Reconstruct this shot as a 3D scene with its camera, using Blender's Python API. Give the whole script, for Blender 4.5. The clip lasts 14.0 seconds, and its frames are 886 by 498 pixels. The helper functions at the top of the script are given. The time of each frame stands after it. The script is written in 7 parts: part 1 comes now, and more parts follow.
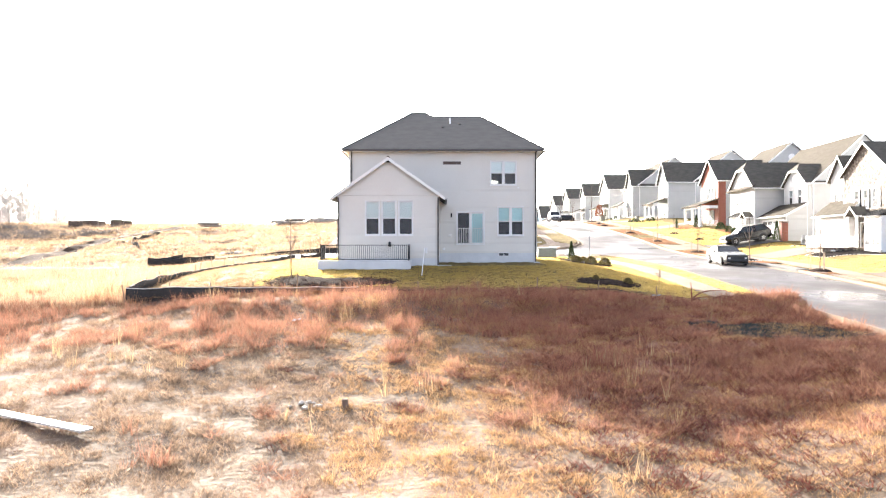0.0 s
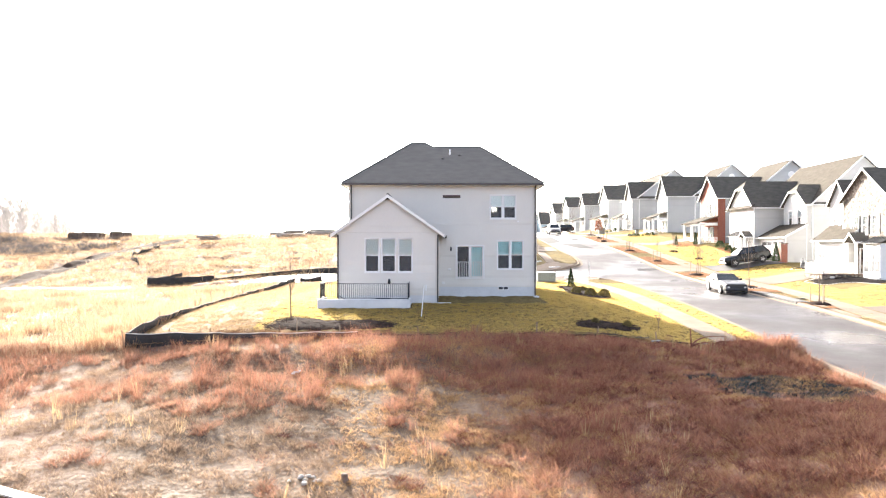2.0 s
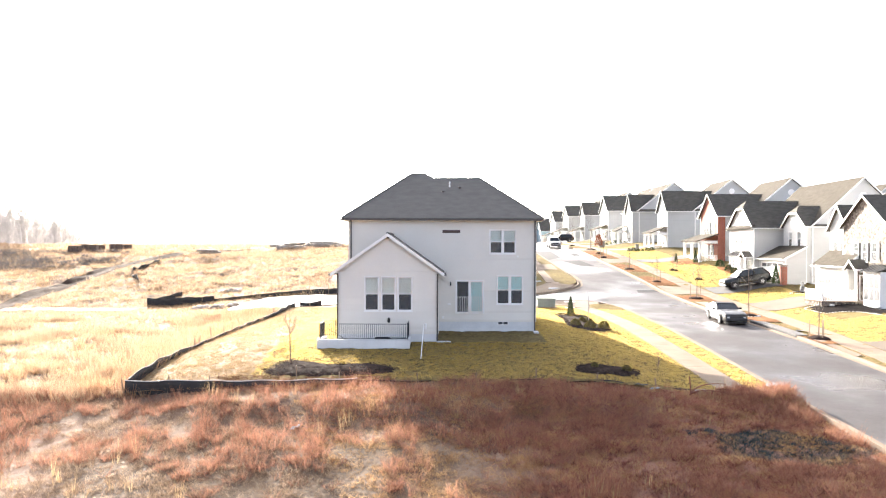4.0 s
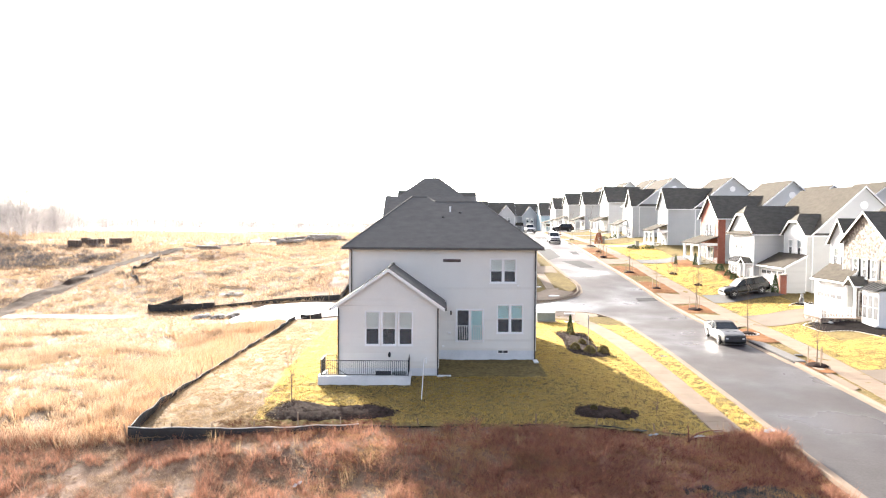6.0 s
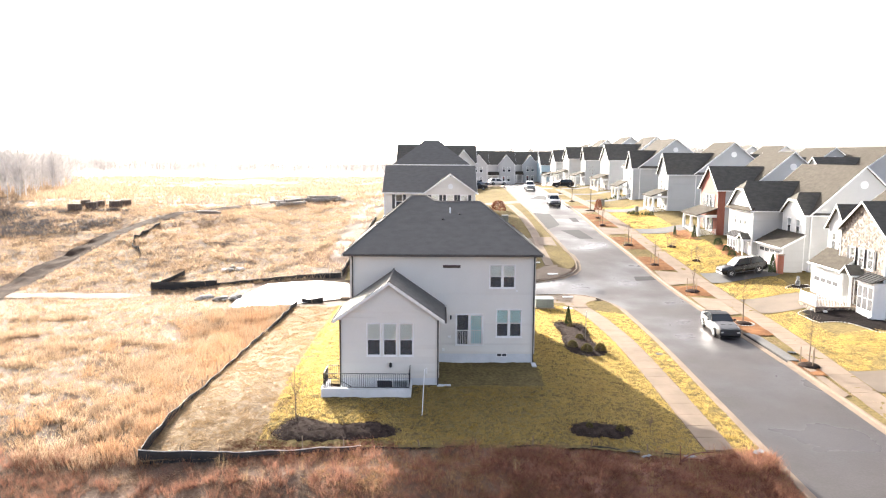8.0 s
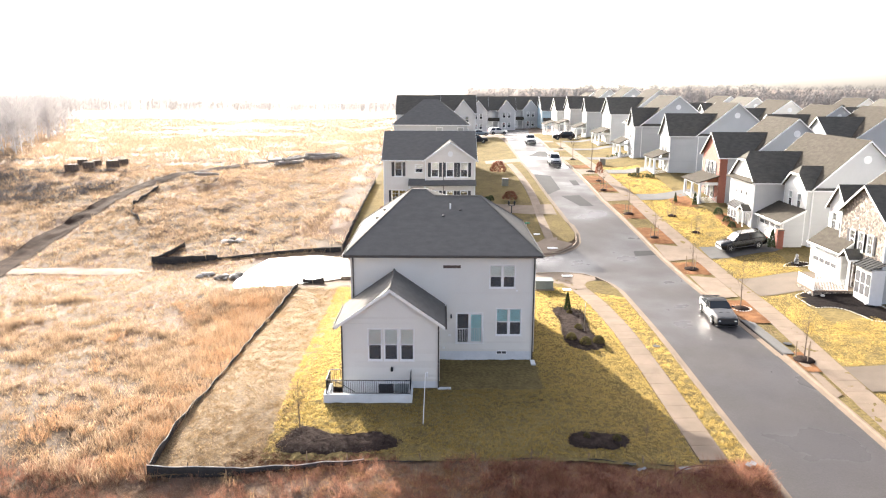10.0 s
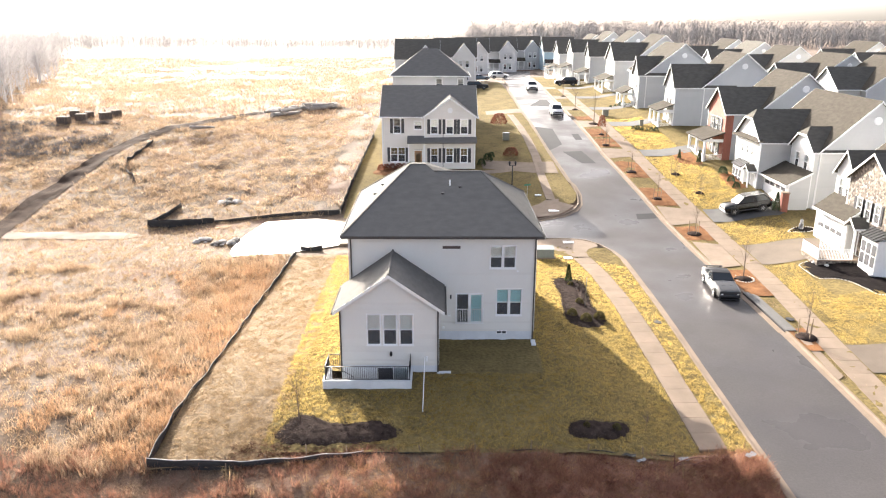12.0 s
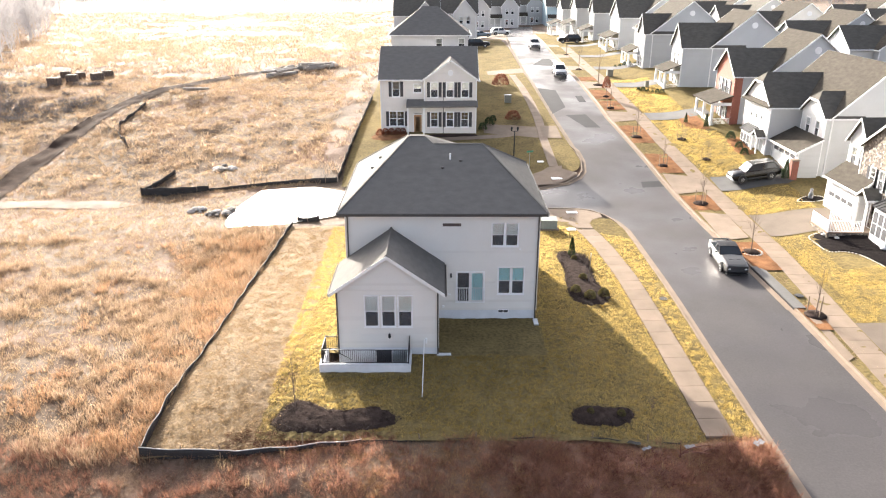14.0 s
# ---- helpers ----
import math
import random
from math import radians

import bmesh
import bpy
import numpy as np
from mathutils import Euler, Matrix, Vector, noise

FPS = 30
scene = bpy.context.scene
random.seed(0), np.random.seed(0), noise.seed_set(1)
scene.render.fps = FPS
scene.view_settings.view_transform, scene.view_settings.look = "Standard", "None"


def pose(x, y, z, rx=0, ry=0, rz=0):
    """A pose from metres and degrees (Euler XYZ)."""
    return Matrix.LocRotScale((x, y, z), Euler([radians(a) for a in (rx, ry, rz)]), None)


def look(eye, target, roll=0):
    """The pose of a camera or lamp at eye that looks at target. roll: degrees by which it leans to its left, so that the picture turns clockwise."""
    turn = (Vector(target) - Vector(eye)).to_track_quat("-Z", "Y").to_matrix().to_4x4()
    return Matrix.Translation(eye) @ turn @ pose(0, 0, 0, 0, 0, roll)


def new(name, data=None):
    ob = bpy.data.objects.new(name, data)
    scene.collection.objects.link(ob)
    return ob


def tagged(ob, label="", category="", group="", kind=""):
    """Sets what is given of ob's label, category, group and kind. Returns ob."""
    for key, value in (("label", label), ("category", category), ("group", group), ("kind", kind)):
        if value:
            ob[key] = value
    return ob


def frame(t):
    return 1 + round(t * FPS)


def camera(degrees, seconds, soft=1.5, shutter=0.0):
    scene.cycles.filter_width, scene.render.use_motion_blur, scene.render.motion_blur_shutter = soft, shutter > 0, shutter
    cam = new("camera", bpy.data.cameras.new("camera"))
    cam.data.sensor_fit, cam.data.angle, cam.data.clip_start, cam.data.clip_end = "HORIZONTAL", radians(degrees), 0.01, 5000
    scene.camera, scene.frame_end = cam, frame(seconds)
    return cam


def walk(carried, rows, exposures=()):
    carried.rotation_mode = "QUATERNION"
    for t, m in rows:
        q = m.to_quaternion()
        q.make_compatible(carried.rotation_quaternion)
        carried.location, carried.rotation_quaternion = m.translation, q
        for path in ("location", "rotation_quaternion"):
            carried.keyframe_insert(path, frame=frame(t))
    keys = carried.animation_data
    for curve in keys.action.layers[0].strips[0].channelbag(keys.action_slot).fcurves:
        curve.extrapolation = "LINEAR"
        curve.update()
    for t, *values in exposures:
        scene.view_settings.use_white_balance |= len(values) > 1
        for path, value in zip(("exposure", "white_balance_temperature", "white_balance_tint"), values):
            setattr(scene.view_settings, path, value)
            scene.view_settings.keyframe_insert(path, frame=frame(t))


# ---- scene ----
cam = camera(61.5, 14.0, soft=1.1)
METRES, EYE, TILT, LEAN, TURN = 23.0, 1.12, 0.0, 0.0, 0.0
ROWS = [
    (0.0, 0.0, 0.0, 0.0, -0.0, 0.0, 0.0),
    (0.5, 0.0002, -0.0008, 0.0238, -0.01, -0.02, -0.01),
    (1.0, 0.0001, -0.0012, 0.0539, -0.03, -0.05, -0.04),
    (1.5, -0.0005, -0.0003, 0.0819, -0.03, -0.07, -0.07),
    (2.0, -0.0004, -0.0005, 0.0992, -0.04, -0.08, -0.1),
    (2.5, 0.0007, -0.0004, 0.1216, -0.04, -0.1, -0.11),
    (3.0, 0.0005, -0.0006, 0.1445, -0.03, -0.12, -0.11),
    (3.5, 0.0006, -0.0007, 0.1709, -0.03, -0.12, -0.15),
    (6.0, -0.0032, 0.0022, 0.3625, -0.07, -2.24, -0.33),
    (6.5, -0.0035, 0.0022, 0.4089, -0.08, -3.48, -0.36),
    (7.0, -0.0029, 0.0007, 0.4604, -0.07, -4.73, -0.34),
    (7.5, -0.004, 0.0016, 0.5143, -0.09, -5.97, -0.35),
    (8.0, -0.005, 0.0023, 0.5677, -0.09, -7.25, -0.33),
    (10.5, -0.0084, 0.0498, 0.7989, -0.15, -13.65, -0.23),
    (11.0, -0.0078, 0.0681, 0.8332, -0.15, -14.9, -0.2),
    (11.5, -0.0072, 0.0875, 0.8562, -0.17, -16.13, -0.18),
    (12.0, -0.0065, 0.1079, 0.8727, -0.16, -17.34, -0.16),
    (12.5, -0.0063, 0.1296, 0.891, -0.15, -18.55, -0.16),
    (13.0, -0.006, 0.1509, 0.9074, -0.13, -19.75, -0.14),
    (13.5, -0.0057, 0.1729, 0.9119, -0.13, -20.73, -0.13),
    (14.0, -0.0047, 0.195, 0.9087, -0.13, -20.76, -0.11),
]
walk(cam, [(t, pose(0, 0, EYE, TILT, LEAN, TURN) @ pose(METRES * x, METRES * y, METRES * z, 90 + pitch, roll, yaw)) for t, x, y, z, yaw, pitch, roll in ROWS],
     [(0.0, 2.8, 6550, 10), (3.5, 2.72, 6550, 10), (7.0, 2.48, 6550, 10), (10.5, 2.28, 6550, 10), (14.0, 2.28, 6550, 10)])

# ---- light ----
SUN_AZ, SUN_EL = -22.3, 20.9          # degrees east of +y, above the horizon
world = bpy.data.worlds.new("sky")
scene.world = world
world.use_nodes = True
wn = world.node_tree.nodes
sky = wn.new("ShaderNodeTexSky")
sky.sky_type, sky.sun_disc = "NISHITA", False
sky.sun_elevation, sky.sun_rotation = radians(SUN_EL), radians(SUN_AZ)
sky.dust_density, sky.air_density, sky.ozone_density = 4.0, 0.42, 0.7
wn["Background"].inputs["Strength"].default_value = 0.128
thin = wn.new("ShaderNodeHueSaturation")     # a milky winter sky
thin.inputs["Saturation"].default_value = 0.58
world.node_tree.links.new(sky.outputs[0], thin.inputs["Color"])
world.node_tree.links.new(thin.outputs[0], wn["Background"].inputs["Color"])
sun = new("sun", bpy.data.lights.new("sun", "SUN"))
sun.data.energy, sun.data.angle, sun.data.color = 4.15, radians(0.5), (1.0, 0.925, 0.82)
sun.matrix_world = look(Vector((math.sin(radians(SUN_AZ)) * math.cos(radians(SUN_EL)), math.cos(radians(SUN_AZ)) * math.cos(radians(SUN_EL)), math.sin(radians(SUN_EL)))) * 100, (0, 0, 0))


# ---- materials ----
def material(name, base, rough=0.8, dark=None, scale=6.0, fine=60.0, bump=0.15, metal=0.0, spread=0.5, world_space=False, stretch=(1, 1, 1), spec=0.5, translucent=0.0, vary=0.0, grain=0.5):
    """Principled surface whose colour runs between base and dark at two scales, with fine relief."""
    m = bpy.data.materials.new(name)
    m.use_nodes = True
    nt = m.node_tree
    b = nt.nodes["Principled BSDF"]
    b.inputs["Roughness"].default_value = rough
    b.inputs["Metallic"].default_value = metal
    b.inputs["Specular IOR Level"].default_value = spec
    dark = dark or tuple(c * 0.78 for c in base)
    if world_space:
        src = nt.nodes.new("ShaderNodeNewGeometry").outputs["Position"]
    else:
        src = nt.nodes.new("ShaderNodeTexCoord").outputs["Object"]
    mp = nt.nodes.new("ShaderNodeMapping")
    mp.inputs["Scale"].default_value = stretch
    nt.links.new(src, mp.inputs["Vector"])
    big = nt.nodes.new("ShaderNodeTexNoise")
    big.inputs["Scale"].default_value, big.inputs["Detail"].default_value = scale, 6
    small = nt.nodes.new("ShaderNodeTexNoise")
    small.inputs["Scale"].default_value, small.inputs["Detail"].default_value = fine, 4
    for n in (big, small):
        nt.links.new(mp.outputs[0], n.inputs["Vector"])
    add = nt.nodes.new("ShaderNodeMath")
    add.operation = "MULTIPLY_ADD"
    nt.links.new(small.outputs["Fac"], add.inputs[0])
    add.inputs[1].default_value = grain
    nt.links.new(big.outputs["Fac"], add.inputs[2])
    ramp = nt.nodes.new("ShaderNodeMapRange")
    ramp.inputs["From Min"].default_value, ramp.inputs["From Max"].default_value = 0.5 + grain * 0.5 - spread * 0.5, 0.5 + grain * 0.5 + spread * 0.5
    nt.links.new(add.outputs[0], ramp.inputs["Value"])
    mix = nt.nodes.new("ShaderNodeMix")
    mix.data_type = "RGBA"
    mix.inputs["A"].default_value, mix.inputs["B"].default_value = (*dark, 1), (*base, 1)
    nt.links.new(ramp.outputs[0], mix.inputs["Factor"])
    out = mix.outputs["Result"]
    if vary:
        info = nt.nodes.new("ShaderNodeObjectInfo")
        hsv = nt.nodes.new("ShaderNodeHueSaturation")
        mr = nt.nodes.new("ShaderNodeMapRange")
        mr.inputs["To Min"].default_value, mr.inputs["To Max"].default_value = 1 - vary, 1 + vary
        nt.links.new(info.outputs["Random"], mr.inputs["Value"])
        nt.links.new(mr.outputs[0], hsv.inputs["Value"])
        nt.links.new(out, hsv.inputs["Color"])
        out = hsv.outputs["Color"]
    nt.links.new(out, b.inputs["Base Color"])
    if bump:
        bp = nt.nodes.new("ShaderNodeBump")
        bp.inputs["Strength"].default_value, bp.inputs["Distance"].default_value = min(1, bump), 0.05
        nt.links.new(add.outputs[0], bp.inputs["Height"])
        nt.links.new(bp.outputs[0], b.inputs["Normal"])
    if translucent:
        tr = nt.nodes.new("ShaderNodeBsdfTranslucent")
        nt.links.new(out, tr.inputs["Color"])
        mx = nt.nodes.new("ShaderNodeMixShader")
        mx.inputs[0].default_value = translucent
        nt.links.new(b.outputs[0], mx.inputs[1])
        nt.links.new(tr.outputs[0], mx.inputs[2])
        nt.links.new(mx.outputs[0], nt.nodes["Material Output"].inputs["Surface"])
    return m


def glass(name, tint=(0.75, 0.85, 0.85), rough=0.02):
    m = bpy.data.materials.new(name)
    m.use_nodes = True
    b = m.node_tree.nodes["Principled BSDF"]
    b.inputs["Base Color"].default_value = (*tint, 1)
    b.inputs["Roughness"].default_value = rough
    b.inputs["Transmission Weight"].default_value = 1.0
    b.inputs["IOR"].default_value = 1.6
    return m


def plain(name, base, rough=0.4, metal=0.0, emit=0.0):
    m = bpy.data.materials.new(name)
    m.use_nodes = True
    b = m.node_tree.nodes["Principled BSDF"]
    b.inputs["Base Color"].default_value = (*base, 1)
    b.inputs["Roughness"].default_value = rough
    b.inputs["Metallic"].default_value = metal
    if emit:
        b.inputs["Emission Color"].default_value = (*base, 1)
        b.inputs["Emission Strength"].default_value = emit
    return m


M_SIDING = material("vinyl siding greige", (0.705, 0.685, 0.635), 0.6, (0.665, 0.645, 0.595), 0.6, 9, 0.05)
M_SIDING_GREY = material("vinyl siding pale grey", (0.45, 0.46, 0.465), 0.6, (0.41, 0.42, 0.425), 0.6, 9, 0.05)
M_SIDING_WHITE = material("vinyl siding off white", (0.54, 0.54, 0.53), 0.6, (0.49, 0.49, 0.48), 0.6, 9, 0.05)
M_SIDING_BLUE = material("vinyl siding pale blue", (0.42, 0.55, 0.60), 0.6, (0.38, 0.5, 0.55), 0.6, 9, 0.05)
M_SIDING_TAN = material("vinyl siding beige", (0.70, 0.67, 0.62), 0.6, (0.64, 0.61, 0.56), 0.6, 9, 0.05)
M_TRIM = material("white trim", (0.82, 0.82, 0.81), 0.5, (0.76, 0.76, 0.75), 3, 40, 0.03)
M_FOUND = material("white parged foundation", (0.68, 0.70, 0.72), 0.8, (0.56, 0.58, 0.6), 1.2, 14, 0.1)
M_SHINGLE = material("charcoal asphalt shingles", (0.165, 0.157, 0.145), 0.9, (0.132, 0.126, 0.116), 1.5, 22, 0.35, stretch=(1, 1, 3), spec=0.04)
# Row roofs: one shingle toned twice, for slopes in sun and in shade.
M_SHINGLE_SUN = material("row roof shingles, sunlit tone", (0.076, 0.067, 0.055), 0.9, (0.05, 0.044, 0.036), 1.5, 22, 0.5, stretch=(1, 1, 3), spec=0.04)
M_SHINGLE_SHADE = material("row roof shingles, shaded tone", (0.125, 0.116, 0.10), 0.85, (0.085, 0.079, 0.068), 1.5, 22, 0.5, stretch=(1, 1, 3), spec=0.04)
M_DARK_IN = plain("dim interior plaster", (0.25, 0.24, 0.22), 0.9)
M_GLASS = glass("window glass", (0.93, 0.98, 0.98))
# Opaque panes in place of glass; the unlit room is put into their colour.
M_DARK_PANE = plain("opaque charcoal pane", (0.05, 0.05, 0.055), 0.7)
# Sheets added behind the panes; the sky's reflection is put into their colour.
M_SKY_SHEET = plain("pale sky reflection sheet", (0.80, 0.83, 0.80), 0.8)
M_SKY_SHEET_TEAL = plain("teal sky reflection sheet", (0.50, 0.80, 0.82), 0.8)
M_RAKE = material("pale greige trim", (0.84, 0.83, 0.80), 0.5, (0.80, 0.79, 0.76), 3, 40, 0.03)
M_BRONZE = material("dark bronze gutter", (0.075, 0.066, 0.06), 0.5, bump=0.03)
M_SHUTTER = material("black shutter", (0.03, 0.03, 0.035), 0.5, bump=0.05)
M_BRICK = material("red brick", (0.34, 0.125, 0.085), 0.85, (0.23, 0.085, 0.06), 5, 40, 0.4)
M_STONE = material("field stone veneer", (0.36, 0.31, 0.26), 0.85, (0.2, 0.17, 0.14), 3.0, 20, 0.6, vary=0.45)
def stone_cells(m, scale):
    """Turns a surface into fitted stones with dark recessed joints."""
    nt = m.node_tree
    b = nt.nodes["Principled BSDF"]
    tc = nt.nodes.new("ShaderNodeTexCoord")
    cell, edge = nt.nodes.new("ShaderNodeTexVoronoi"), nt.nodes.new("ShaderNodeTexVoronoi")
    edge.feature = "DISTANCE_TO_EDGE"
    for v in (cell, edge):
        v.inputs["Scale"].default_value = scale
        nt.links.new(tc.outputs["Object"], v.inputs["Vector"])
    ramp = nt.nodes.new("ShaderNodeValToRGB")
    ramp.color_ramp.elements[0].color, ramp.color_ramp.elements[1].color = (0.08, 0.065, 0.055, 1), (0.42, 0.36, 0.29, 1)
    ramp.color_ramp.elements.new(0.5).color = (0.22, 0.175, 0.14, 1)
    sep = nt.nodes.new("ShaderNodeSeparateColor")
    nt.links.new(cell.outputs["Color"], sep.inputs[0])
    nt.links.new(sep.outputs[0], ramp.inputs[0])
    r = nt.nodes.new("ShaderNodeMapRange")
    r.inputs["From Max"].default_value = 0.06
    nt.links.new(edge.outputs["Distance"], r.inputs["Value"])
    mix = nt.nodes.new("ShaderNodeMix")
    mix.data_type = "RGBA"
    mix.inputs["A"].default_value = (0.12, 0.11, 0.10, 1)
    nt.links.new(ramp.outputs[0], mix.inputs["B"])
    nt.links.new(r.outputs[0], mix.inputs["Factor"])
    nt.links.new(mix.outputs["Result"], b.inputs["Base Color"])
    bp = nt.nodes.new("ShaderNodeBump")
    bp.inputs["Distance"].default_value = 0.06
    nt.links.new(r.outputs[0], bp.inputs["Height"])
    nt.links.new(bp.outputs[0], b.inputs["Normal"])


stone_cells(M_STONE, 5.5)
M_MORTAR = material("grey mortar", (0.3, 0.28, 0.26), 0.9)
M_DOOR_RED = material("red front door", (0.22, 0.05, 0.03), 0.4, bump=0.02)
M_DOOR_TAN = material("warm wood front door", (0.45, 0.25, 0.12), 0.4, bump=0.02)
M_IRON = plain("black iron", (0.02, 0.02, 0.022), 0.45, 0.4)
M_ASPHALT = material("asphalt", (0.094, 0.086, 0.085), 0.42, (0.062, 0.058, 0.057), 0.25, 9, 0.12, world_space=True, spread=1.0, grain=1.3, spec=0.11)
def damp(m, lo, hi, scale):
    """Lets the gloss wander, as on a street that dries in patches."""
    nt = m.node_tree
    b = nt.nodes["Principled BSDF"]
    n = nt.nodes.new("ShaderNodeTexNoise")
    n.inputs["Scale"].default_value, n.inputs["Detail"].default_value = scale, 7
    nt.links.new(nt.nodes.new("ShaderNodeNewGeometry").outputs["Position"], n.inputs["Vector"])
    r = nt.nodes.new("ShaderNodeMapRange")
    r.inputs["From Min"].default_value, r.inputs["From Max"].default_value = 0.38, 0.62
    r.inputs["To Min"].default_value, r.inputs["To Max"].default_value = lo, hi
    nt.links.new(n.outputs["Fac"], r.inputs["Value"])
    nt.links.new(r.outputs[0], b.inputs["Roughness"])


damp(M_ASPHALT, 0.24, 0.68, 0.14)
M_ASPHALT_NEW = material("fresh asphalt patch", (0.034, 0.034, 0.036), 0.85, (0.026, 0.026, 0.028), 0.6, 25, 0.25, world_space=True, spec=0.15)
M_CONCRETE = material("pale concrete", (0.255, 0.197, 0.15), 0.85, (0.19, 0.146, 0.11), 0.9, 22, 0.12, world_space=True, vary=0.08, spec=0.1)
# The wet pad's sun glare is put into its near-white base colour.
M_PAD_GLARE = material("concrete with sun glare", (0.66, 0.63, 0.58), 0.55, (0.5, 0.47, 0.43), 0.5, 14, 0.08, world_space=True)
M_DRIVE = material("asphalt driveway", (0.095, 0.09, 0.086), 0.75, (0.065, 0.062, 0.06), 0.7, 22, 0.2, world_space=True)
M_MULCH = material("dark bark mulch", (0.065, 0.047, 0.04), 1.0, (0.022, 0.016, 0.014), 3, 30, 0.9, world_space=True, spec=0.03)
M_MULCH_BLACK = material("black dyed mulch", (0.022, 0.018, 0.017), 1.0, (0.01, 0.008, 0.008), 3, 30, 0.9, world_space=True, spec=0.03)
M_MULCH_RED = material("red brown mulch", (0.27, 0.135, 0.065), 1.0, (0.12, 0.058, 0.03), 1.2, 9, 1.0, world_space=True, spec=0.03)
M_LAWN = material("dormant golden lawn", (0.21, 0.16, 0.07), 0.95, (0.10, 0.078, 0.038), 0.5, 5, 1.0, world_space=True, spread=0.75, grain=1.6, spec=0.03)
M_STRAW = material("straw covered seed bed", (0.28, 0.192, 0.10), 0.95, (0.115, 0.077, 0.042), 0.7, 5, 1.0, world_space=True, spread=0.75, grain=1.5)
M_BARK = material("grey brown bark", (0.20, 0.145, 0.11), 0.9, (0.11, 0.08, 0.06), 6, 40, 0.6)
M_SILT = material("black silt fence fabric", (0.05, 0.047, 0.046), 0.75, (0.03, 0.028, 0.027), 2, 25, 0.2, spec=0.2)
# Sun on the folded top edge is put into this pale colour.
M_HEM_SUNLIT = material("sunlit fence hem", (0.52, 0.50, 0.47), 0.8, (0.3, 0.28, 0.26), 1.5, 25, 0.1, spec=0.15)
M_STAKE = material("weathered wooden stake", (0.26, 0.19, 0.13), 0.85, bump=0.2)


# ---- mesh helpers ----
class Shape:
    """Collects the faces of one mesh."""

    def __init__(self):
        self.v, self.f = [], []

    def poly(self, pts):
        n = len(self.v)
        self.v += [tuple(p) for p in pts]
        self.f.append(tuple(range(n, n + len(pts))))
        return self

    def box(self, x0, y0, z0, x1, y1, z1):
        n = len(self.v)
        self.v += [(x, y, z) for z in (z0, z1) for x, y in ((x0, y0), (x1, y0), (x1, y1), (x0, y1))]
        self.f += [tuple(n + i for i in q) for q in ((3, 2, 1, 0), (4, 5, 6, 7), (0, 1, 5, 4), (1, 2, 6, 5), (2, 3, 7, 6), (3, 0, 4, 7))]
        return self

    def slab(self, pts, down):
        """A flat polygon given thickness straight down."""
        n, k = len(self.v), len(pts)
        self.v += [tuple(p) for p in pts] + [(p[0], p[1], p[2] - down) for p in pts]
        self.f.append(tuple(range(n, n + k)))
        self.f.append(tuple(range(n + 2 * k - 1, n + k - 1, -1)))
        self.f += [(n + i, n + k + i, n + k + (i + 1) % k, n + (i + 1) % k) for i in range(k)]
        return self

    def prism(self, pts, vec):
        n, k = len(self.v), len(pts)
        self.v += [tuple(p) for p in pts] + [tuple(Vector(p) + Vector(vec)) for p in pts]
        self.f.append(tuple(range(n + k - 1, n - 1, -1)))
        self.f.append(tuple(range(n + k, n + 2 * k)))
        self.f += [(n + i, n + (i + 1) % k, n + k + (i + 1) % k, n + k + i) for i in range(k)]
        return self

    def tube(self, p0, p1, r0, r1=None, n=8):
        p0, p1, r1 = Vector(p0), Vector(p1), r0 if r1 is None else r1
        q = (p1 - p0).to_track_quat("Z", "Y")
        k = len(self.v)
        for p, r in ((p0, r0), (p1, r1)):
            self.v += [tuple(p + q @ Vector((r * math.cos(6.28319 * i / n), r * math.sin(6.28319 * i / n), 0))) for i in range(n)]
        self.f += [(k + i, k + (i + 1) % n, k + n + (i + 1) % n, k + n + i) for i in range(n)]
        self.f += [tuple(range(k + n - 1, k - 1, -1)), tuple(range(k + n, k + 2 * n))]
        return self

    def lathe(self, rings, n=16, at=(0, 0, 0)):
        """Rings of (radius, height) round a vertical axis."""
        k = len(self.v)
        for r, z in rings:
            self.v += [(at[0] + r * math.cos(6.28319 * i / n), at[1] + r * math.sin(6.28319 * i / n), at[2] + z) for i in range(n)]
        for j in range(len(rings) - 1):
            self.f += [(k + j * n + i, k + j * n + (i + 1) % n, k + (j + 1) * n + (i + 1) % n, k + (j + 1) * n + i) for i in range(n)]
        self.f += [tuple(range(k + n - 1, k - 1, -1)), tuple(range(k + (len(rings) - 1) * n, k + len(rings) * n))]
        return self

    def mesh(self, name, mat, smooth=False):
        me = bpy.data.meshes.new(name)
        first, verts, index = {}, [], []
        for p in self.v:
            key = (round(p[0], 4), round(p[1], 4), round(p[2], 4))
            if key not in first:
                first[key] = len(verts)
                verts.append(tuple(p))
            index.append(first[key])
        faces = [tuple(index[i] for i in f) for f in self.f]
        me.from_pydata(verts, [], [f for f in faces if len(set(f)) == len(f)])
        me.materials.append(mat)
        if smooth:
            me.shade_smooth()
        me.update()
        return me


def part(name, shape, mat=None, parent=None, label="", m=None, bevel=0.0, smooth=False):
    """One mesh object; under a thing or a part where a parent is given."""
    me = shape.mesh(name, mat, smooth) if isinstance(shape, Shape) else shape
    ob = new(name, me)
    ob.parent = parent
    if m is not None:
        ob.matrix_basis = m
    if label:
        ob["label"] = label
    if bevel:
        mod = ob.modifiers.new("bevel", "BEVEL")
        mod.width, mod.segments, mod.limit_method = bevel, 2, "ANGLE"
    return ob


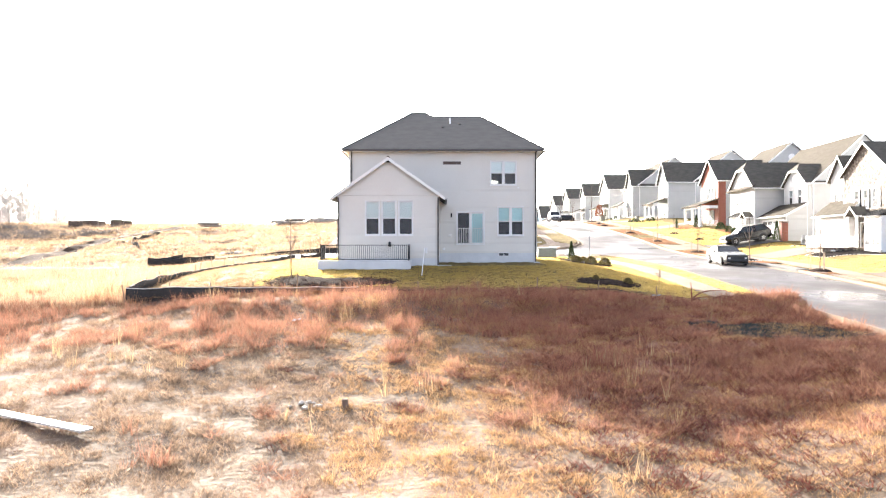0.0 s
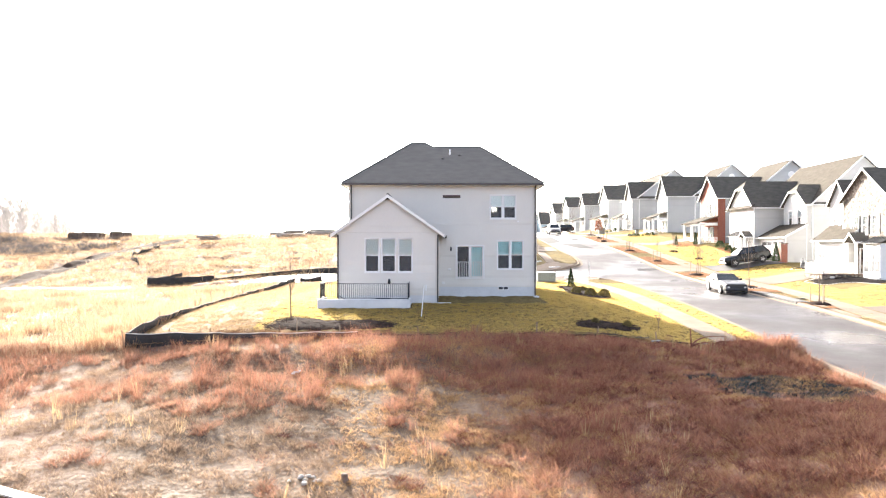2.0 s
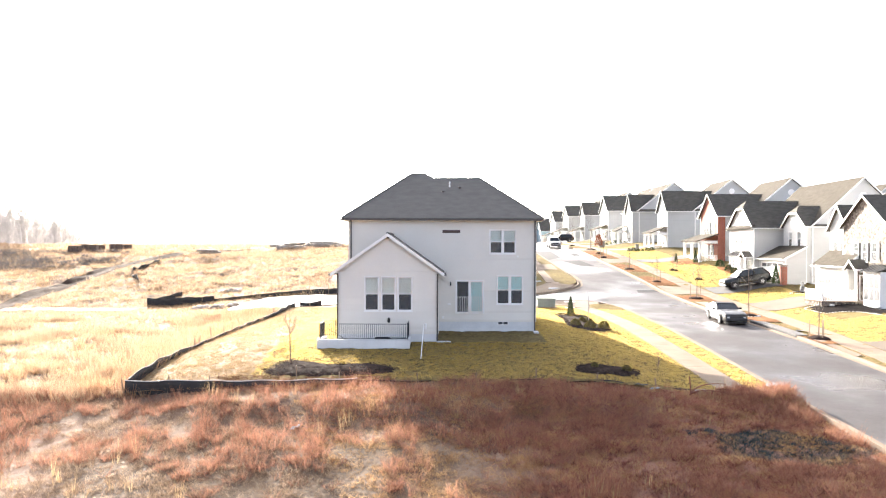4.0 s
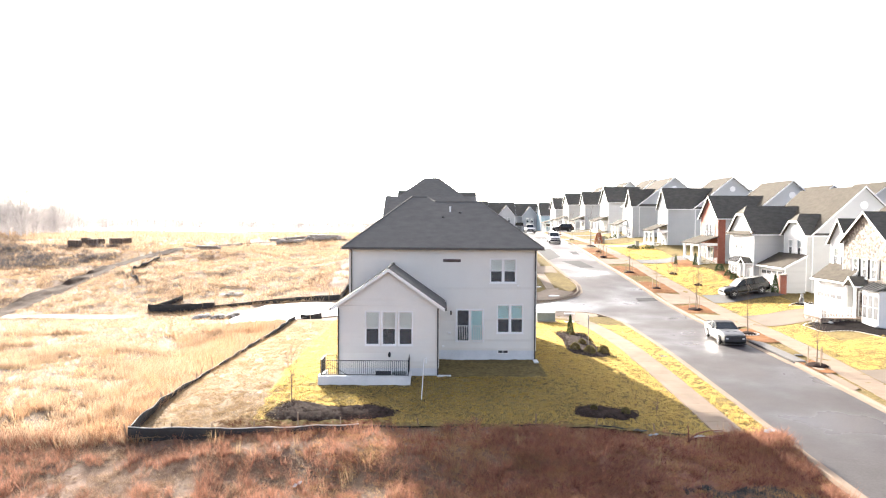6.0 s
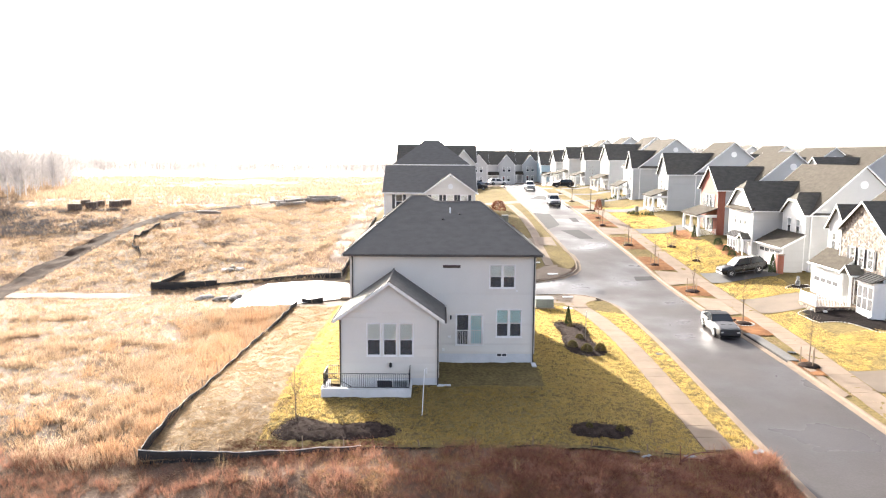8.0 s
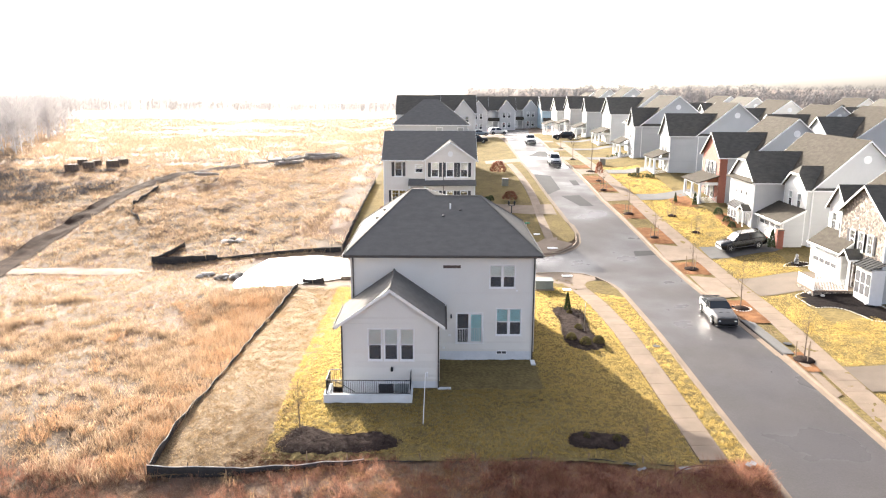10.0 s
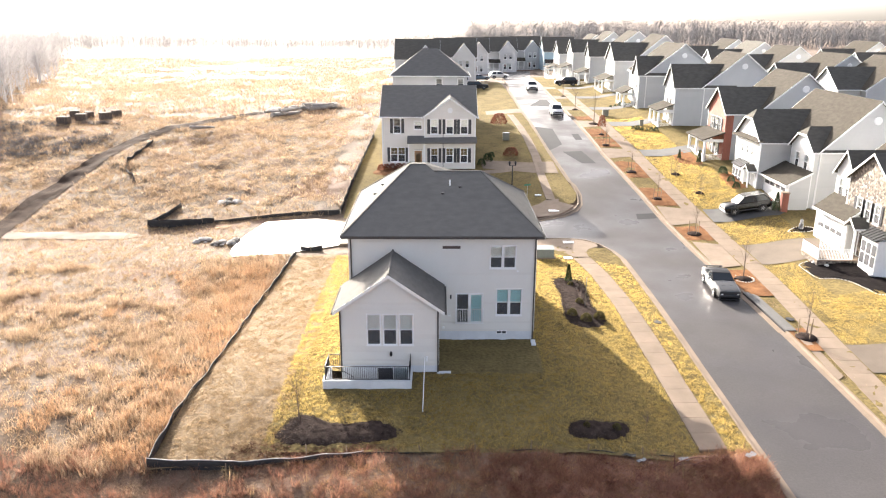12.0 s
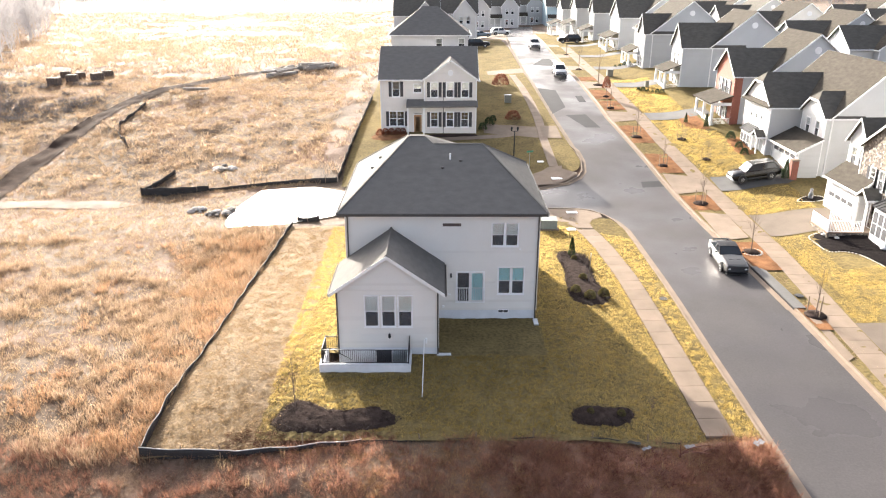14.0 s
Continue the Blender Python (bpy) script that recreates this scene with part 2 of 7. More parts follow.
def thing(name, m, label, category, group=""):
    """An Empty at a thing's base that parents its parts."""
    ob = new(name)
    ob.matrix_basis = m
    ob.empty_display_size = 0.2
    return tagged(ob, label, category, group)


# ---- the lie of the land ----
STREET = ((-3000, -12), (-60, -6.5), (0, -4.6), (20, -3.0), (30, -2.2), (38, -1.58), (46, -.92), (54, -.36), (62, 0), (70, .4), (78, 1.1), (84, 1.9), (94, 3.1), (108, 4.5), (124, 5.6), (148, 6.4), (166, 6.8), (190, 6.2), (235, 5.0), (400, 5), (3000, 6))
YARD = ((-3000, -12), (-60, -7), (0, -5.4), (16, -4.4), (23, -3.45), (28, -2.6), (33, -1.8), (37, -1.0), (40, -.5), (44, -.05), (50, .1), (64, .15), (70, .3), (78, .6), (84, 1.2), (95, 2.6), (108, 4.0), (125, 5.2), (150, 6.1), (170, 6.3), (190, 6.0), (235, 4.9), (400, 5), (3000, 6))
FIELD = ((-3000, -12), (-60, -8), (0, -6), (16, -4.9), (23, -4.0), (33, -2.6), (38, -1.7), (46, -1.3), (56, -1.1), (68, -1.0), (80, -.8), (92, .7), (106, 2.6), (122, 4.6), (142, 5.6), (180, 5.2), (240, 3.5), (400, 3.5), (3000, 5))


def profile(pts, y):
    ys, zs = np.array([p[0] for p in pts], float), np.array([p[1] for p in pts], float)
    s = np.zeros(len(ys))
    s[1:-1] = (zs[2:] - zs[:-2]) / (ys[2:] - ys[:-2])
    y = np.clip(y, ys[0], ys[-1])
    i = np.clip(np.searchsorted(ys, y, side="right") - 1, 0, len(ys) - 2)
    h = ys[i + 1] - ys[i]
    u = (y - ys[i]) / h
    return (2 * u**3 - 3 * u**2 + 1) * zs[i] + (u**3 - 2 * u**2 + u) * h * s[i] + (3 * u**2 - 2 * u**3) * zs[i + 1] + (u**3 - u**2) * h * s[i + 1]


def smooth(a, b, x):
    u = np.clip((x - a) / (b - a), 0, 1)
    return u * u * (3 - 2 * u)


def land(x, y):
    """Height of the graded land, without the roughness of the field."""
    x, y = np.asarray(x, float), np.asarray(y, float)
    a = smooth(7, 14, x)
    b = smooth(-22 - 12 * smooth(60, 68, y), -10, x)
    lots = 0.75 * smooth(28.5, 34.5, x) * smooth(44, 54, y)
    return lots + profile(STREET, y) * a + (1 - a) * (profile(YARD, y) * b + profile(FIELD, y) * (1 - b))


def h(x, y):
    return float(land(x, y))


def right_kerb(y):
    return np.interp(y, (-60, 40, 60, 82, 100, 134, 160, 200, 240), (30.9, 25.4, 24.2, 22.8, 21.5, 21.1, 21.4, 23.5, 28))


def right_walk(y):
    """Middle of the pavement along the front lawns."""
    return np.interp(y, (30, 42, 50, 62, 74, 90, 108, 134, 160), (27.0, 26.9, 27.0, 27.5, 27.2, 25.9, 25.2, 24.6, 24.9))


def left_kerb(y):
    return np.interp(y, (-60, 20, 34, 47, 57.5, 64.6, 82, 92, 100, 114, 128, 160, 200, 240), (21.5, 17.9, 17.35, 16.85, 16.6, 16.35, 15.4, 14.8, 14.3, 13.9, 13.5, 13.8, 16, 20.5))


def hash_noise(x, y, scale, seed=0.0):
    """Smooth value noise on arrays, from a few rotated sine products."""
    x, y = x / scale + seed * 17.3, y / scale + seed * 5.1
    s = np.zeros_like(x)
    for k, (a, f, w) in enumerate(((0.3, 1.0, 1.0), (1.4, 1.83, 0.7), (2.5, 3.1, 0.5), (0.9, 5.3, 0.35), (2.0, 8.9, 0.22))):
        u, v = x * math.cos(a) + y * math.sin(a), y * math.cos(a) - x * math.sin(a)
        s += w * np.sin(f * u + 1.7 * np.sin(0.73 * f * v + k) + seed) * np.cos(0.91 * f * v + 1.3 * np.sin(0.61 * f * u + 2 * k))
    return s / 1.8


def inside(poly, x, y):
    """Which of the points lie in a plan polygon."""
    r = np.zeros(np.shape(x), bool)
    for (x0, y0), (x1, y1) in zip(poly, poly[1:] + poly[:1]):
        if y0 != y1:
            r ^= ((y0 > y) != (y1 > y)) & (x < (x1 - x0) * (y - y0) / (y1 - y0) + x0)
    return r


YARD_EDGE = [(-15.4, 36.3), (-15.3, 41), (-14.8, 45), (-14.5, 49.2), (-14.2, 56.2), (-13.7, 63.4), (-13.6, 67.2), (10, 67.6), (17, 64), (17.9, 38.2), (13.5, 37.7), (9, 37.25), (3, 37.25), (-0.7, 37.2), (-4.3, 36.95), (-7.9, 36.3), (-10.4, 35.9), (-12.8, 36.0)]


# ---- ground, roads, kerbs, pavements ----
def developed(x, y):
    """Where lawns, roads and lots lie over the graded land."""
    m = inside(YARD_EDGE, x, y)
    m |= (x > left_kerb(y) - 0.3)
    m |= (y > 68) & (y < 79.5) & (x > -20.5)
    return m | ((y > 79) & (x > -10.6))


def field_relief(x, y):
    z = 0.16 * hash_noise(x, y, 5.0, 1) + 0.07 * hash_noise(x, y, 1.4, 2)
    z += 0.09 * hash_noise(x, y, 1.0, 31) * smooth(0, 6, x) * smooth(18, 22, y) * (1 - smooth(36, 37.5, y))
    z += 0.12 * hash_noise(x, y, 1.7, 21) * smooth(79, 86, y) * (1 - smooth(118, 126, y))
    z += 0.16 * hash_noise(x * .7, y, 3.0, 15) * smooth(79, 88, y) * (1 - smooth(150, 180, y))
    z += 0.7 * np.exp(-(((x - 17) / 3.2) ** 2 + ((y - 36.2) / 1.6) ** 2)) + 0.35 * np.exp(-(((x + 2) / 14) ** 2 + ((y - 34.2) / 1.6) ** 2))
    track = np.exp(-((x + 47.4) / 1.6) ** 2) * smooth(78, 84, y) * (1 - smooth(122, 130, y))
    return z - 0.25 * track


def ground_height(x, y):
    cellar = (x > -6.9) & (x < -2.1) & (y > 42.7) & (y < 60)
    return land(x, y) + np.where(developed(x, y), -0.06, field_relief(x, y)) - 1.3 * cellar


def ground_material():
    m = material("dead meadow grass", (0.18, 0.124, 0.078), 0.95, (0.065, 0.044, 0.03), 0.9, 5, 1.0, world_space=True, spread=0.8, grain=1.5)
    nt = m.node_tree
    b = nt.nodes["Principled BSDF"]
    pos = nt.nodes.new("ShaderNodeNewGeometry").outputs["Position"]
    red = nt.nodes.new("ShaderNodeTexNoise")
    red.inputs["Scale"].default_value, red.inputs["Detail"].default_value = 0.11, 5
    nt.links.new(pos, red.inputs["Vector"])
    r = nt.nodes.new("ShaderNodeMapRange")
    r.inputs["From Min"].default_value, r.inputs["From Max"].default_value, r.inputs["To Max"].default_value = 0.48, 0.66, 0.4
    nt.links.new(red.outputs["Fac"], r.inputs["Value"])
    sep = nt.nodes.new("ShaderNodeSeparateXYZ")
    nt.links.new(pos, sep.inputs[0])
    ends = []
    for axis, lo, hi in (("X", 0.0, 7.0), ("Y", 39.0, 36.0), ("Y", 18.0, 23.0)):
        q = nt.nodes.new("ShaderNodeMapRange")
        q.inputs["From Min"].default_value, q.inputs["From Max"].default_value = lo, hi
        nt.links.new(sep.outputs[axis], q.inputs["Value"])
        ends.append(q.outputs[0])
    for i in (1, 2):
        q = nt.nodes.new("ShaderNodeMath")
        q.operation = "MULTIPLY"
        nt.links.new(ends[0], q.inputs[0])
        nt.links.new(ends[i], q.inputs[1])
        ends[0] = q.outputs[0]
    far = nt.nodes.new("ShaderNodeMath")
    far.operation = "MAXIMUM"
    nt.links.new(ends[0], far.inputs[0])
    nt.links.new(r.outputs[0], far.inputs[1])
    mix = nt.nodes.new("ShaderNodeMix")
    mix.data_type = "RGBA"
    old = b.inputs["Base Color"].links[0].from_socket
    nt.links.new(old, mix.inputs["A"])
    mix.inputs["B"].default_value = (0.25, 0.13, 0.088, 1)
    nt.links.new(far.outputs[0], mix.inputs["Factor"])
    soil = nt.nodes.new("ShaderNodeTexNoise")
    soil.inputs["Scale"].default_value, soil.inputs["Detail"].default_value = 0.5, 8
    nt.links.new(pos, soil.inputs["Vector"])
    s = nt.nodes.new("ShaderNodeMapRange")
    s.inputs["From Min"].default_value, s.inputs["From Max"].default_value, s.inputs["To Max"].default_value = 0.64, 0.74, 0.25
    nt.links.new(soil.outputs["Fac"], s.inputs["Value"])
    mix2 = nt.nodes.new("ShaderNodeMix")
    mix2.data_type = "RGBA"
    nt.links.new(mix.outputs["Result"], mix2.inputs["A"])
    mix2.inputs["B"].default_value = (0.30, 0.225, 0.165, 1)
    nt.links.new(s.outputs[0], mix2.inputs["Factor"])
    nt.links.new(mix2.outputs["Result"], b.inputs["Base Color"])
    return m


def grid_mesh(name, X, Y, Z, mat):
    n, k = X.shape
    me = bpy.data.meshes.new(name)
    idx = np.arange(n * k).reshape(n, k)
    q = np.stack([idx[:-1, :-1], idx[:-1, 1:], idx[1:, 1:], idx[1:, :-1]], -1).reshape(-1, 4)
    me.from_pydata(np.stack([X, Y, Z], -1).reshape(-1, 3).tolist(), [], q.tolist())
    me.materials.append(mat)
    me.shade_smooth()
    return me


def far_steps(start, end, first):
    out, s, v = [], first, start
    while v < end:
        v += s
        s *= 1.35
        out.append(v)
    return out


gx = np.array([-v for v in far_steps(100, 2800, 4)][::-1] + list(np.arange(-100, -60, 1.5)) + list(np.arange(-60, -33, 0.8)) + list(np.arange(-33, 30, 0.5)) + list(np.arange(30, 80, 2.5)) + far_steps(80, 2800, 5))
gy = np.array([-v for v in far_steps(5, 2500, 4)][::-1] + list(np.arange(-5, 68, 0.5)) + list(np.arange(68, 126, 0.8)) + list(np.arange(126, 150, 1.5)) + far_steps(150, 3000, 4))
GX, GY = np.meshgrid(gx, gy)
M_FIELD = ground_material()
tagged(part("ground", grid_mesh("ground", GX, GY, ground_height(GX, GY), M_FIELD), None), "rough dormant meadow of tan and russet dead grass", "ground", kind="structure")


def patch(name, rows, dz, mat, label, category, step=0.6, across=0.6, wobble=0.0, base=None, grain=2.0):
    """A sheet that follows the land between two edges, given as rows of y, left x, right x."""
    r = np.array(rows, float)
    ys = np.linspace(r[0, 0], r[-1, 0], max(2, int((r[-1, 0] - r[0, 0]) / step) + 1))
    xl, xr = np.interp(ys, r[:, 0], r[:, 1]), np.interp(ys, r[:, 0], r[:, 2])
    k = max(2, int(np.max(xr - xl) / across) + 1)
    u = np.linspace(0, 1, k)[None, :]
    X = xl[:, None] * (1 - u) + xr[:, None] * u
    Y = np.repeat(ys[:, None], k, 1)
    Z = (base or land)(X, Y) + dz + (wobble * hash_noise(X, Y, grain, 3) if wobble else 0)
    return tagged(part(name, grid_mesh(name, X, Y, Z, mat), None), label, category, kind="structure")


ROAD, LAWN, WALK = 0.02, 0.14, 0.165
ys = list(range(-60, 241, 4))
patch("road", [(y, left_kerb(y) + 0.4, right_kerb(y) - 0.4) for y in ys], ROAD, M_ASPHALT, "damp grey asphalt residential street rising uphill", "road", 2.0, 1.0)


def mouth_x(y):
    return float(np.interp(y, (64.6, 68.7, 70.8, 71.6, 72.0, 77.8, 78.4, 81.4, 84.7, 88), (left_kerb(64.6) + .4, 15.9, 14.5, 12.9, 10, 10, 12.6, 14.7, 15.5, left_kerb(88) + .4)))


patch("side_road", [(y, mouth_x(y), left_kerb(y) + 0.4) for y in (64.6, 66, 68.7, 69.8, 70.8, 71.6, 72.0, 74, 77.8, 78.4, 79.6, 81.4, 84.7, 88)], ROAD + 0.004, M_ASPHALT, "asphalt mouth of a side street", "road", 0.4, 1.0)
patch("side_road", [(70.4, -9.8, 10), (72, -9.8, 10), (77.8, -9.8, 10)], ROAD, M_ASPHALT, "asphalt side street behind the house", "road", 0.4, 1.0)
patch("concrete_pad", [(68.4, -19.5, -14.2), (69.2, -19.9, -12.4), (70.2, -20.1, -9.8), (72, -20.2, -9.8), (75, -19.9, -9.8), (77.4, -19.2, -9.8), (79.0, -18.7, -13.2)], 0.05, M_PAD_GLARE, "wet concrete end of the side street, pale with sun glare", "pavement", 0.5, 1.0)
GARDEN = ((37.3, -9.8, 14.0), (41, -9.5, 13.9), (47, -8.8, 13.6), (56, -8.45, 12.9), (63, -8.2, 12.8), (69.6, -8.2, 12.0))
side = lambda y, k: float(np.interp(y, [r[0] for r in GARDEN], [r[k] for r in GARDEN]))
LAWN_NAME = "golden dormant lawn round the house"
TURF = dict(step=.2, across=.2, wobble=.05, grain=.3)
patch("lawn", [(y, side(y, 1), side(y, 2)) for y in np.linspace(36.95, 42.52, 6)], LAWN, M_LAWN, LAWN_NAME, "lawn", **TURF)
patch("lawn", [(y, side(y, 1), -7.12) for y in (42.46, 44.5)], LAWN, M_LAWN, LAWN_NAME, "lawn", **TURF)
patch("lawn", [(y, -1.88, side(y, 2)) for y in (42.46, 44.5)], LAWN, M_LAWN, LAWN_NAME, "lawn", **TURF)
patch("lawn", [(y, side(y, 1), -6.0) for y in (44.45, 47, 56, 61.16)], LAWN, M_LAWN, LAWN_NAME, "lawn", **TURF)
patch("lawn", [(y, -.3, side(y, 2)) for y in (44.45, 47, 49.16)], LAWN, M_LAWN, LAWN_NAME, "lawn", **TURF)
patch("lawn", [(y, 6.0, side(y, 2)) for y in (49.1, 52, 56, 61.16)], LAWN, M_LAWN, LAWN_NAME, "lawn", **TURF)
patch("lawn", [(y, side(y, 1), side(y, 2)) for y in (61.1, 63, 66, 69.6)], LAWN, M_LAWN, LAWN_NAME, "lawn", **TURF)
patch("straw_bed", [(36.1, -15.4, -9.8), (41, -15.3, -9.4), (45, -14.8, -8.9), (49.2, -14.5, -8.6), (56, -14.2, -8.4), (63.4, -13.7, -8.1), (67.4, -13.6, -8.1)], LAWN - 0.01, M_STRAW, "straw-mulched seed bed beside the lawn", "lawn", .22, .22, wobble=0.03, grain=.4)
patch("verge", [(38.0, 15.6, 17.1), (47, 15.4, 16.75), (57.5, 14.95, 16.48), (61.7, 14.35, 16.3), (64.6, 13.85, 16.2), (66.5, 13.45, 16.1), (68.0, 13.2, 15.8), (69.2, 13.4, 15.3)], LAWN, M_LAWN, "golden dormant grass verge between kerb and pavement", "lawn", step=.16, across=.16, wobble=.05, grain=.27)
patch("lawn", [(y, 39.5, 110) for y in (20, 60, 120, 210)], LAWN, M_LAWN, "dormant lawns between the house rows", "lawn", 3.0, 3.0)
patch("lawn", [(y, float(right_kerb(y)) + .15, 40) for y in range(24, 210, 6)], LAWN, M_LAWN, "golden dormant front lawns along the street", "lawn", .4, .4, wobble=.04, grain=.6)
patch("lawn", [(78.6, -10.4, 9.4), (80.5, -10.5, 12), (81.6, -10.5, 14.3), (83, -10.6, 14.95), (84.7, -10.6, 15.2), (88, -10.6, 14.92), (92, -10.5, 14.62), (100, -10.3, 14.12), (114, -10, 13.72), (128, -9.6, 13.32), (180, -9.6, 13.3)], LAWN, M_LAWN, "golden dormant lawn of the next lots", "lawn", 0.8, 1.0)


patch("corner_pavement", [(78.45, 8.8, 11.9), (79.2, 8.8, 13.0), (80.0, 8.9, 13.65), (81.0, 9.0, 14.35), (81.5, 9.2, 13.7), (82.3, 10.8, 12.85), (83.1, 11.5, 13.0)], WALK, M_CONCRETE, "pale concrete pavement flaring round the far corner", "pavement", .25, .5)
patch("corner_pavement", [(66.8, 12.0, 13.35), (68.0, 11.3, 13.3), (68.9, 10.2, 13.7), (69.6, 9.2, 14.75), (70.4, 8.6, 14.65), (71.1, 8.4, 13.8), (71.7, 8.4, 12.2)], WALK, M_CONCRETE, "pale concrete pavement flaring round the near corner", "pavement", .25, .5)


def sweep(name, pts, profile_pts, mat, label, category):
    """A moulded strip along plan points; the profile's offsets lie to the right of the way."""
    s = Shape()
    P = [Vector((float(x), float(y), 0)) for x, y in pts]
    k = len(profile_pts)
    for i, p in enumerate(P):
        d = (P[min(i + 1, len(P) - 1)] - P[max(i - 1, 0)]).normalized()
        n = Vector((d.y, -d.x, 0))
        z = h(p.x, p.y)
        s.v += [tuple(p + n * o + Vector((0, 0, z + dz))) for o, dz in profile_pts]
    for i in range(len(P) - 1):
        s.f += [(i * k + j, i * k + j + 1, (i + 1) * k + j + 1, (i + 1) * k + j) for j in range(k - 1)]
    return tagged(part(name, s, mat), label, category, kind="structure")


def curve_points(pts, step=0.6):
    out = []
    for (x0, y0), (x1, y1) in zip(pts, pts[1:]):
        n = max(1, int(math.hypot(x1 - x0, y1 - y0) / step))
        out += [(x0 + (x1 - x0) * i / n, y0 + (y1 - y0) * i / n) for i in range(n)]
    return out + [pts[-1]]


KERB = ((-0.42, 0.028), (-0.04, 0.04), (0.0, 0.16), (0.02, 0.175), (0.16, 0.175), (0.17, -0.05))
sweep("kerb", [(right_kerb(y), y) for y in np.arange(-40, 200, 1.0)], KERB, M_CONCRETE, "pale concrete kerb and gutter", "kerb")
sweep("kerb", [(left_kerb(y), y) for y in np.arange(-40, 64, 1.0)][::1] + curve_points([(16.35, 64.6), (16.25, 66.5), (15.8, 68.7), (15.0, 70.3), (13.9, 71.4), (11.8, 71.95), (9.7, 72.1), (2, 71.4), (-9.8, 70.6)]), [(-o, z) for o, z in KERB], M_CONCRETE, "pale concrete kerb curving into the side street", "kerb")
sweep("kerb", curve_points([(-9.8, 77.3), (5, 77.6), (10.4, 77.9), (12.8, 78.5), (14.2, 79.9), (15.0, 81.6), (15.4, 84.7), (15.3, 88)]) + [(left_kerb(y), y) for y in np.arange(89, 200, 1.0)], [(-o, z) for o, z in KERB], M_CONCRETE, "pale concrete kerb round the far corner", "kerb")


SLAB = Shape().slab([(-.49, -.49, 0), (.49, -.49, 0), (.49, .49, 0), (-.49, .49, 0)], 0.16).mesh("slab", M_CONCRETE)


def slabs(name, pts, width, length, label):
    """A pavement laid slab by slab along plan points."""
    base = tagged(part(name, sweep_strip(pts, width * 0.98), M_CONCRETE), label, "pavement", kind="structure")
    acc = curve_points(pts, 0.05)
    i, step = 0, int(length / 0.05)
    while i + step < len(acc):
        (x0, y0), (x1, y1) = acc[i], acc[i + step]
        z0, z1 = h(x0, y0) + WALK, h(x1, y1) + WALK
        d = Vector((x1 - x0, y1 - y0, z1 - z0))
        m = Matrix.Translation(((x0 + x1) / 2, (y0 + y1) / 2, (z0 + z1) / 2)) @ d.to_track_quat("Y", "Z").to_matrix().to_4x4() @ Matrix.Diagonal((width, d.length, 1, 1))
        part("slab", SLAB, None, base, m=m)
        i += step
    return base


def sweep_strip(pts, width):
    """The recessed bed that shows in the joints."""
    s = Shape()
    acc = curve_points(pts, 1.0)
    P = [Vector((x, y, h(x, y) + WALK - 0.05)) for x, y in acc]
    for i, p in enumerate(P):
        d = (P[min(i + 1, len(P) - 1)] - P[max(i - 1, 0)]).normalized()
        n = Vector((d.y, -d.x, 0)) * width / 2
        s.v += [tuple(p - n), tuple(p + n)]
    s.f = [(2 * i, 2 * i + 1, 2 * i + 3, 2 * i + 2) for i in range(len(P) - 1)]
    return s


# ---- houses ----
class Wall:
    """A plane to hang siding and windows on: u runs along it, n is its outward normal."""

    def __init__(self, origin, u, n):
        self.o, self.u, self.n = Vector(origin), Vector(u), Vector(n)

    def at(self, u, z, out=0.0):
        return self.o + self.u * u + self.n * out + Vector((0, 0, z))

    def matrix(self, u, z, out=0.0):
        p = self.at(u, z, out)
        return Matrix(((self.u.x, -self.n.x, 0, p.x), (self.u.y, -self.n.y, 0, p.y), (0, 0, 1, p.z), (0, 0, 0, 1)))


def span(poly, z):
    """Where a level line cuts a convex outline of (u, z)."""
    us = []
    for (u0, z0), (u1, z1) in zip(poly, poly[1:] + poly[:1]):
        if min(z0, z1) <= z <= max(z0, z1) and z0 != z1:
            us.append(u0 + (u1 - u0) * (z - z0) / (z1 - z0))
    return (min(us), max(us)) if len(us) > 1 else None


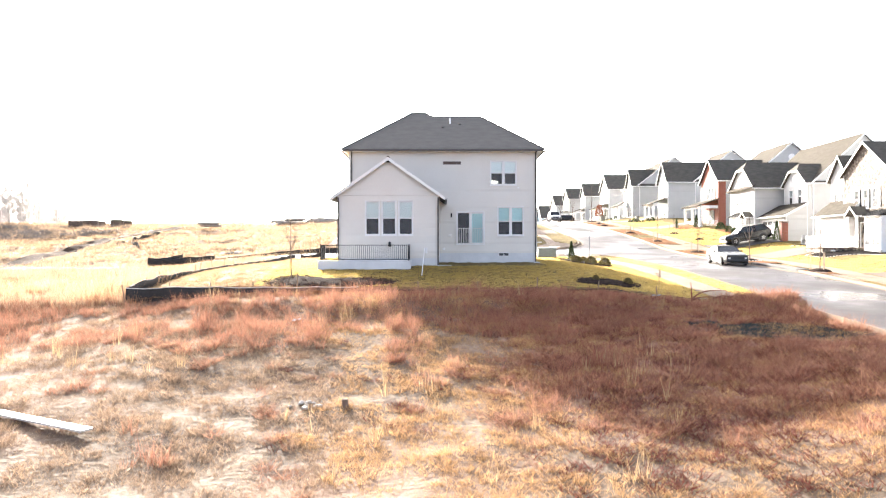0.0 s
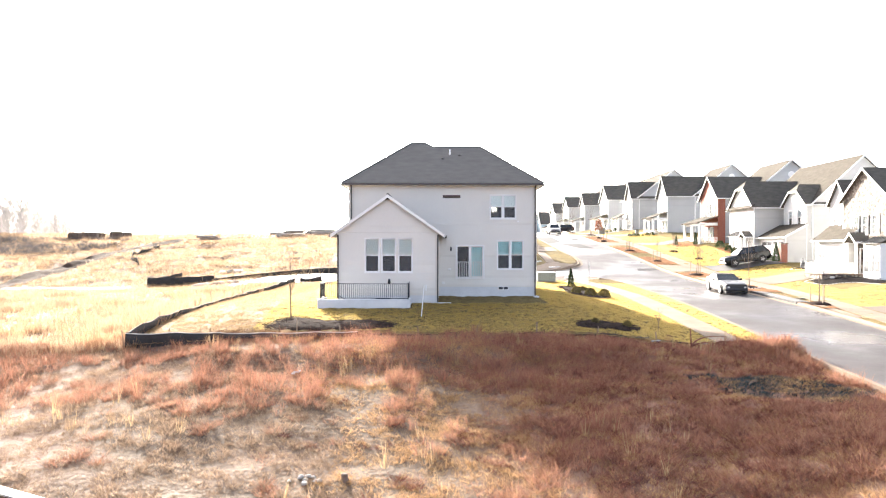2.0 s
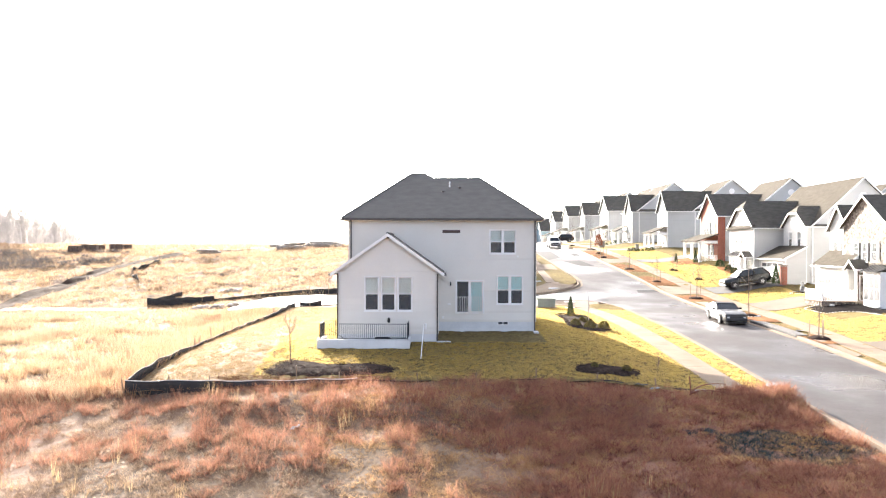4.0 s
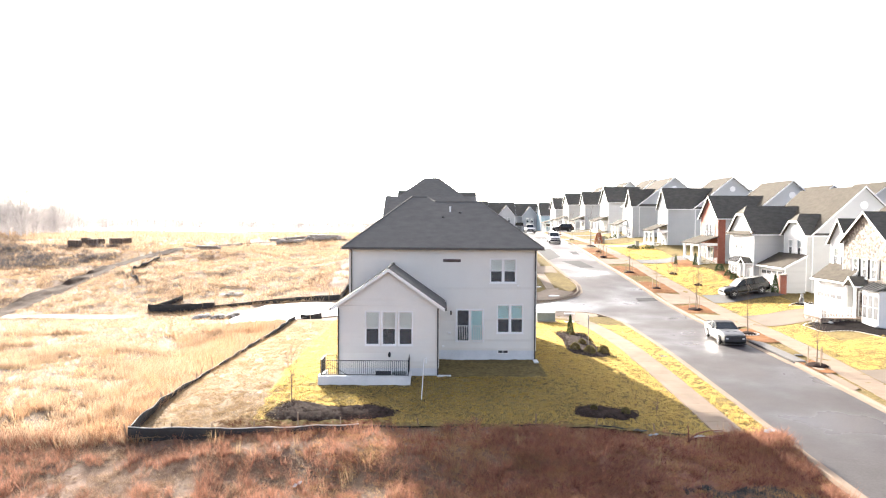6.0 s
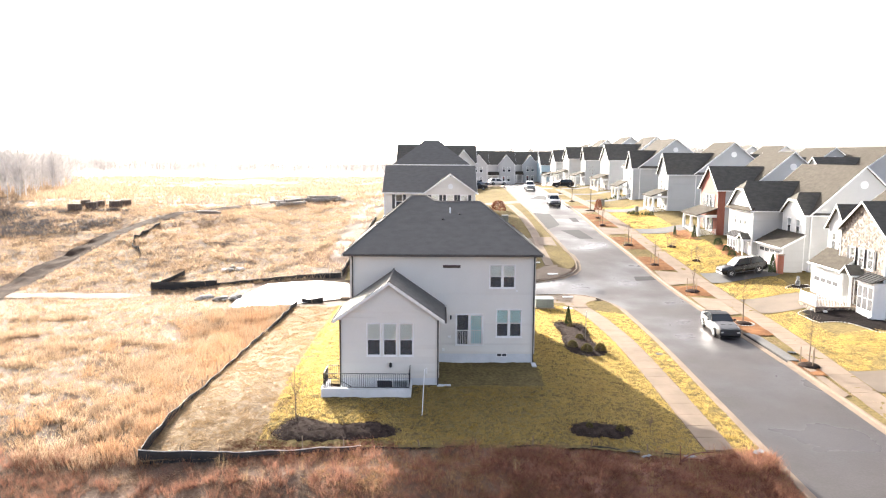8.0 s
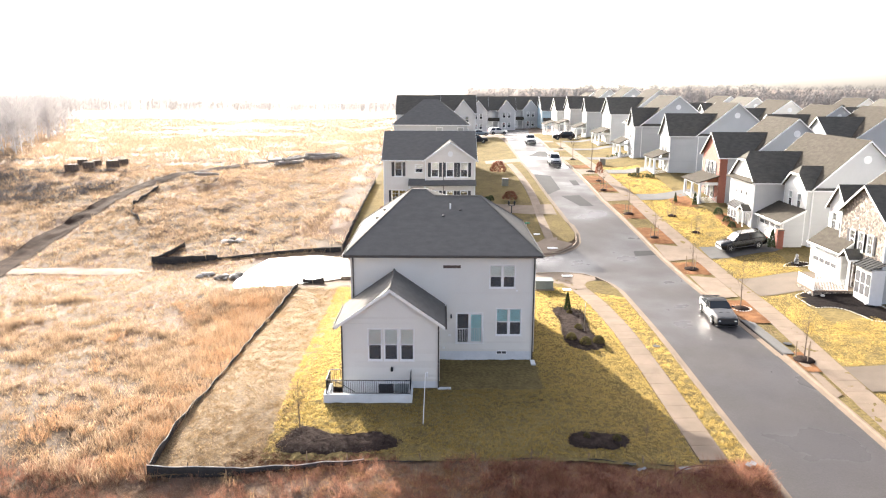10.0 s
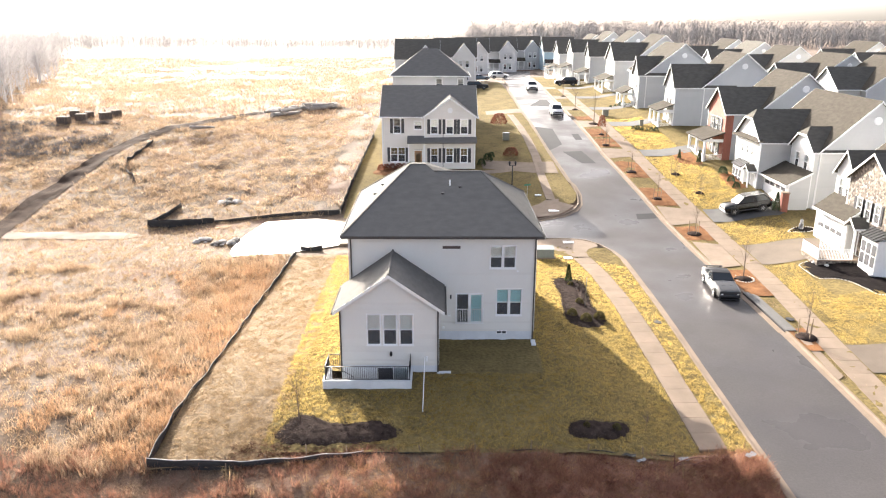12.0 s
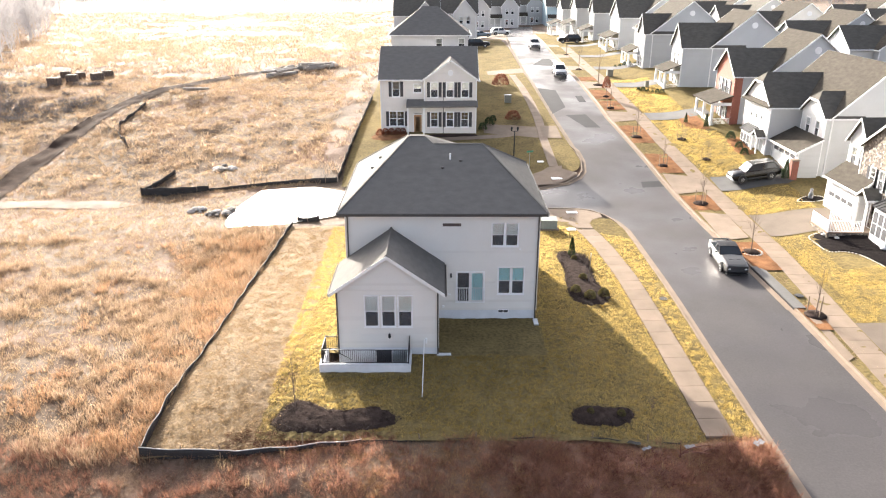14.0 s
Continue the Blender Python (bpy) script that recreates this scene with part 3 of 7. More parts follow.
def lap_siding(s, w, poly, holes=(), course=0.17, lip=0.02, inner=0.16):
    """Lapped boards over an outline, left out at the holes (u0, z0, u1, z1), with a plain inner face."""
    lo, hi = min(z for _, z in poly), max(z for _, z in poly)
    marks = {z for _, z in poly} | {v for q in holes for v in (q[1], q[3])}
    for k, rows in ((0, {lo + course * i for i in range(1, int((hi - lo) / course) + 1)}), (1, set())):
        zs = sorted(z for z in marks | rows if lo <= z <= hi)
        for za, zb in zip(zs, zs[1:]):
            if zb - za < 1e-4:
                continue
            a, b = span(poly, za + 1e-8), span(poly, zb - 1e-8)
            if not a or not b:
                continue
            cuts = sorted((q[0], q[2]) for q in holes if q[1] <= za + 1e-4 and q[3] >= zb - 1e-4)
            pieces, left_a, left_b = [], a[0], b[0]
            for c0, c1 in cuts:
                pieces.append((left_a, left_b, c0, c0))
                left_a = left_b = c1
            pieces.append((left_a, left_b, a[1], b[1]))
            if k == 1:
                edges = sorted({u for q in holes for u in (q[0], q[2])})
                split = []
                for ua, ub, va, vb in pieces:
                    for u in edges:
                        if max(ua, ub) + 1e-3 < u < min(va, vb) - 1e-3:
                            split.append((ua, ub, u, u))
                            ua = ub = u
                    split.append((ua, ub, va, vb))
                pieces = split
            fa, fb = ((za - lo) / course) % 1, ((zb - lo) / course) % 1 or 1.0
            if fa > 0.999:
                fa = 0.0
            da, db = (lip * (1 - fa), lip * (1 - fb)) if k == 0 else (-inner, -inner)
            for ua, ub, va, vb in pieces:
                if va - ua < 1e-3 and vb - ub < 1e-3:
                    continue
                s.poly([w.at(ua, za, da), w.at(va, za, da), w.at(vb, zb, db), w.at(ub, zb, db)])
                if k == 0 and lip:
                    for a0, b0 in ((ua, ub), (va, vb)):
                        s.poly([w.at(a0, za, da), w.at(b0, zb, db), w.at(b0, zb, 0), w.at(a0, za, 0)] if db > 1e-4 else [w.at(a0, za, da), w.at(b0, zb, 0), w.at(a0, za, 0)])
                if k == 1:
                    for a0, b0 in ((ua, ub), (va, vb)):
                        if not (a0 == b0 and any(abs(q[2] - a0) < 1e-4 for q in pieces) and any(abs(q[0] - a0) < 1e-4 for q in pieces)):
                            s.poly([w.at(a0, za, 0), w.at(b0, zb, 0), w.at(b0, zb, -inner), w.at(a0, za, -inner)])
                if k == 0 and fa == 0.0:
                    s.poly([w.at(ua, za, 0), w.at(va, za, 0), w.at(va, za, da), w.at(ua, za, da)])


WINDOW_CACHE = {}


def ring(s, w, hh, t, y0, y1):
    """Four bars round an opening w wide and hh high, in the plane of x and z."""
    s.box(-w / 2 - t, y0, -t, w / 2 + t, y1, 0).box(-w / 2 - t, y0, hh, w / 2 + t, y1, hh + t)
    s.box(-w / 2 - t, y0, 0, -w / 2, y1, hh).box(w / 2, y0, 0, w / 2 + t, y1, hh)


def window(parent, wall, u, z, w, hh, trim=0.08, screen=True, bars=0, blind=0.0, name="window", trim_mat=None, sky_sheet_mat=None):
    """A double-hung window: trim, sashes, two panes, an insect screen below. u is its middle, z its sill."""
    key = (round(w, 2), round(hh, 2), trim, screen, bars, round(blind, 2), trim_mat.name if trim_mat else "", sky_sheet_mat.name if sky_sheet_mat else "")
    if key not in WINDOW_CACHE:
        f = Shape()
        ring(f, w, hh, trim, -0.045, 0.14)
        f.box(-w / 2, 0.0, hh * 0.5 - 0.03, w / 2, 0.05, hh * 0.5 + 0.03)
        f.box(-w / 2 - trim - 0.02, -0.07, -trim - 0.03, w / 2 + trim + 0.02, 0.0, -trim + 0.003)
        for zz in (0, hh * 0.5):
            top = zz + hh * 0.5
            f.box(-w / 2, 0.005, zz, -w / 2 + 0.045, 0.055, top).box(w / 2 - 0.045, 0.005, zz, w / 2, 0.055, top)
        f.box(-w / 2 + 0.045, 0.005, 0, w / 2 - 0.045, 0.055, 0.05).box(-w / 2 + 0.045, 0.005, hh - 0.05, w / 2 - 0.045, 0.055, hh)
        for i in range(bars):
            x = -w / 2 + w * (i + 1) / (bars + 1)
            f.box(x - 0.012, 0.012, 0.05, x + 0.012, 0.03, hh - 0.05)
        if bars:
            for zz in (0.25, 0.75):
                f.box(-w / 2 + 0.045, 0.014, hh * zz - 0.012, w / 2 - 0.045, 0.028, hh * zz + 0.012)
        up = Shape().box(-w / 2 + 0.04, 0.026, hh * 0.5 + 0.02, w / 2 - 0.04, 0.034, hh - 0.045)
        low = Shape().box(-w / 2 + 0.04, 0.036, 0.045, w / 2 - 0.04, 0.044, hh * 0.5 - 0.02)
        scr = Shape().box(-w / 2 + 0.035, 0.006, 0.04, w / 2 - 0.035, 0.009, hh * 0.5 - 0.02)
        # added sheet that paints the reflected sky behind the upper sash
        bl = Shape().box(-w / 2 + 0.05, 0.1, hh * (1 - blind), w / 2 - 0.05, 0.11, hh - 0.01)
        WINDOW_CACHE[key] = (f.mesh("window", trim_mat or M_TRIM), up.mesh("pane", M_GLASS), low.mesh("pane", M_GLASS), scr.mesh("insect_screen", M_SCREEN_MESH) if screen else None, bl.mesh("blind", sky_sheet_mat or M_SKY_SHEET) if blind else None)
    f, up, low, scr, bl = WINDOW_CACHE[key]
    ob = part(name, f, None, parent, m=wall.matrix(u, z))
    part("pane", up, None, ob).visible_shadow = False
    part("pane", low, None, ob).visible_shadow = False
    if scr:
        part("insect_screen", scr, None, ob)
    if bl:
        part("blind", bl, None, ob)
    return ob


def screen_material():
    m = bpy.data.materials.new("opaque charcoal pane mesh")
    m.use_nodes = True
    nt = m.node_tree
    tr = nt.nodes.new("ShaderNodeBsdfTransparent")
    mx = nt.nodes.new("ShaderNodeMixShader")
    mx.inputs[0].default_value = 0.6
    b = nt.nodes["Principled BSDF"]
    b.inputs["Base Color"].default_value, b.inputs["Roughness"].default_value = (0.09, 0.09, 0.095, 1), 0.7
    nt.links.new(tr.outputs[0], mx.inputs[1])
    nt.links.new(b.outputs[0], mx.inputs[2])
    nt.links.new(mx.outputs[0], nt.nodes["Material Output"].inputs["Surface"])
    return m


M_SCREEN_MESH = screen_material()


def shutters(parent, wall, u, z, w, hh, sw=0.38):
    for side in (-1, 1):
        s = Shape().box(-sw / 2, -0.05, 0, sw / 2, -0.015, hh)
        n = int(hh / 0.12)
        for i in range(n):
            s.box(-sw / 2 + 0.05, -0.062, 0.05 + i * 0.12, sw / 2 - 0.05, -0.05, 0.12 + i * 0.12)
        part("shutter", s, M_SHUTTER, parent, m=wall.matrix(u + side * (w / 2 + 0.1 + sw / 2), z))


def hole(u, z, w, hh, trim=0.08):
    return (u - w / 2 - trim * 0.5, z - trim * 0.5, u + w / 2 + trim * 0.5, z + hh + trim * 0.5)


def gutter(s, p0, p1, out, z, r=0.06):
    """A box gutter along an eave."""
    a, b = Vector(p0), Vector(p1)
    n = Vector(out)
    s.prism([a + n * o + Vector((0, 0, z + dz)) for o, dz in ((0, 0.03), (0, -0.1), (0.12, -0.1), (0.12, 0.02), (0.105, 0.02), (0.105, -0.085), (0.015, -0.085), (0.015, 0.03))], b - a)


def block_walls(u0, u1, v0, v1):
    return {"front": Wall((u0, v0, 0), (1, 0, 0), (0, -1, 0)), "right": Wall((u1, v0, 0), (0, 1, 0), (1, 0, 0)), "back": Wall((u1, v1, 0), (-1, 0, 0), (0, 1, 0)), "left": Wall((u0, v1, 0), (0, -1, 0), (-1, 0, 0))}


def block(parent, u0, u1, v0, v1, z0, ze, rise, axis, siding, roofing, holes=None, over=0.35, sides=("front", "right", "back", "left"), roof_to=None, course=0.17, mats=None, over_gable=0.3, clip=0.0):
    """A storey block with lapped walls and a gabled roof; axis is the way the ridge runs; clip is the height cut off its front peak."""
    walls = block_walls(u0, u1, v0, v1)
    holes, mats = holes or {}, mats or {}
    for k in sides:
        L = (u1 - u0) if k in ("front", "back") else (v1 - v0)
        poly = [(0, z0), (L, z0), (L, ze), (0, ze)]
        if (axis == "v") == (k in ("front", "back")) and rise:
            if clip:
                poly[3:3] = [(L / 2 + L / 2 * clip / rise, ze + rise - clip), (L / 2 - L / 2 * clip / rise, ze + rise - clip)]
            else:
                poly.insert(3, (L / 2, ze + rise))
        s = Shape()
        lap_siding(s, walls[k], poly, holes.get(k, ()), course, 0.0 if mats.get(k) else 0.02)
        part("wall", s, mats.get(k, siding), parent)
    if rise:
        gable_roof(parent, u0, u1, v0, v1 if roof_to is None else roof_to, ze, rise, axis, roofing, over, over_gable, back=roof_to is None, clip=clip)
    for u in (u0, u1):
        if "front" in sides:
            part("corner_board", Shape().box(u - 0.06, v0 - 0.03, z0, u + 0.06, v0 + 0.09, ze), M_TRIM, parent)
    return walls


def gable_roof(parent, u0, u1, v0, v1, ze, rise, axis, roofing, over=0.35, over_gable=0.3, back=True, rake=None, metal=None, clip=0.0):
    half = ((u1 - u0) if axis == "v" else (v1 - v0)) / 2
    k = rise / half
    lift = 0.16
    zl, zr = ze - k * over + lift, ze + rise + lift
    if axis == "v":
        um, a, b = (u0 + u1) / 2, v0 - over_gable, v1 + (over_gable if back else 0)
        sides = [[(u0 - over, a, zl), (um, a, zr), (um, b, zr), (u0 - over, b, zl)], [(um, a, zr), (u1 + over, a, zl), (u1 + over, b, zl), (um, b, zr)]]
        ends = [a, b] if back else [a]
        rakes = [[(u0 - over, e, zl), (um, e, zr), (u1 + over, e, zl)] for e in ends]
        if clip:
            uc, zc, set_back = clip / k, zr - clip, clip * 0.9
            sides = [[(u0 - over, a, zl), (um - uc, a, zc), (um, a + set_back, zr), (um, b, zr), (u0 - over, b, zl)], [(um + uc, a, zc), (u1 + over, a, zl), (u1 + over, b, zl), (um, b, zr), (um, a + set_back, zr)], [(um - uc, a, zc), (um + uc, a, zc), (um, a + set_back, zr)]]
            rakes[0] = [(u0 - over, a, zl), (um - uc, a, zc), (um + uc, a, zc), (u1 + over, a, zl)]
    else:
        vm, a, b = (v0 + v1) / 2, u0 - over_gable, u1 + over_gable
        sides = [[(a, v0 - over, zl), (b, v0 - over, zl), (b, vm, zr), (a, vm, zr)], [(a, vm, zr), (b, vm, zr), (b, v1 + over, zl), (a, v1 + over, zl)]]
        rakes = [[(e, v0 - over, zl), (e, vm, zr), (e, v1 + over, zl)] for e in (a, b)]
    s = Shape()
    for q in sides:
        s.slab(q, 0.14)
    roof = part("roof", s, roofing, parent)
    for r in rakes:
        t = Shape()
        for p, q in zip(r, r[1:]):
            quad = [(*p[:2], p[2] - 0.005), (*q[:2], q[2] - 0.005), (*q[:2], q[2] - 0.21), (*p[:2], p[2] - 0.21)]
            out = Vector((0, -1 if p[1] < (v0 + v1) / 2 else 1, 0)) if axis == "v" else Vector((-1 if p[0] < (u0 + u1) / 2 else 1, 0, 0))
            t.prism([Vector(c) + out * 0.004 for c in quad], out * 0.03)
        part("bargeboard", t, rake or M_TRIM, parent)
    g, g2 = Shape(), Shape()
    if axis == "u":
        gutter(g, (a, v0 - over, zl - 0.06), (b, v0 - over, zl - 0.06), (0, -1, 0), 0)
        gutter(g2, (a, v1 + over, zl - 0.06), (b, v1 + over, zl - 0.06), (0, 1, 0), 0)
    else:
        gutter(g, (u0 - over, a, zl - 0.06), (u0 - over, b, zl - 0.06), (-1, 0, 0), 0)
        gutter(g2, (u1 + over, a, zl - 0.06), (u1 + over, b, zl - 0.06), (1, 0, 0), 0)
    part("gutter", g, metal or M_TRIM, parent)
    part("gutter", g2, metal or M_TRIM, parent)
    return roof


def skirt(parent, u0, u1, v0, v1, z1, z0=-0.8, mat=None):
    s = Shape()
    t = 0.2
    s.box(u0 + .02, v0 + .02, z0, u1 - .02, v0 + t, z1).box(u0 + .02, v1 - t, z0, u1 - .02, v1 - .02, z1).box(u0 + .02, v0 + t, z0, u0 + t, v1 - t, z1).box(u1 - t, v0 + t, z0, u1 - .02, v1 - t, z1)
    return part("foundation", s, mat or M_FOUND, parent)


# Decks added inside the shell to keep the rooms behind the windows dark.
def floors(parent, u0, u1, v0, v1, zs):
    s = Shape()
    for z in zs:
        s.box(u0 + .2, v0 + .2, z, u1 - .2, v1 - .2, z + 0.2)
    return part("floor_deck", s, M_DARK_IN, parent)


def railing(parent, p0, p1, z0, z1, gap=0.11, r=0.009, mat=None, name="railing", post=0.02):
    """A straight railing with two rails and upright bars."""
    s = Shape()
    a, b = Vector((*p0, 0)), Vector((*p1, 0))
    L = (b - a).length
    d = (b - a) / L
    n = Vector((-d.y, d.x, 0)) * post
    for z in (z0 + 0.08, z1):
        q = [a + n + Vector((0, 0, z)), a - n + Vector((0, 0, z)), a - n + Vector((0, 0, z - 0.035)), a + n + Vector((0, 0, z - 0.035))]
        s.prism(q, b - a)
    for c in (a, b):
        s.box(c.x - post, c.y - post, z0, c.x + post, c.y + post, z1 + 0.04)
    ob = part(name, s, mat or M_IRON, parent)
    bar = Shape().box(-r, -r, z0 + .06, r, r, z1 - 0.02).mesh("baluster", mat or M_IRON)
    k = max(2, int(L / gap))
    for i in range(1, k):
        part("baluster", bar, None, ob, m=Matrix.Translation(a + d * (L * i / k)))
    return ob


# the house in the foreground, seen from its rear garden
def main_house():
    H = thing("house", pose(0, 49, 0), "two-storey greige vinyl-sided house with charcoal hipped roof", "house")
    X, D, ZE = 6.12, 12.2, 7.55
    walls = block_walls(-X, X, 0, D)
    rear = walls["front"]
    U = lambda x: x + X
    W1, W2 = (U(3.525), 5.36, 0.78, 1.52), (U(4.405), 5.36, 0.78, 1.52)
    W3, W4 = (U(4.005), 2.03, 0.78, 1.84), (U(4.885), 2.03, 0.78, 1.84)
    door = (U(1.80), 1.45, 1.72, 2.08)
    holes = [(W1[0] - .42, W1[1] - .03, W2[0] + .42, W1[1] + 1.55), (W3[0] - .42, W3[1] - .03, W4[0] + .42, W3[1] + 1.87), hole(*door), (U(0.0), 6.68, U(1.17), 6.88)]
    s = Shape()
    lap_siding(s, rear, [(0, 0.85), (2 * X, 0.85), (2 * X, ZE), (0, ZE)], holes, 0.15)
    part("wall", s, M_SIDING, H)
    for k, L in (("right", D), ("back", 2 * X), ("left", D)):
        s = Shape()
        hs = [hole(3, 5.3, .8, 1.5), hole(8, 5.3, .8, 1.5), hole(6, 2.0, .8, 1.7)] if k != "back" else [hole(2, 5.3, .8, 1.5), hole(6, 5.3, .8, 1.5), hole(10, 5.3, .8, 1.5)]
        lap_siding(s, walls[k], [(0, 0.85), (L, 0.85), (L, ZE), (0, ZE)], hs, 0.15)
        part("wall", s, M_SIDING, H)
        for q in hs:
            window(H, walls[k], (q[0] + q[2]) / 2, q[1] + .04, q[2] - q[0] - .08, q[3] - q[1] - .08)
    skirt(H, -X, X, 0, D, 0.85)
    floors(H, -X, X, 0, D, (0.9, 4.35, 7.3))
    for x in (-X, X):
        part("corner_board", Shape().box(x - 0.06, -0.03, 0.85, x + 0.06, 0.1, ZE), M_SIDING, H)
    for w in (W1, W2):
        window(H, rear, *w, blind=0.5, trim=.05)
    for w in (W3, W4):
        window(H, rear, *w, blind=0.5, trim=.05, sky_sheet_mat=M_SKY_SHEET_TEAL)
    # sliding door with a guard rail
    f = Shape()
    ring(f, 1.72, 2.08, 0.07, -0.04, 0.14)
    f.box(-0.04, 0.0, 0, 0.04, 0.06, 2.08)
    for a, b in ((-0.86, -0.04), (0.04, 0.86)):
        f.box(a, 0.01, 0, a + 0.06, 0.06, 2.08).box(b - 0.06, 0.01, 0, b, 0.06, 2.08).box(a + .06, 0.01, 0, b - .06, 0.06, 0.09).box(a + .06, 0.01, 2.0, b - .06, 0.06, 2.08)
    dr = part("sliding_door", f, M_TRIM, H, "white sliding glass door with guard rail", rear.matrix(door[0], door[1]))
    part("pane", Shape().box(-0.80, 0.03, 0.09, -0.10, 0.04, 2.0), M_GLASS, dr).visible_shadow = False
    part("insect_screen", Shape().box(-0.82, 0.006, 0.05, -0.08, 0.009, 2.04), M_SCREEN_MESH, dr)
    part("pane", Shape().box(0.10, 0.03, 0.09, 0.80, 0.04, 2.0), M_GLASS, dr).visible_shadow = False
    part("blind", Shape().box(0.08, 0.09, 0.05, 0.82, 0.1, 2.04), M_SKY_SHEET_TEAL, dr)
    railing(H, (door[0] - X - 0.93, -0.12), (door[0] - X + 0.93, -0.12), 1.42, 2.5, 0.11, 0.011, M_TRIM, "guard_rail", 0.025)
    # gable vent slot, foundation vent, spot lamps and outlet covers
    v = Shape().box(-0.585, -0.01, 0, 0.585, 0.03, 0.2)
    for i in range(4):
        v.box(-0.56, -0.03, 0.015 + i * 0.046, 0.56, -0.01, 0.04 + i * 0.046)
    part("wall_vent", v, material("brown louvre", (0.10, 0.07, 0.06), 0.6), H, "brown louvred wall vent", rear.matrix(U(0.585), 6.68))
    v = Shape()
    ring(v, 0.62, 0.18, 0.04, -0.04, 0.02)
    v.box(-0.02, -0.03, 0, 0.02, 0, 0.18)
    fv = part("basement_window", v, M_TRIM, H, m=rear.matrix(U(4.0), 0.68, 0.0))
    part("pane", Shape().box(-0.31, -0.015, 0, 0.31, -0.005, 0.18), M_DARK_PANE, fv)
    for x, z, w, hh in ((0.55, 3.2, 0.1, 0.28), (4.95, 5.1, 0.12, 0.1), (0.45, 1.95, 0.2, 0.12), (0.05, 1.05, 0.16, 0.14)):
        part("wall_fitting", Shape().box(-w / 2, -0.1, 0, w / 2, 0, hh), M_IRON if hh > 0.2 else M_TRIM, H, m=rear.matrix(U(x), z), bevel=0.02)
    # main roof: hips with a short ridge, one corner carried higher over the front wing
    e, ez, ry, rz = X + 0.45, 7.66, 5.35, 10.77
    A, B2, C, Dd = (-e, -.45, ez), (e, -.45, ez), (e, D + .45, ez), (-e, D + .45, ez)
    r1, r2, r3 = (2.7, ry, rz), (-0.6, ry, rz), (-1.2, ry + 0.65, rz + 0.36)
    r4, r5, r6 = (-2.3, ry + 0.65, rz + 0.36), (-2.3, 6.7, rz + 0.36), (-1.2, 6.7, rz + 0.36)
    rf = Shape()
    for q in ([A, B2, r1, r2, r3, r4], [B2, C, r1], [A, r4, r5, Dd], [r1, C, r2], [Dd, r5, r6], [Dd, r6, C], [C, r6, r3, r2], [r4, r3, r6, r5]):
        rf.slab(q, 0.1)
    part("roof", rf, M_SHINGLE, H, "charcoal asphalt shingle hipped roof")
    cap = Shape()
    for p, q in ((A, r4), (B2, r1), (r1, r2), (C, r1), (r4, r3), (Dd, r5)):
        cap.tube(Vector(p) + Vector((0, 0, -0.01)), Vector(q) + Vector((0, 0, -0.01)), 0.07, 0.07, 6)
    part("ridge_cap", cap, M_SHINGLE, H)
    fl = Shape()
    for p, q, o in ((A, B2, (0, -1, 0)), (B2, C, (1, 0, 0)), (C, Dd, (0, 1, 0)), (Dd, A, (-1, 0, 0))):
        gutter(fl, (*p[:2], ez - 0.06), (*q[:2], ez - 0.06), o, 0)
    part("gutter", fl, M_BRONZE, H, "dark bronze box gutter")
    so = Shape().box(-e + .02, -.43, ez - 0.17, e - .02, D + .43, ez - 0.13)
    part("soffit", so, M_TRIM, H)
    vp = Shape().tube((0.5, 4.0, 9.7), (0.5, 4.0, 10.42), 0.055, 0.055, 10)
    vp.lathe([(0.13, 0), (0.1, 0.06), (0.065, 0.1)], 12, (0.5, 4.0, 9.93))
    part("vent_pipe", vp, M_TRIM, H, "white vent pipe", smooth=False)
    for x, y in ((0.0, 3.25), (1.2, 3.85), (-4.8, 5.2), (-4.35, 6.6)):
        z = ez + (y + .45) * (rz - ez) / (ry + .45) if x > -3 else ez + (x + e) * 3.54 / 4.2
        part("roof_vent", Shape().lathe([(0.12, -0.06), (0.12, 0.04), (0.08, 0.07)], 12, (x, y, z)), M_BRONZE, H)
    # downspouts
    for x in (-X + 0.12, X - 0.04):
        d = Shape().box(x - 0.04, -0.12, 0.25, x + 0.04, -0.05, ZE - 0.1).box(x - 0.04, -0.45, ZE - 0.1, x + 0.04, -0.05, ZE - 0.02).box(x - 0.045, -0.75, 0.1, x + 0.045, -0.05, 0.19)
        part("downspout", d, M_BRONZE, H)
    # one-storey rear room with its own gable
    a0, a1, b0, zc, ap = -6.28, -0.24, -4.65, 4.30, 6.42
    aw = block_walls(a0, a1, b0, 0)
    tw = [(-4.20, 1.97, 0.80, 1.98), (-3.21, 1.97, 0.80, 1.98), (-2.22, 1.97, 0.80, 1.98)]
    tw = [(x - a0, z, w, hh) for x, z, w, hh in tw]
    s = Shape()
    lap_siding(s, aw["front"], [(0, .57), (a1 - a0, .57), (a1 - a0, zc), ((a1 - a0) / 2, ap), (0, zc)], [hole(*w, .05) for w in tw], 0.15)
    part("wall", s, M_SIDING, H)
    for k in ("right", "left"):
        s = Shape()
        lap_siding(s, aw[k], [(0, .57), (-b0, .57), (-b0, zc), (0, zc)], [], 0.15)
        part("wall", s, M_SIDING, H)
    skirt(H, a0, a1, b0, 0, 0.57)
    for w in tw:
        window(H, aw["front"], *w, blind=0.5, trim=.05)
    gable_roof(H, a0, a1, b0, 0.05, zc, ap - zc, "v", M_SHINGLE, 0.36, 0.28, back=False, rake=M_RAKE, metal=M_BRONZE)
    part("ridge_cap", Shape().tube((-3.26, b0 - .28, ap + 0.15), (-3.26, 0, ap + 0.15), 0.08, 0.08, 6), M_SHINGLE, H)
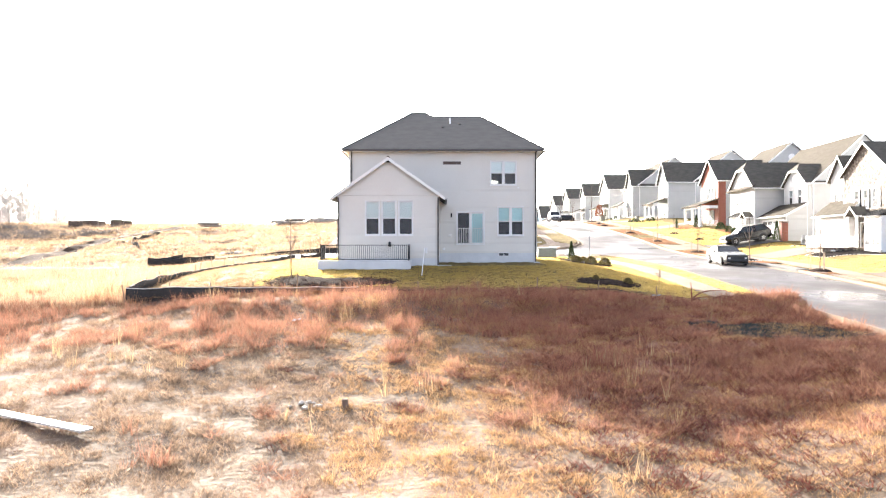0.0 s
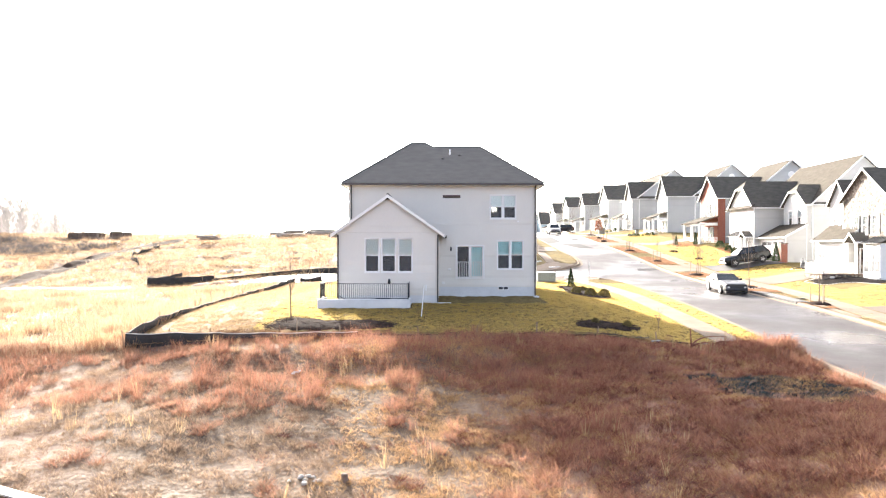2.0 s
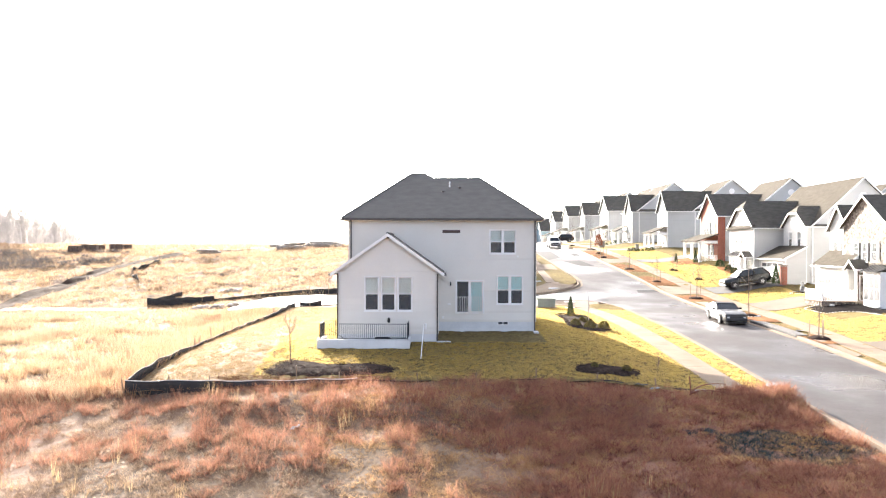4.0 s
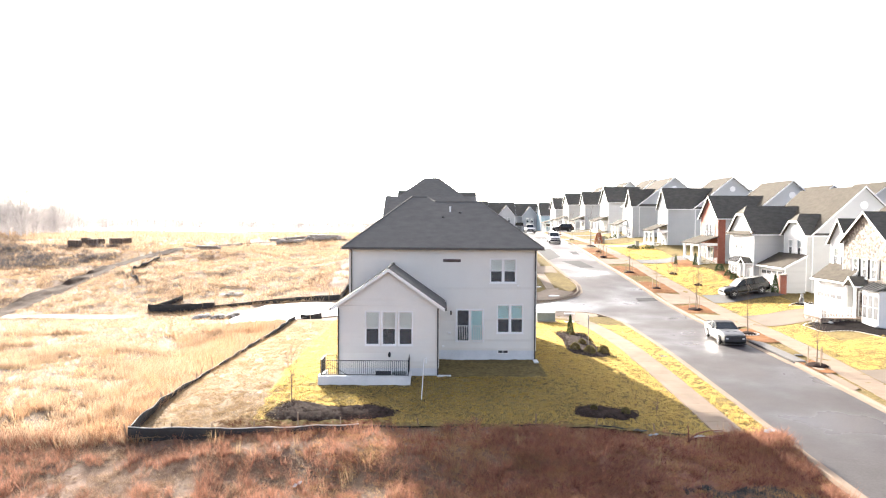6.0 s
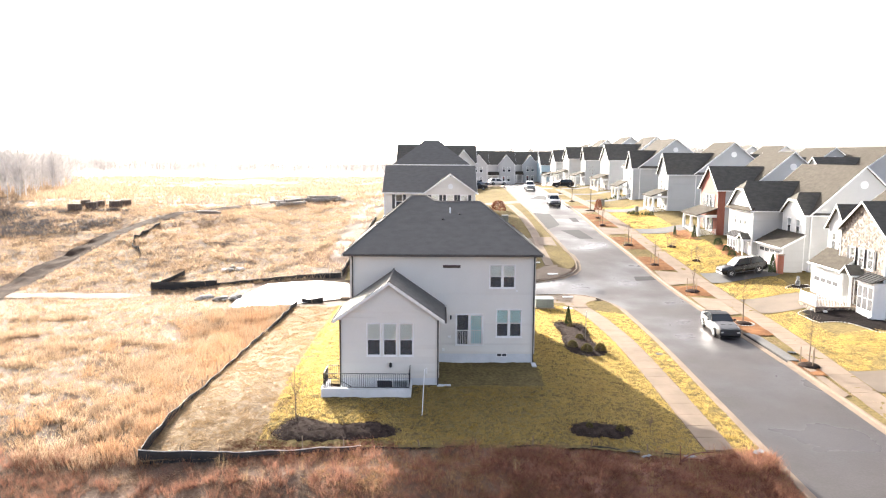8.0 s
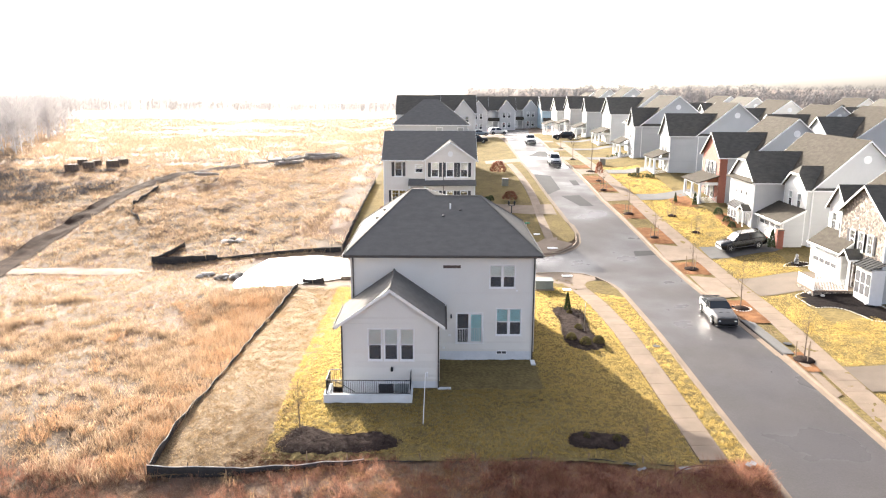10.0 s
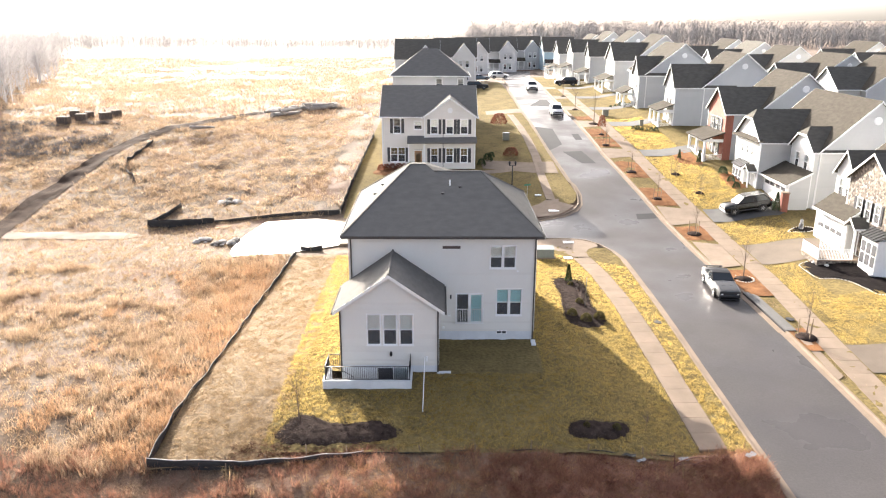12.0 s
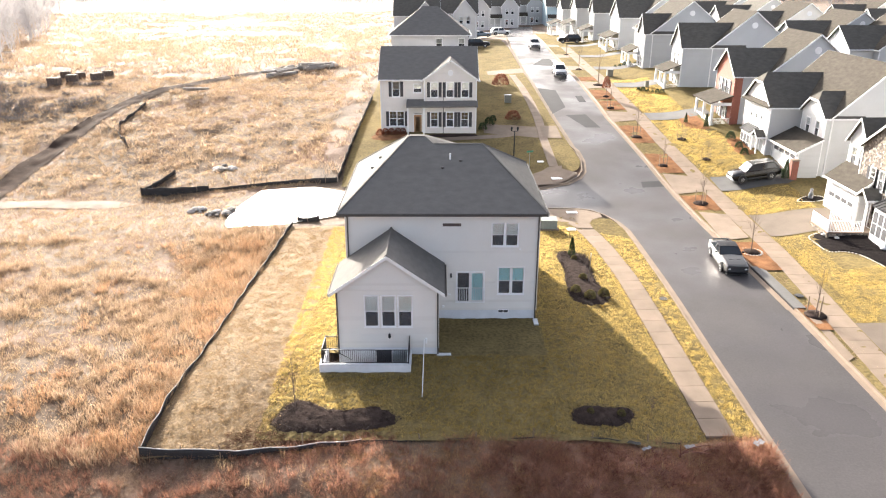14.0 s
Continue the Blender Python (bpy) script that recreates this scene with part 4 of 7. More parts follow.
    part("wall_lamp", Shape().lathe([(0.05, 0), (0.09, 0.08), (0.07, 0.26), (0.02, 0.32)], 10, (-3.17, b0 - 0.12, 1.25)).box(-3.2, b0 - .08, 1.38, -3.14, b0, 1.44), M_IRON, H, "black lantern wall lamp")
    part("wall_fitting", Shape().box(-1.05, b0 - .08, 0.85, -0.93, b0, 1.2), M_TRIM, H, bevel=0.02)
    for x in (a0 + .05, a1 - .05):
        part("downspout", Shape().box(x - .045, b0 - .11, 0.15, x + .045, b0 - .035, zc - 0.12), M_BRONZE, H)
    part("splash_block", Shape().box(a1 - 0.1, b0 - .2, h(-.1, 44.2) + LAWN - .03, a1 + 0.75, b0 + .08, h(-.1, 44.2) + LAWN + .06), M_FOUND, H, bevel=.015)
    part("splash_block", Shape().box(X - .16, -.95, h(6, 48.4) + LAWN - .03, X + .14, -.1, h(6, 48.4) + LAWN + .06), M_FOUND, H, bevel=.015)
    # sunken areaway against the rear room
    p = Shape().box(-7.15, -6.55, -0.9, -1.85, -6.27, 0.46).box(-7.15, -6.27, -0.9, -6.85, -4.7, 0.46).box(-2.1, -6.27, -0.9, -1.85, -4.66, 0.46)
    part("areaway_wall", p, M_FOUND, H, "white parged areaway retaining wall", bevel=0.015)
    part("areaway_floor", Shape().box(-6.85, -6.27, -1.0, -2.1, -4.66, -0.85), M_CONCRETE, H)
    bw = Shape()
    ring(bw, 1.9, 1.15, 0.06, -0.03, 0.02)
    bw.box(-0.03, -0.02, 0, 0.03, 0.02, 1.15)
    bo = part("basement_door", bw, M_TRIM, H, m=aw["front"].matrix(-3.05 - a0, -0.75, 0.0))
    part("pane", Shape().box(-0.95, -0.01, 0, -0.03, 0.0, 1.15), M_DARK_PANE, bo)
    part("pane", Shape().box(0.03, -0.01, 0, 0.95, 0.0, 1.15), M_GLASS, bo)
    railing(H, (-7.0, -6.41), (-1.98, -6.41), 0.46, 1.36)
    railing(H, (-7.0, -6.3), (-7.0, -4.75), 0.46, 1.36)
    railing(H, (-1.98, -6.3), (-1.98, -4.75), 0.46, 1.36)
    railing(H, (-7.0, -4.72), (-6.34, -4.72), 0.46, 1.36)
    part("handrail", Shape().tube((-6.7, -5.5, 1.0), (-5.4, -5.5, .2), .02, .02, 8), M_IRON, H, "sloping black stair handrail")
    return H


main_house()


def facade_windows(parent, wall, items, bars=1, shut=False, **kw):
    for u, z, w, hh in items:
        window(parent, wall, u, z, w, hh, bars=bars, **kw)
        if shut:
            shutters(parent, wall, u, z, w, hh)


def hipped_lot_house(name, m, W, D, ze, rise, siding, roofing, label, wins, ridge=0.35):
    """A plain two-storey block under a hipped roof."""
    Hs = thing(name, m, label, "house", "houses of the estate")
    walls = block_walls(0, W, 0, D)
    for k in walls:
        L = W if k in ("front", "back") else D
        s = Shape()
        lap_siding(s, walls[k], [(0, .4), (L, .4), (L, ze), (0, ze)], [hole(*q) for q in wins.get(k, ())], 0.2)
        part("wall", s, siding, Hs)
        facade_windows(Hs, walls[k], wins.get(k, ()))
    skirt(Hs, 0, W, 0, D, 0.4)
    e = 0.4
    A, B2, C, Dd = (-e, -e, ze + .1), (W + e, -e, ze + .1), (W + e, D + e, ze + .1), (-e, D + e, ze + .1)
    r1, r2 = (W * ridge, D / 2, ze + rise), (W * (1 - ridge), D / 2, ze + rise)
    rf = Shape()
    for q in ([A, B2, r2, r1], [B2, C, r2], [C, Dd, r1, r2], [Dd, A, r1]):
        rf.slab(q, 0.12)
    part("roof", rf, roofing, Hs)
    g = Shape()
    for p, q, o in ((A, B2, (0, -1, 0)), (B2, C, (1, 0, 0)), (C, Dd, (0, 1, 0)), (Dd, A, (-1, 0, 0))):
        gutter(g, (*p[:2], ze + .04), (*q[:2], ze + .04), o, 0)
    part("gutter", g, M_TRIM, Hs)
    floors(Hs, 0, W, 0, D, (0.4, 3.2, ze - .2))
    return Hs


def next_house():
    """Faces the side street, behind the foreground house."""
    base = 2.05
    Hs = thing("house", pose(-7.45, 96, base) @ Matrix.Diagonal((.952, 1, 1, 1)), "beige two-storey house with black shutters and dark gabled roof", "house", "houses of the estate")
    W, D, ze = 12.2, 11.0, 7.3
    up = [(u, 5.15, .9, 1.8) for u in (1.95, 6.85, 8.85, 10.75)]
    lo = [(u, 1.55, .9, 1.8) for u in (1.5, 2.5, 6.85, 8.85, 10.75)]
    sq = (4.7, 5.65, 1.0, 1.0)
    walls = block(Hs, 0, W, 0, D, 0.3, ze, 3.15, "u", M_SIDING_TAN, M_SHINGLE, {"front": [hole(*q) for q in up + lo + [sq]] + [(4.15, .3, 5.25, 3.1)]}, course=0.2)
    gw = block(Hs, 5.6, W, -0.5, 0, 0.3, ze, 2.15, "v", M_SIDING_TAN, M_SHINGLE, {"front": [hole(q[0] - 5.6, *q[1:]) for q in up[1:] + lo[2:]]}, sides=("front", "right", "left"), roof_to=4.0, course=0.2)
    f = walls["front"]
    g = gw["front"]
    facade_windows(Hs, f, up[:1], shut=True)
    facade_windows(Hs, f, [sq])
    facade_windows(Hs, f, lo[:2])
    facade_windows(Hs, g, [(q[0] - 5.6, *q[1:]) for q in up[1:] + lo[2:]], shut=True)
    for u in (0.8, 3.2):
        part("shutter", Shape().box(-.18, -.05, 0, .18, -.01, 1.8), M_SHUTTER, Hs, m=f.matrix(u, 1.55))
    d = Shape()
    ring(d, 1.0, 2.6, .1, -.04, .1)
    do = part("front_door", d, M_TRIM, Hs, "glazed warm wood front door", f.matrix(4.7, .35))
    part("door_leaf", Shape().box(-.5, .03, 0, .5, .07, 2.6), M_DOOR_TAN, do)
    part("pane", Shape().box(-.3, .02, .5, .3, .03, 2.3), M_GLASS, do)
    pr = Shape().slab([(3.3, -1.7, 4.2), (W + .2, -1.3, 4.2), (W + .2, -.4, 4.85), (3.3, -.0, 4.85)], .12)
    part("porch_roof", pr, M_SHINGLE, Hs)
    for u in (3.5, 5.5):
        part("porch_post", Shape().box(u - .09, -1.6, .1, u + .09, -1.42, 4.15), M_TRIM, Hs)
    part("porch_floor", Shape().box(3.3, -1.9, -.3, 5.7, -.02, .3), M_CONCRETE, Hs)
    part("louvre", Shape().lathe([(.35, 0), (.35, .04)], 16), M_TRIM, Hs, m=g.matrix(3.3, 8.05) @ pose(0, 0, 0, 90, 0, 0))
    part("downspout", Shape().box(8.0 - .04, -.58, .1, 8.0 + .04, -.52, 7.0), M_SHUTTER, Hs)
    skirt(Hs, 0, W, 0, D, .3)
    floors(Hs, 0, W, 0, D, (.35, 4.2, 7.1))
    return Hs


next_house()
hipped_lot_house("house", pose(-7.5, 118.8, 5.4), 11.4, 10.4, 7.1, 3.9, M_SIDING_WHITE, M_SHINGLE, "white two-storey house with dark hipped roof", {"front": [(7.1, 5.2, .9, 1.5), (10.4, 5.2, .9, 1.5)]}, 0.4)


# the row of houses across the street, their fronts to the west
def garage_door(parent, wall, u, z, w, hh):
    f = Shape()
    ring(f, w, hh, .1, -.04, .1)
    ob = part("garage_door", f, M_TRIM, parent, "white panelled garage door with a row of lights", wall.matrix(u, z))
    p = Shape()
    for i in range(4):
        p.box(-w / 2, .02, i * hh / 4 + .01, w / 2, .06, (i + 1) * hh / 4 - .01)
        for k in range(4):
            a = -w / 2 + w * k / 4
            if i < 3:
                p.box(a + .08, .005, i * hh / 4 + .1, a + w / 4 - .08, .02, (i + 1) * hh / 4 - .1)
    part("door_panel", p, M_TRIM, ob)
    for k in range(4):
        a = -w / 2 + w * k / 4
        part("pane", Shape().box(a + .1, .01, hh * .79, a + w / 4 - .1, .018, hh * .95), M_DARK_PANE, ob)
    return ob


def entry(parent, wall, u, z, mat):
    f = Shape()
    ring(f, .95, 2.1, .1, -.04, .1)
    ob = part("front_door", f, M_TRIM, parent, "", wall.matrix(u, z))
    part("door_leaf", Shape().box(-.475, .03, 0, .475, .07, 2.1), mat, ob)
    part("pane", Shape().box(-.28, .02, 1.1, .28, .03, 1.9), M_GLASS, ob)


def row_house(x_front, y_north, base, W, D, ze, rise, wing, siding, label, face=None, porch=None, garage=None, dormer=None, bay=None, tan=True, turn=-90, three=False, clip=0.0):
    """A gabled house with a projecting two-storey wing. u runs from its north end, v back from the body's front."""
    Hs = thing("house", pose(x_front, y_north, base, 0, 0, turn), label, "house", "houses of the estate")
    w0, w1, proj, wrise = wing
    body = block(Hs, 0, W, 0, D, .2, ze, rise, "u", siding, M_SHINGLE_SUN if tan else M_SHINGLE_SHADE, {}, course=0.2)
    ww = (w1 - w0)
    top = [(ww * .35 - .05, 3.9, .8, 1.5), (ww * .65 + .05, 3.9, .8, 1.5)]
    if three:
        top = [(ww * k, 3.9 if face else 4.3, .75 if face else .5, 1.6 if face else .95) for k in (.3, .5, .7)]
    low = [(ww * .35, .9, .8, 1.6), (ww * .65, .9, .8, 1.6)] if not (bay or garage and garage[0] < (w0 + w1) / 2 < garage[1]) else []
    mats = {"front": face} if face else {}
    wb = block(Hs, w0, w1, -proj, 0, .2, ze, wrise, "v", siding, M_SHINGLE_SHADE, {"front": [hole(*q) for q in top + low]}, sides=("front", "right", "left"), roof_to=D * .42, course=0.2, mats=mats, clip=clip)
    facade_windows(Hs, wb["front"], top + low, bars=1, shut=bool(face))
    part("louvre", Shape().lathe([(.42, 0), (.42, .05), (.34, .07)], 18), M_TRIM, Hs, "round white gable vent", m=body["right"].matrix(D / 2, ze + rise * .62) @ pose(0, 0, 0, 90, 0, 0))
    skirt(Hs, 0, W, 0, D, .2)
    skirt(Hs, w0, w1, -proj, 0, .2)
    floors(Hs, 0, W, 0, D, (.2, 3.0, ze - .25))
    if porch:
        p0, p1, pv, pz = porch
        part("porch_floor", Shape().box(p0, -proj - pv, -.8, p1, -proj - .02, .25), M_FOUND, Hs)
        s = Shape().slab([(p0 - .25, -proj - pv - .3, pz), (p1 + .25, -proj - pv - .3, pz), (p1 + .25, -proj, pz + .9), (p0 - .25, -proj, pz + .9)], .14)
        part("porch_roof", s, M_SHINGLE_SUN, Hs)
        part("porch_beam", Shape().box(p0, -proj - pv, pz - .38, p1, -proj - pv + .2, pz - .05).box(p1 - .2, -proj - pv + .2, pz - .38, p1, -proj, pz - .02), M_TRIM, Hs)
        n = 3
        for i in range(n):
            u = p0 + .15 + (p1 - p0 - .3) * i / (n - 1)
            part("porch_post", Shape().box(u - .14, -proj - pv + .01, .25, u + .14, -proj - pv + .29, pz - .38).box(u - .2, -proj - pv - .03, .25, u + .2, -proj - pv + .33, .5), M_TRIM, Hs)
            if i:
                railing(Hs, (p0 + .3 + (p1 - p0 - .3) * (i - 1) / (n - 1), -proj - pv + .15), (u - .14, -proj - pv + .15), .25, 1.2, .14, .02, M_TRIM, "railing", .03)
        railing(Hs, (p1 - .15, -proj - pv + .3), (p1 - .15, -proj - .05), .25, 1.2, .14, .02, M_TRIM, "railing", .03)
        entry(Hs, wb["front"], ww * .3, .25, M_DOOR_RED)
    if garage:
        g0, g1, gv, gz = garage
        gw = block(Hs, g0, g1, -gv, 0 if not dormer else -dormer[2], .0, gz, 0, "u", siding, M_SHINGLE_SUN, {"front": [(.45, .0, g1 - g0 - .45, 2.35)]}, sides=("front", "right", "left"), course=0.2)
        garage_door(Hs, gw["front"], (g1 - g0) / 2, .02, g1 - g0 - 1.0, 2.25)
        back = -dormer[2] if dormer else 0
        s = Shape().slab([(g0 - .1, -gv - .4, gz - .05), (g1 + .35, -gv - .4, gz - .05), (g1 + .35, back, gz + 1.35), (g0 - .1, back, gz + 1.35)], .14)
        part("garage_roof", s, M_SHINGLE_SUN, Hs)
        gg = Shape()
        gutter(gg, (g0 - .1, -gv - .4, gz - .1), (g1 + .35, -gv - .4, gz - .1), (0, -1, 0), 0)
        gg.prism([(g1 + .36, -gv - .4, gz - .3), (g1 + .36, -gv - .4, gz - .06), (g1 + .36, back, gz + 1.34), (g1 + .36, back, gz + 1.1)], (.03, 0, 0))
        part("gutter", gg, M_TRIM, Hs)
        for wl in (g1, g0):
            s = Shape().prism([(wl - .02, -gv, gz), (wl - .02, back, gz), (wl - .02, back, gz + 1.2)], (.03, 0, 0))
            part("cheek", s, siding, Hs)
    if dormer:
        d0, d1, dv, drise = dormer
        items = [((d1 - d0) * .3, ze - 2.2, .75, 1.5), ((d1 - d0) * .7, ze - 2.2, .75, 1.5)]
        dw = block(Hs, d0, d1, -dv, 0, .2, ze, drise, "v", siding, M_SHINGLE_SHADE, {"front": [hole(*q) for q in items]}, sides=("front", "right", "left"), roof_to=D * .3, course=0.2, clip=clip * .85)
        facade_windows(Hs, dw["front"], items, bars=1)
    if bay:
        b0, b1, bv, bz = bay
        s = Shape()
        a = bv * .22
        pts = [(b0, 0), (b0 + a, -bv), (b1 - a, -bv), (b1, 0)]
        s.prism([(x, -proj + y, .1) for x, y in pts], (0, 0, bz - .1))
        bo = part("bay_window", s, M_TRIM, Hs)
        n = 3
        for i in range(n):
            w = (b1 - b0 - 2 * a) / n
            x = b0 + a + w * (i + .5)
            part("pane", Shape().box(x - w * .38, -proj - bv - .02, .75, x + w * .38, -proj - bv - .005, bz - .45), M_DARK_PANE, bo)
            part("glazing_bar", Shape().box(x - w * .38, -proj - bv - .035, (bz + .3) / 2 - .03, x + w * .38, -proj - bv - .02, (bz + .3) / 2 + .03), M_TRIM, bo)
        rf = Shape().slab([(b0 - .15, -proj - .0, bz + .55), (b0 + a - .1, -proj - bv - .25, bz), (b1 - a + .1, -proj - bv - .25, bz), (b1 + .15, -proj, bz + .55)], .06)
        for i in range(6):
            x = b0 + a + (b1 - b0 - 2 * a) * i / 5
            part("seam", Shape().prism([(x - .02, -proj - bv - .25, bz + .0), (x + .02, -proj - bv - .25, bz + .0), (x + .02, -proj - bv - .25, bz + .05), (x - .02, -proj - bv - .25, bz + .05)], (0, bv + .25, .55)), M_IRON, bo)
        part("metal_roof", rf, M_IRON, bo)
    return Hs


# lot by lot going up the hill
corner = row_house(38.4, 71.0, 0.75, 12.5, 12.0, 7.0, 4.8, (3.4, 10.4, 2.0, 2.5), M_SIDING_WHITE, "white house with stone gable, bay window and black shutters", face=M_STONE, garage=(0.3, 5.6, 2.9, 3.5), dormer=(0.3, 3.4, 1.5, 1.9), bay=(8.2, 11.0, 1.0, 3.1), three=True)


def corner_porch(Hs):
    """The raised entry between garage and bay."""
    part("porch_floor", Shape().box(4.7, -6.1, -.9, 7.7, -2.05, .42), M_STONE, Hs, "grey stone porch base", bevel=.02)
    part("porch_deck", Shape().box(4.62, -6.18, .42, 7.76, -2.05, .5), M_CONCRETE, Hs, bevel=.01)
    for p, q in (((4.75, -6.05), (7.65, -6.05)), ((4.75, -4.5), (4.75, -3.0)), ((7.65, -6.0), (7.65, -3.1))):
        railing(Hs, p, q, .5, 1.48, .13, .02, M_TRIM, "railing", .03)
    for i in range(3):
        part("step", Shape().box(3.5 + i * .4, -6.0, -.9, 4.68, -4.55, .02 + i * .16), M_CONCRETE, Hs, bevel=.015)
    w = Wall((0, -2.02, 0), (1, 0, 0), (0, -1, 0))
    entry(Hs, w, 6.7, .52, M_DOOR_TAN)
    gable_roof(Hs, 6.0, 7.5, -3.2, -2.0, 3.25, .65, "v", M_SHINGLE_SHADE, .15, .1, back=False)
    for u in (6.05, 7.45):
        part("porch_post", Shape().box(u - .08, -3.15, .5, u + .08, -2.99, 3.2), M_TRIM, Hs)


corner_porch(corner)
bay_house = row_house(38.7, 91.4, 1.95, 13.5, 10.6, 6.25, 4.9, (0.3, 7.2, 3.5, 2.95), M_SIDING_WHITE, "off-white house with clipped gables, garage and bay window", garage=(7.22, 13.45, 2.8, 2.75), dormer=(8.4, 13.4, .6, 2.0), bay=(1.9, 4.9, .8, 2.9), three=True, clip=.9)
part("pent_roof", Shape().slab([(-.05, -4.0, 6.1), (7.55, -4.0, 6.1), (7.55, -3.5, 6.45), (-.05, -3.5, 6.45)], .1), M_SHINGLE_SUN, bay_house)
entry(bay_house, Wall((0, -3.52, 0), (1, 0, 0), (0, -1, 0)), 6.1, .25, M_DOOR_RED)
gable_roof(bay_house, 5.35, 6.85, -4.4, -3.5, 2.75, .55, "v", M_SHINGLE_SHADE, .12, .08, back=False)
for u in (5.45, 6.75):
    part("porch_post", Shape().box(u - .07, -4.38, .1, u + .07, -4.24, 2.75), M_TRIM, bay_house)
brick_house = row_house(38.9, 103.6, 3.6, 8.8, 11.0, 6.4, 4.6, (2.4, 8.75, 3.8, 2.7), M_SIDING_GREY, "pale grey house with red brick front gable and porch", face=M_BRICK, porch=(2.6, 8.7, 2.4, 3.1), three=True)
part("brick_return", Shape().box(8.755, -3.85, .2, 8.82, -2.9, 6.4), M_BRICK, brick_house, "red brick corner return")
row_house(38.4, 121.8, 5.0, 8.5, 11.2, 6.6, 4.5, (3.6, 8.45, 4.2, 2.85), M_SIDING_GREY, "pale grey gabled house with white front porch", porch=(3.4, 8.4, 2.2, 3.1))
row_house(33.9, 139.8, 5.8, 11.3, 12.0, 6.5, 4.6, (7.4, 11.25, 1.2, 2.6), M_SIDING_GREY, "pale grey gabled house with narrow front wing", porch=(2.6, 7.8, 1.6, 3.0))
row_house(37.2, 160.0, 6.5, 10.0, 11.0, 6.8, 4.5, (2.2, 9.95, 3.8, 3.0), M_SIDING_WHITE, "off-white gabled house with front porch", porch=(2.4, 9.6, 2.2, 3.0))
row_house(35.6, 177.2, 6.6, 9.4, 13.0, 6.7, 4.9, (4.6, 9.35, 3.6, 2.6), M_SIDING_GREY, "pale grey gabled house with front porch", porch=(3.4, 9.2, 2.2, 3.0))
row_house(34.2, 190.5, 6.8, 9.5, 11.0, 6.6, 4.4, (1.6, 9.45, 3.6, 2.6), M_SIDING_WHITE, "off-white gabled house up the street", porch=(1.4, 8.4, 2.4, 3.0))
row_house(33.0, 204.0, 5.9, 10.0, 11.0, 6.6, 4.4, (1.2, 9.9, 3.6, 2.8), M_SIDING_GREY, "pale grey gabled house near the end of the street", porch=(1.4, 8.4, 2.4, 3.0))
# the next row behind, backing on to these
for i, (x, y, b, sd) in enumerate(((62.3, 123.4, 4.85, M_SIDING_WHITE), (59.2, 134.6, 4.8, M_SIDING_GREY), (59.4, 153.0, 5.3, M_SIDING_TAN), (60, 170, 5.6, M_SIDING_GREY), (61, 187, 5.6, M_SIDING_WHITE), (84, 126, 5.0, M_SIDING_TAN), (85, 143, 5.2, M_SIDING_GREY), (86, 160, 5.4, M_SIDING_WHITE), (88, 178, 5.4, M_SIDING_TAN))):
    row_house(x, y, b, 10.0, 12.0, 6.3, 4.4, (1.0, 8.6, 3.5, 2.8), sd, "pale gabled house in the row behind", tan=i % 4 != 3)
# houses closing the end of the street
for i, (x, y, b, sd) in enumerate(((-10.2, 172, 6.0, M_SIDING_WHITE), (-1.5, 182, 6.0, M_SIDING_TAN), (4.2, 226, 5.0, M_SIDING_WHITE), (13.6, 238, 4.9, M_SIDING_WHITE), (22.5, 250, 4.8, M_SIDING_GREY), (31.5, 238, 4.9, M_SIDING_BLUE))):
    row_house(x, y, b, 9.6, 11.0, 6.2, 4.0, (4.2, 9.2, 1.5, 2.9), sd, "pale gabled house at the end of the street", turn=0, porch=(0.3, 4.2, .9, 3.0), tan=False)


# ---- loose and standing things ----
def up(x, y, dz=LAWN):
    return pose(x, y, h(x, y) + dz)


def road_patch(corners, label):
    s = Shape()
    n = 6
    (ax, ay), (bx, by), (cx, cy), (dx, dy) = corners
    for i in range(n):
        for j in range(n):
            q = []
            for a, b in ((i, j), (i + 1, j), (i + 1, j + 1), (i, j + 1)):
                u, v = a / n, b / n
                x = (ax * (1 - u) + bx * u) * (1 - v) + (dx * (1 - u) + cx * u) * v
                y = (ay * (1 - u) + by * u) * (1 - v) + (dy * (1 - u) + cy * u) * v
                q.append((x, y, h(x, y) + ROAD + 0.012))
            s.poly(q)
    return tagged(part("road_patch", s, M_ASPHALT_NEW), label, "road patch", kind="structure")


road_patch([(14.4, 102.0), (16.7, 105.4), (16.7, 115.0), (14.2, 116.4)], "darker asphalt repair patch on the street")
road_patch([(17.9, 96.3), (19.7, 96.3), (18.8, 101.9), (16.2, 101.6)], "darker asphalt repair patch on the street")
road_patch([(19.0, 108), (20.0, 108), (20.0, 111.5), (19.0, 111.5)], "small darker asphalt repair patch")
road_patch([(20.4, 77.4), (23.0, 77.8), (22.8, 79.2), (20.6, 79.0)], "dark asphalt repair patch by the kerb")
road_patch([(15.7, 136.3), (19.9, 135.2), (19.7, 143.8), (18.3, 143.8)], "darker asphalt repair patch up the street")


def drive(rows, mat, label):
    """A driveway between x0 and x1 with rows of x, south y, north y."""
    r = np.array(rows, float)
    xs = np.arange(r[0, 0], r[-1, 0] + .3, .6)
    lo, hi = np.interp(xs, r[:, 0], r[:, 1]), np.interp(xs, r[:, 0], r[:, 2])
    u = np.linspace(0, 1, 8)[:, None]
    X = np.repeat(xs[None, :], 8, 0)
    Y = lo[None, :] * (1 - u) + hi[None, :] * u
    return tagged(part("driveway", grid_mesh("driveway", X, Y, land(X, Y) + LAWN + .05, mat)), label, "driveway", kind="structure")


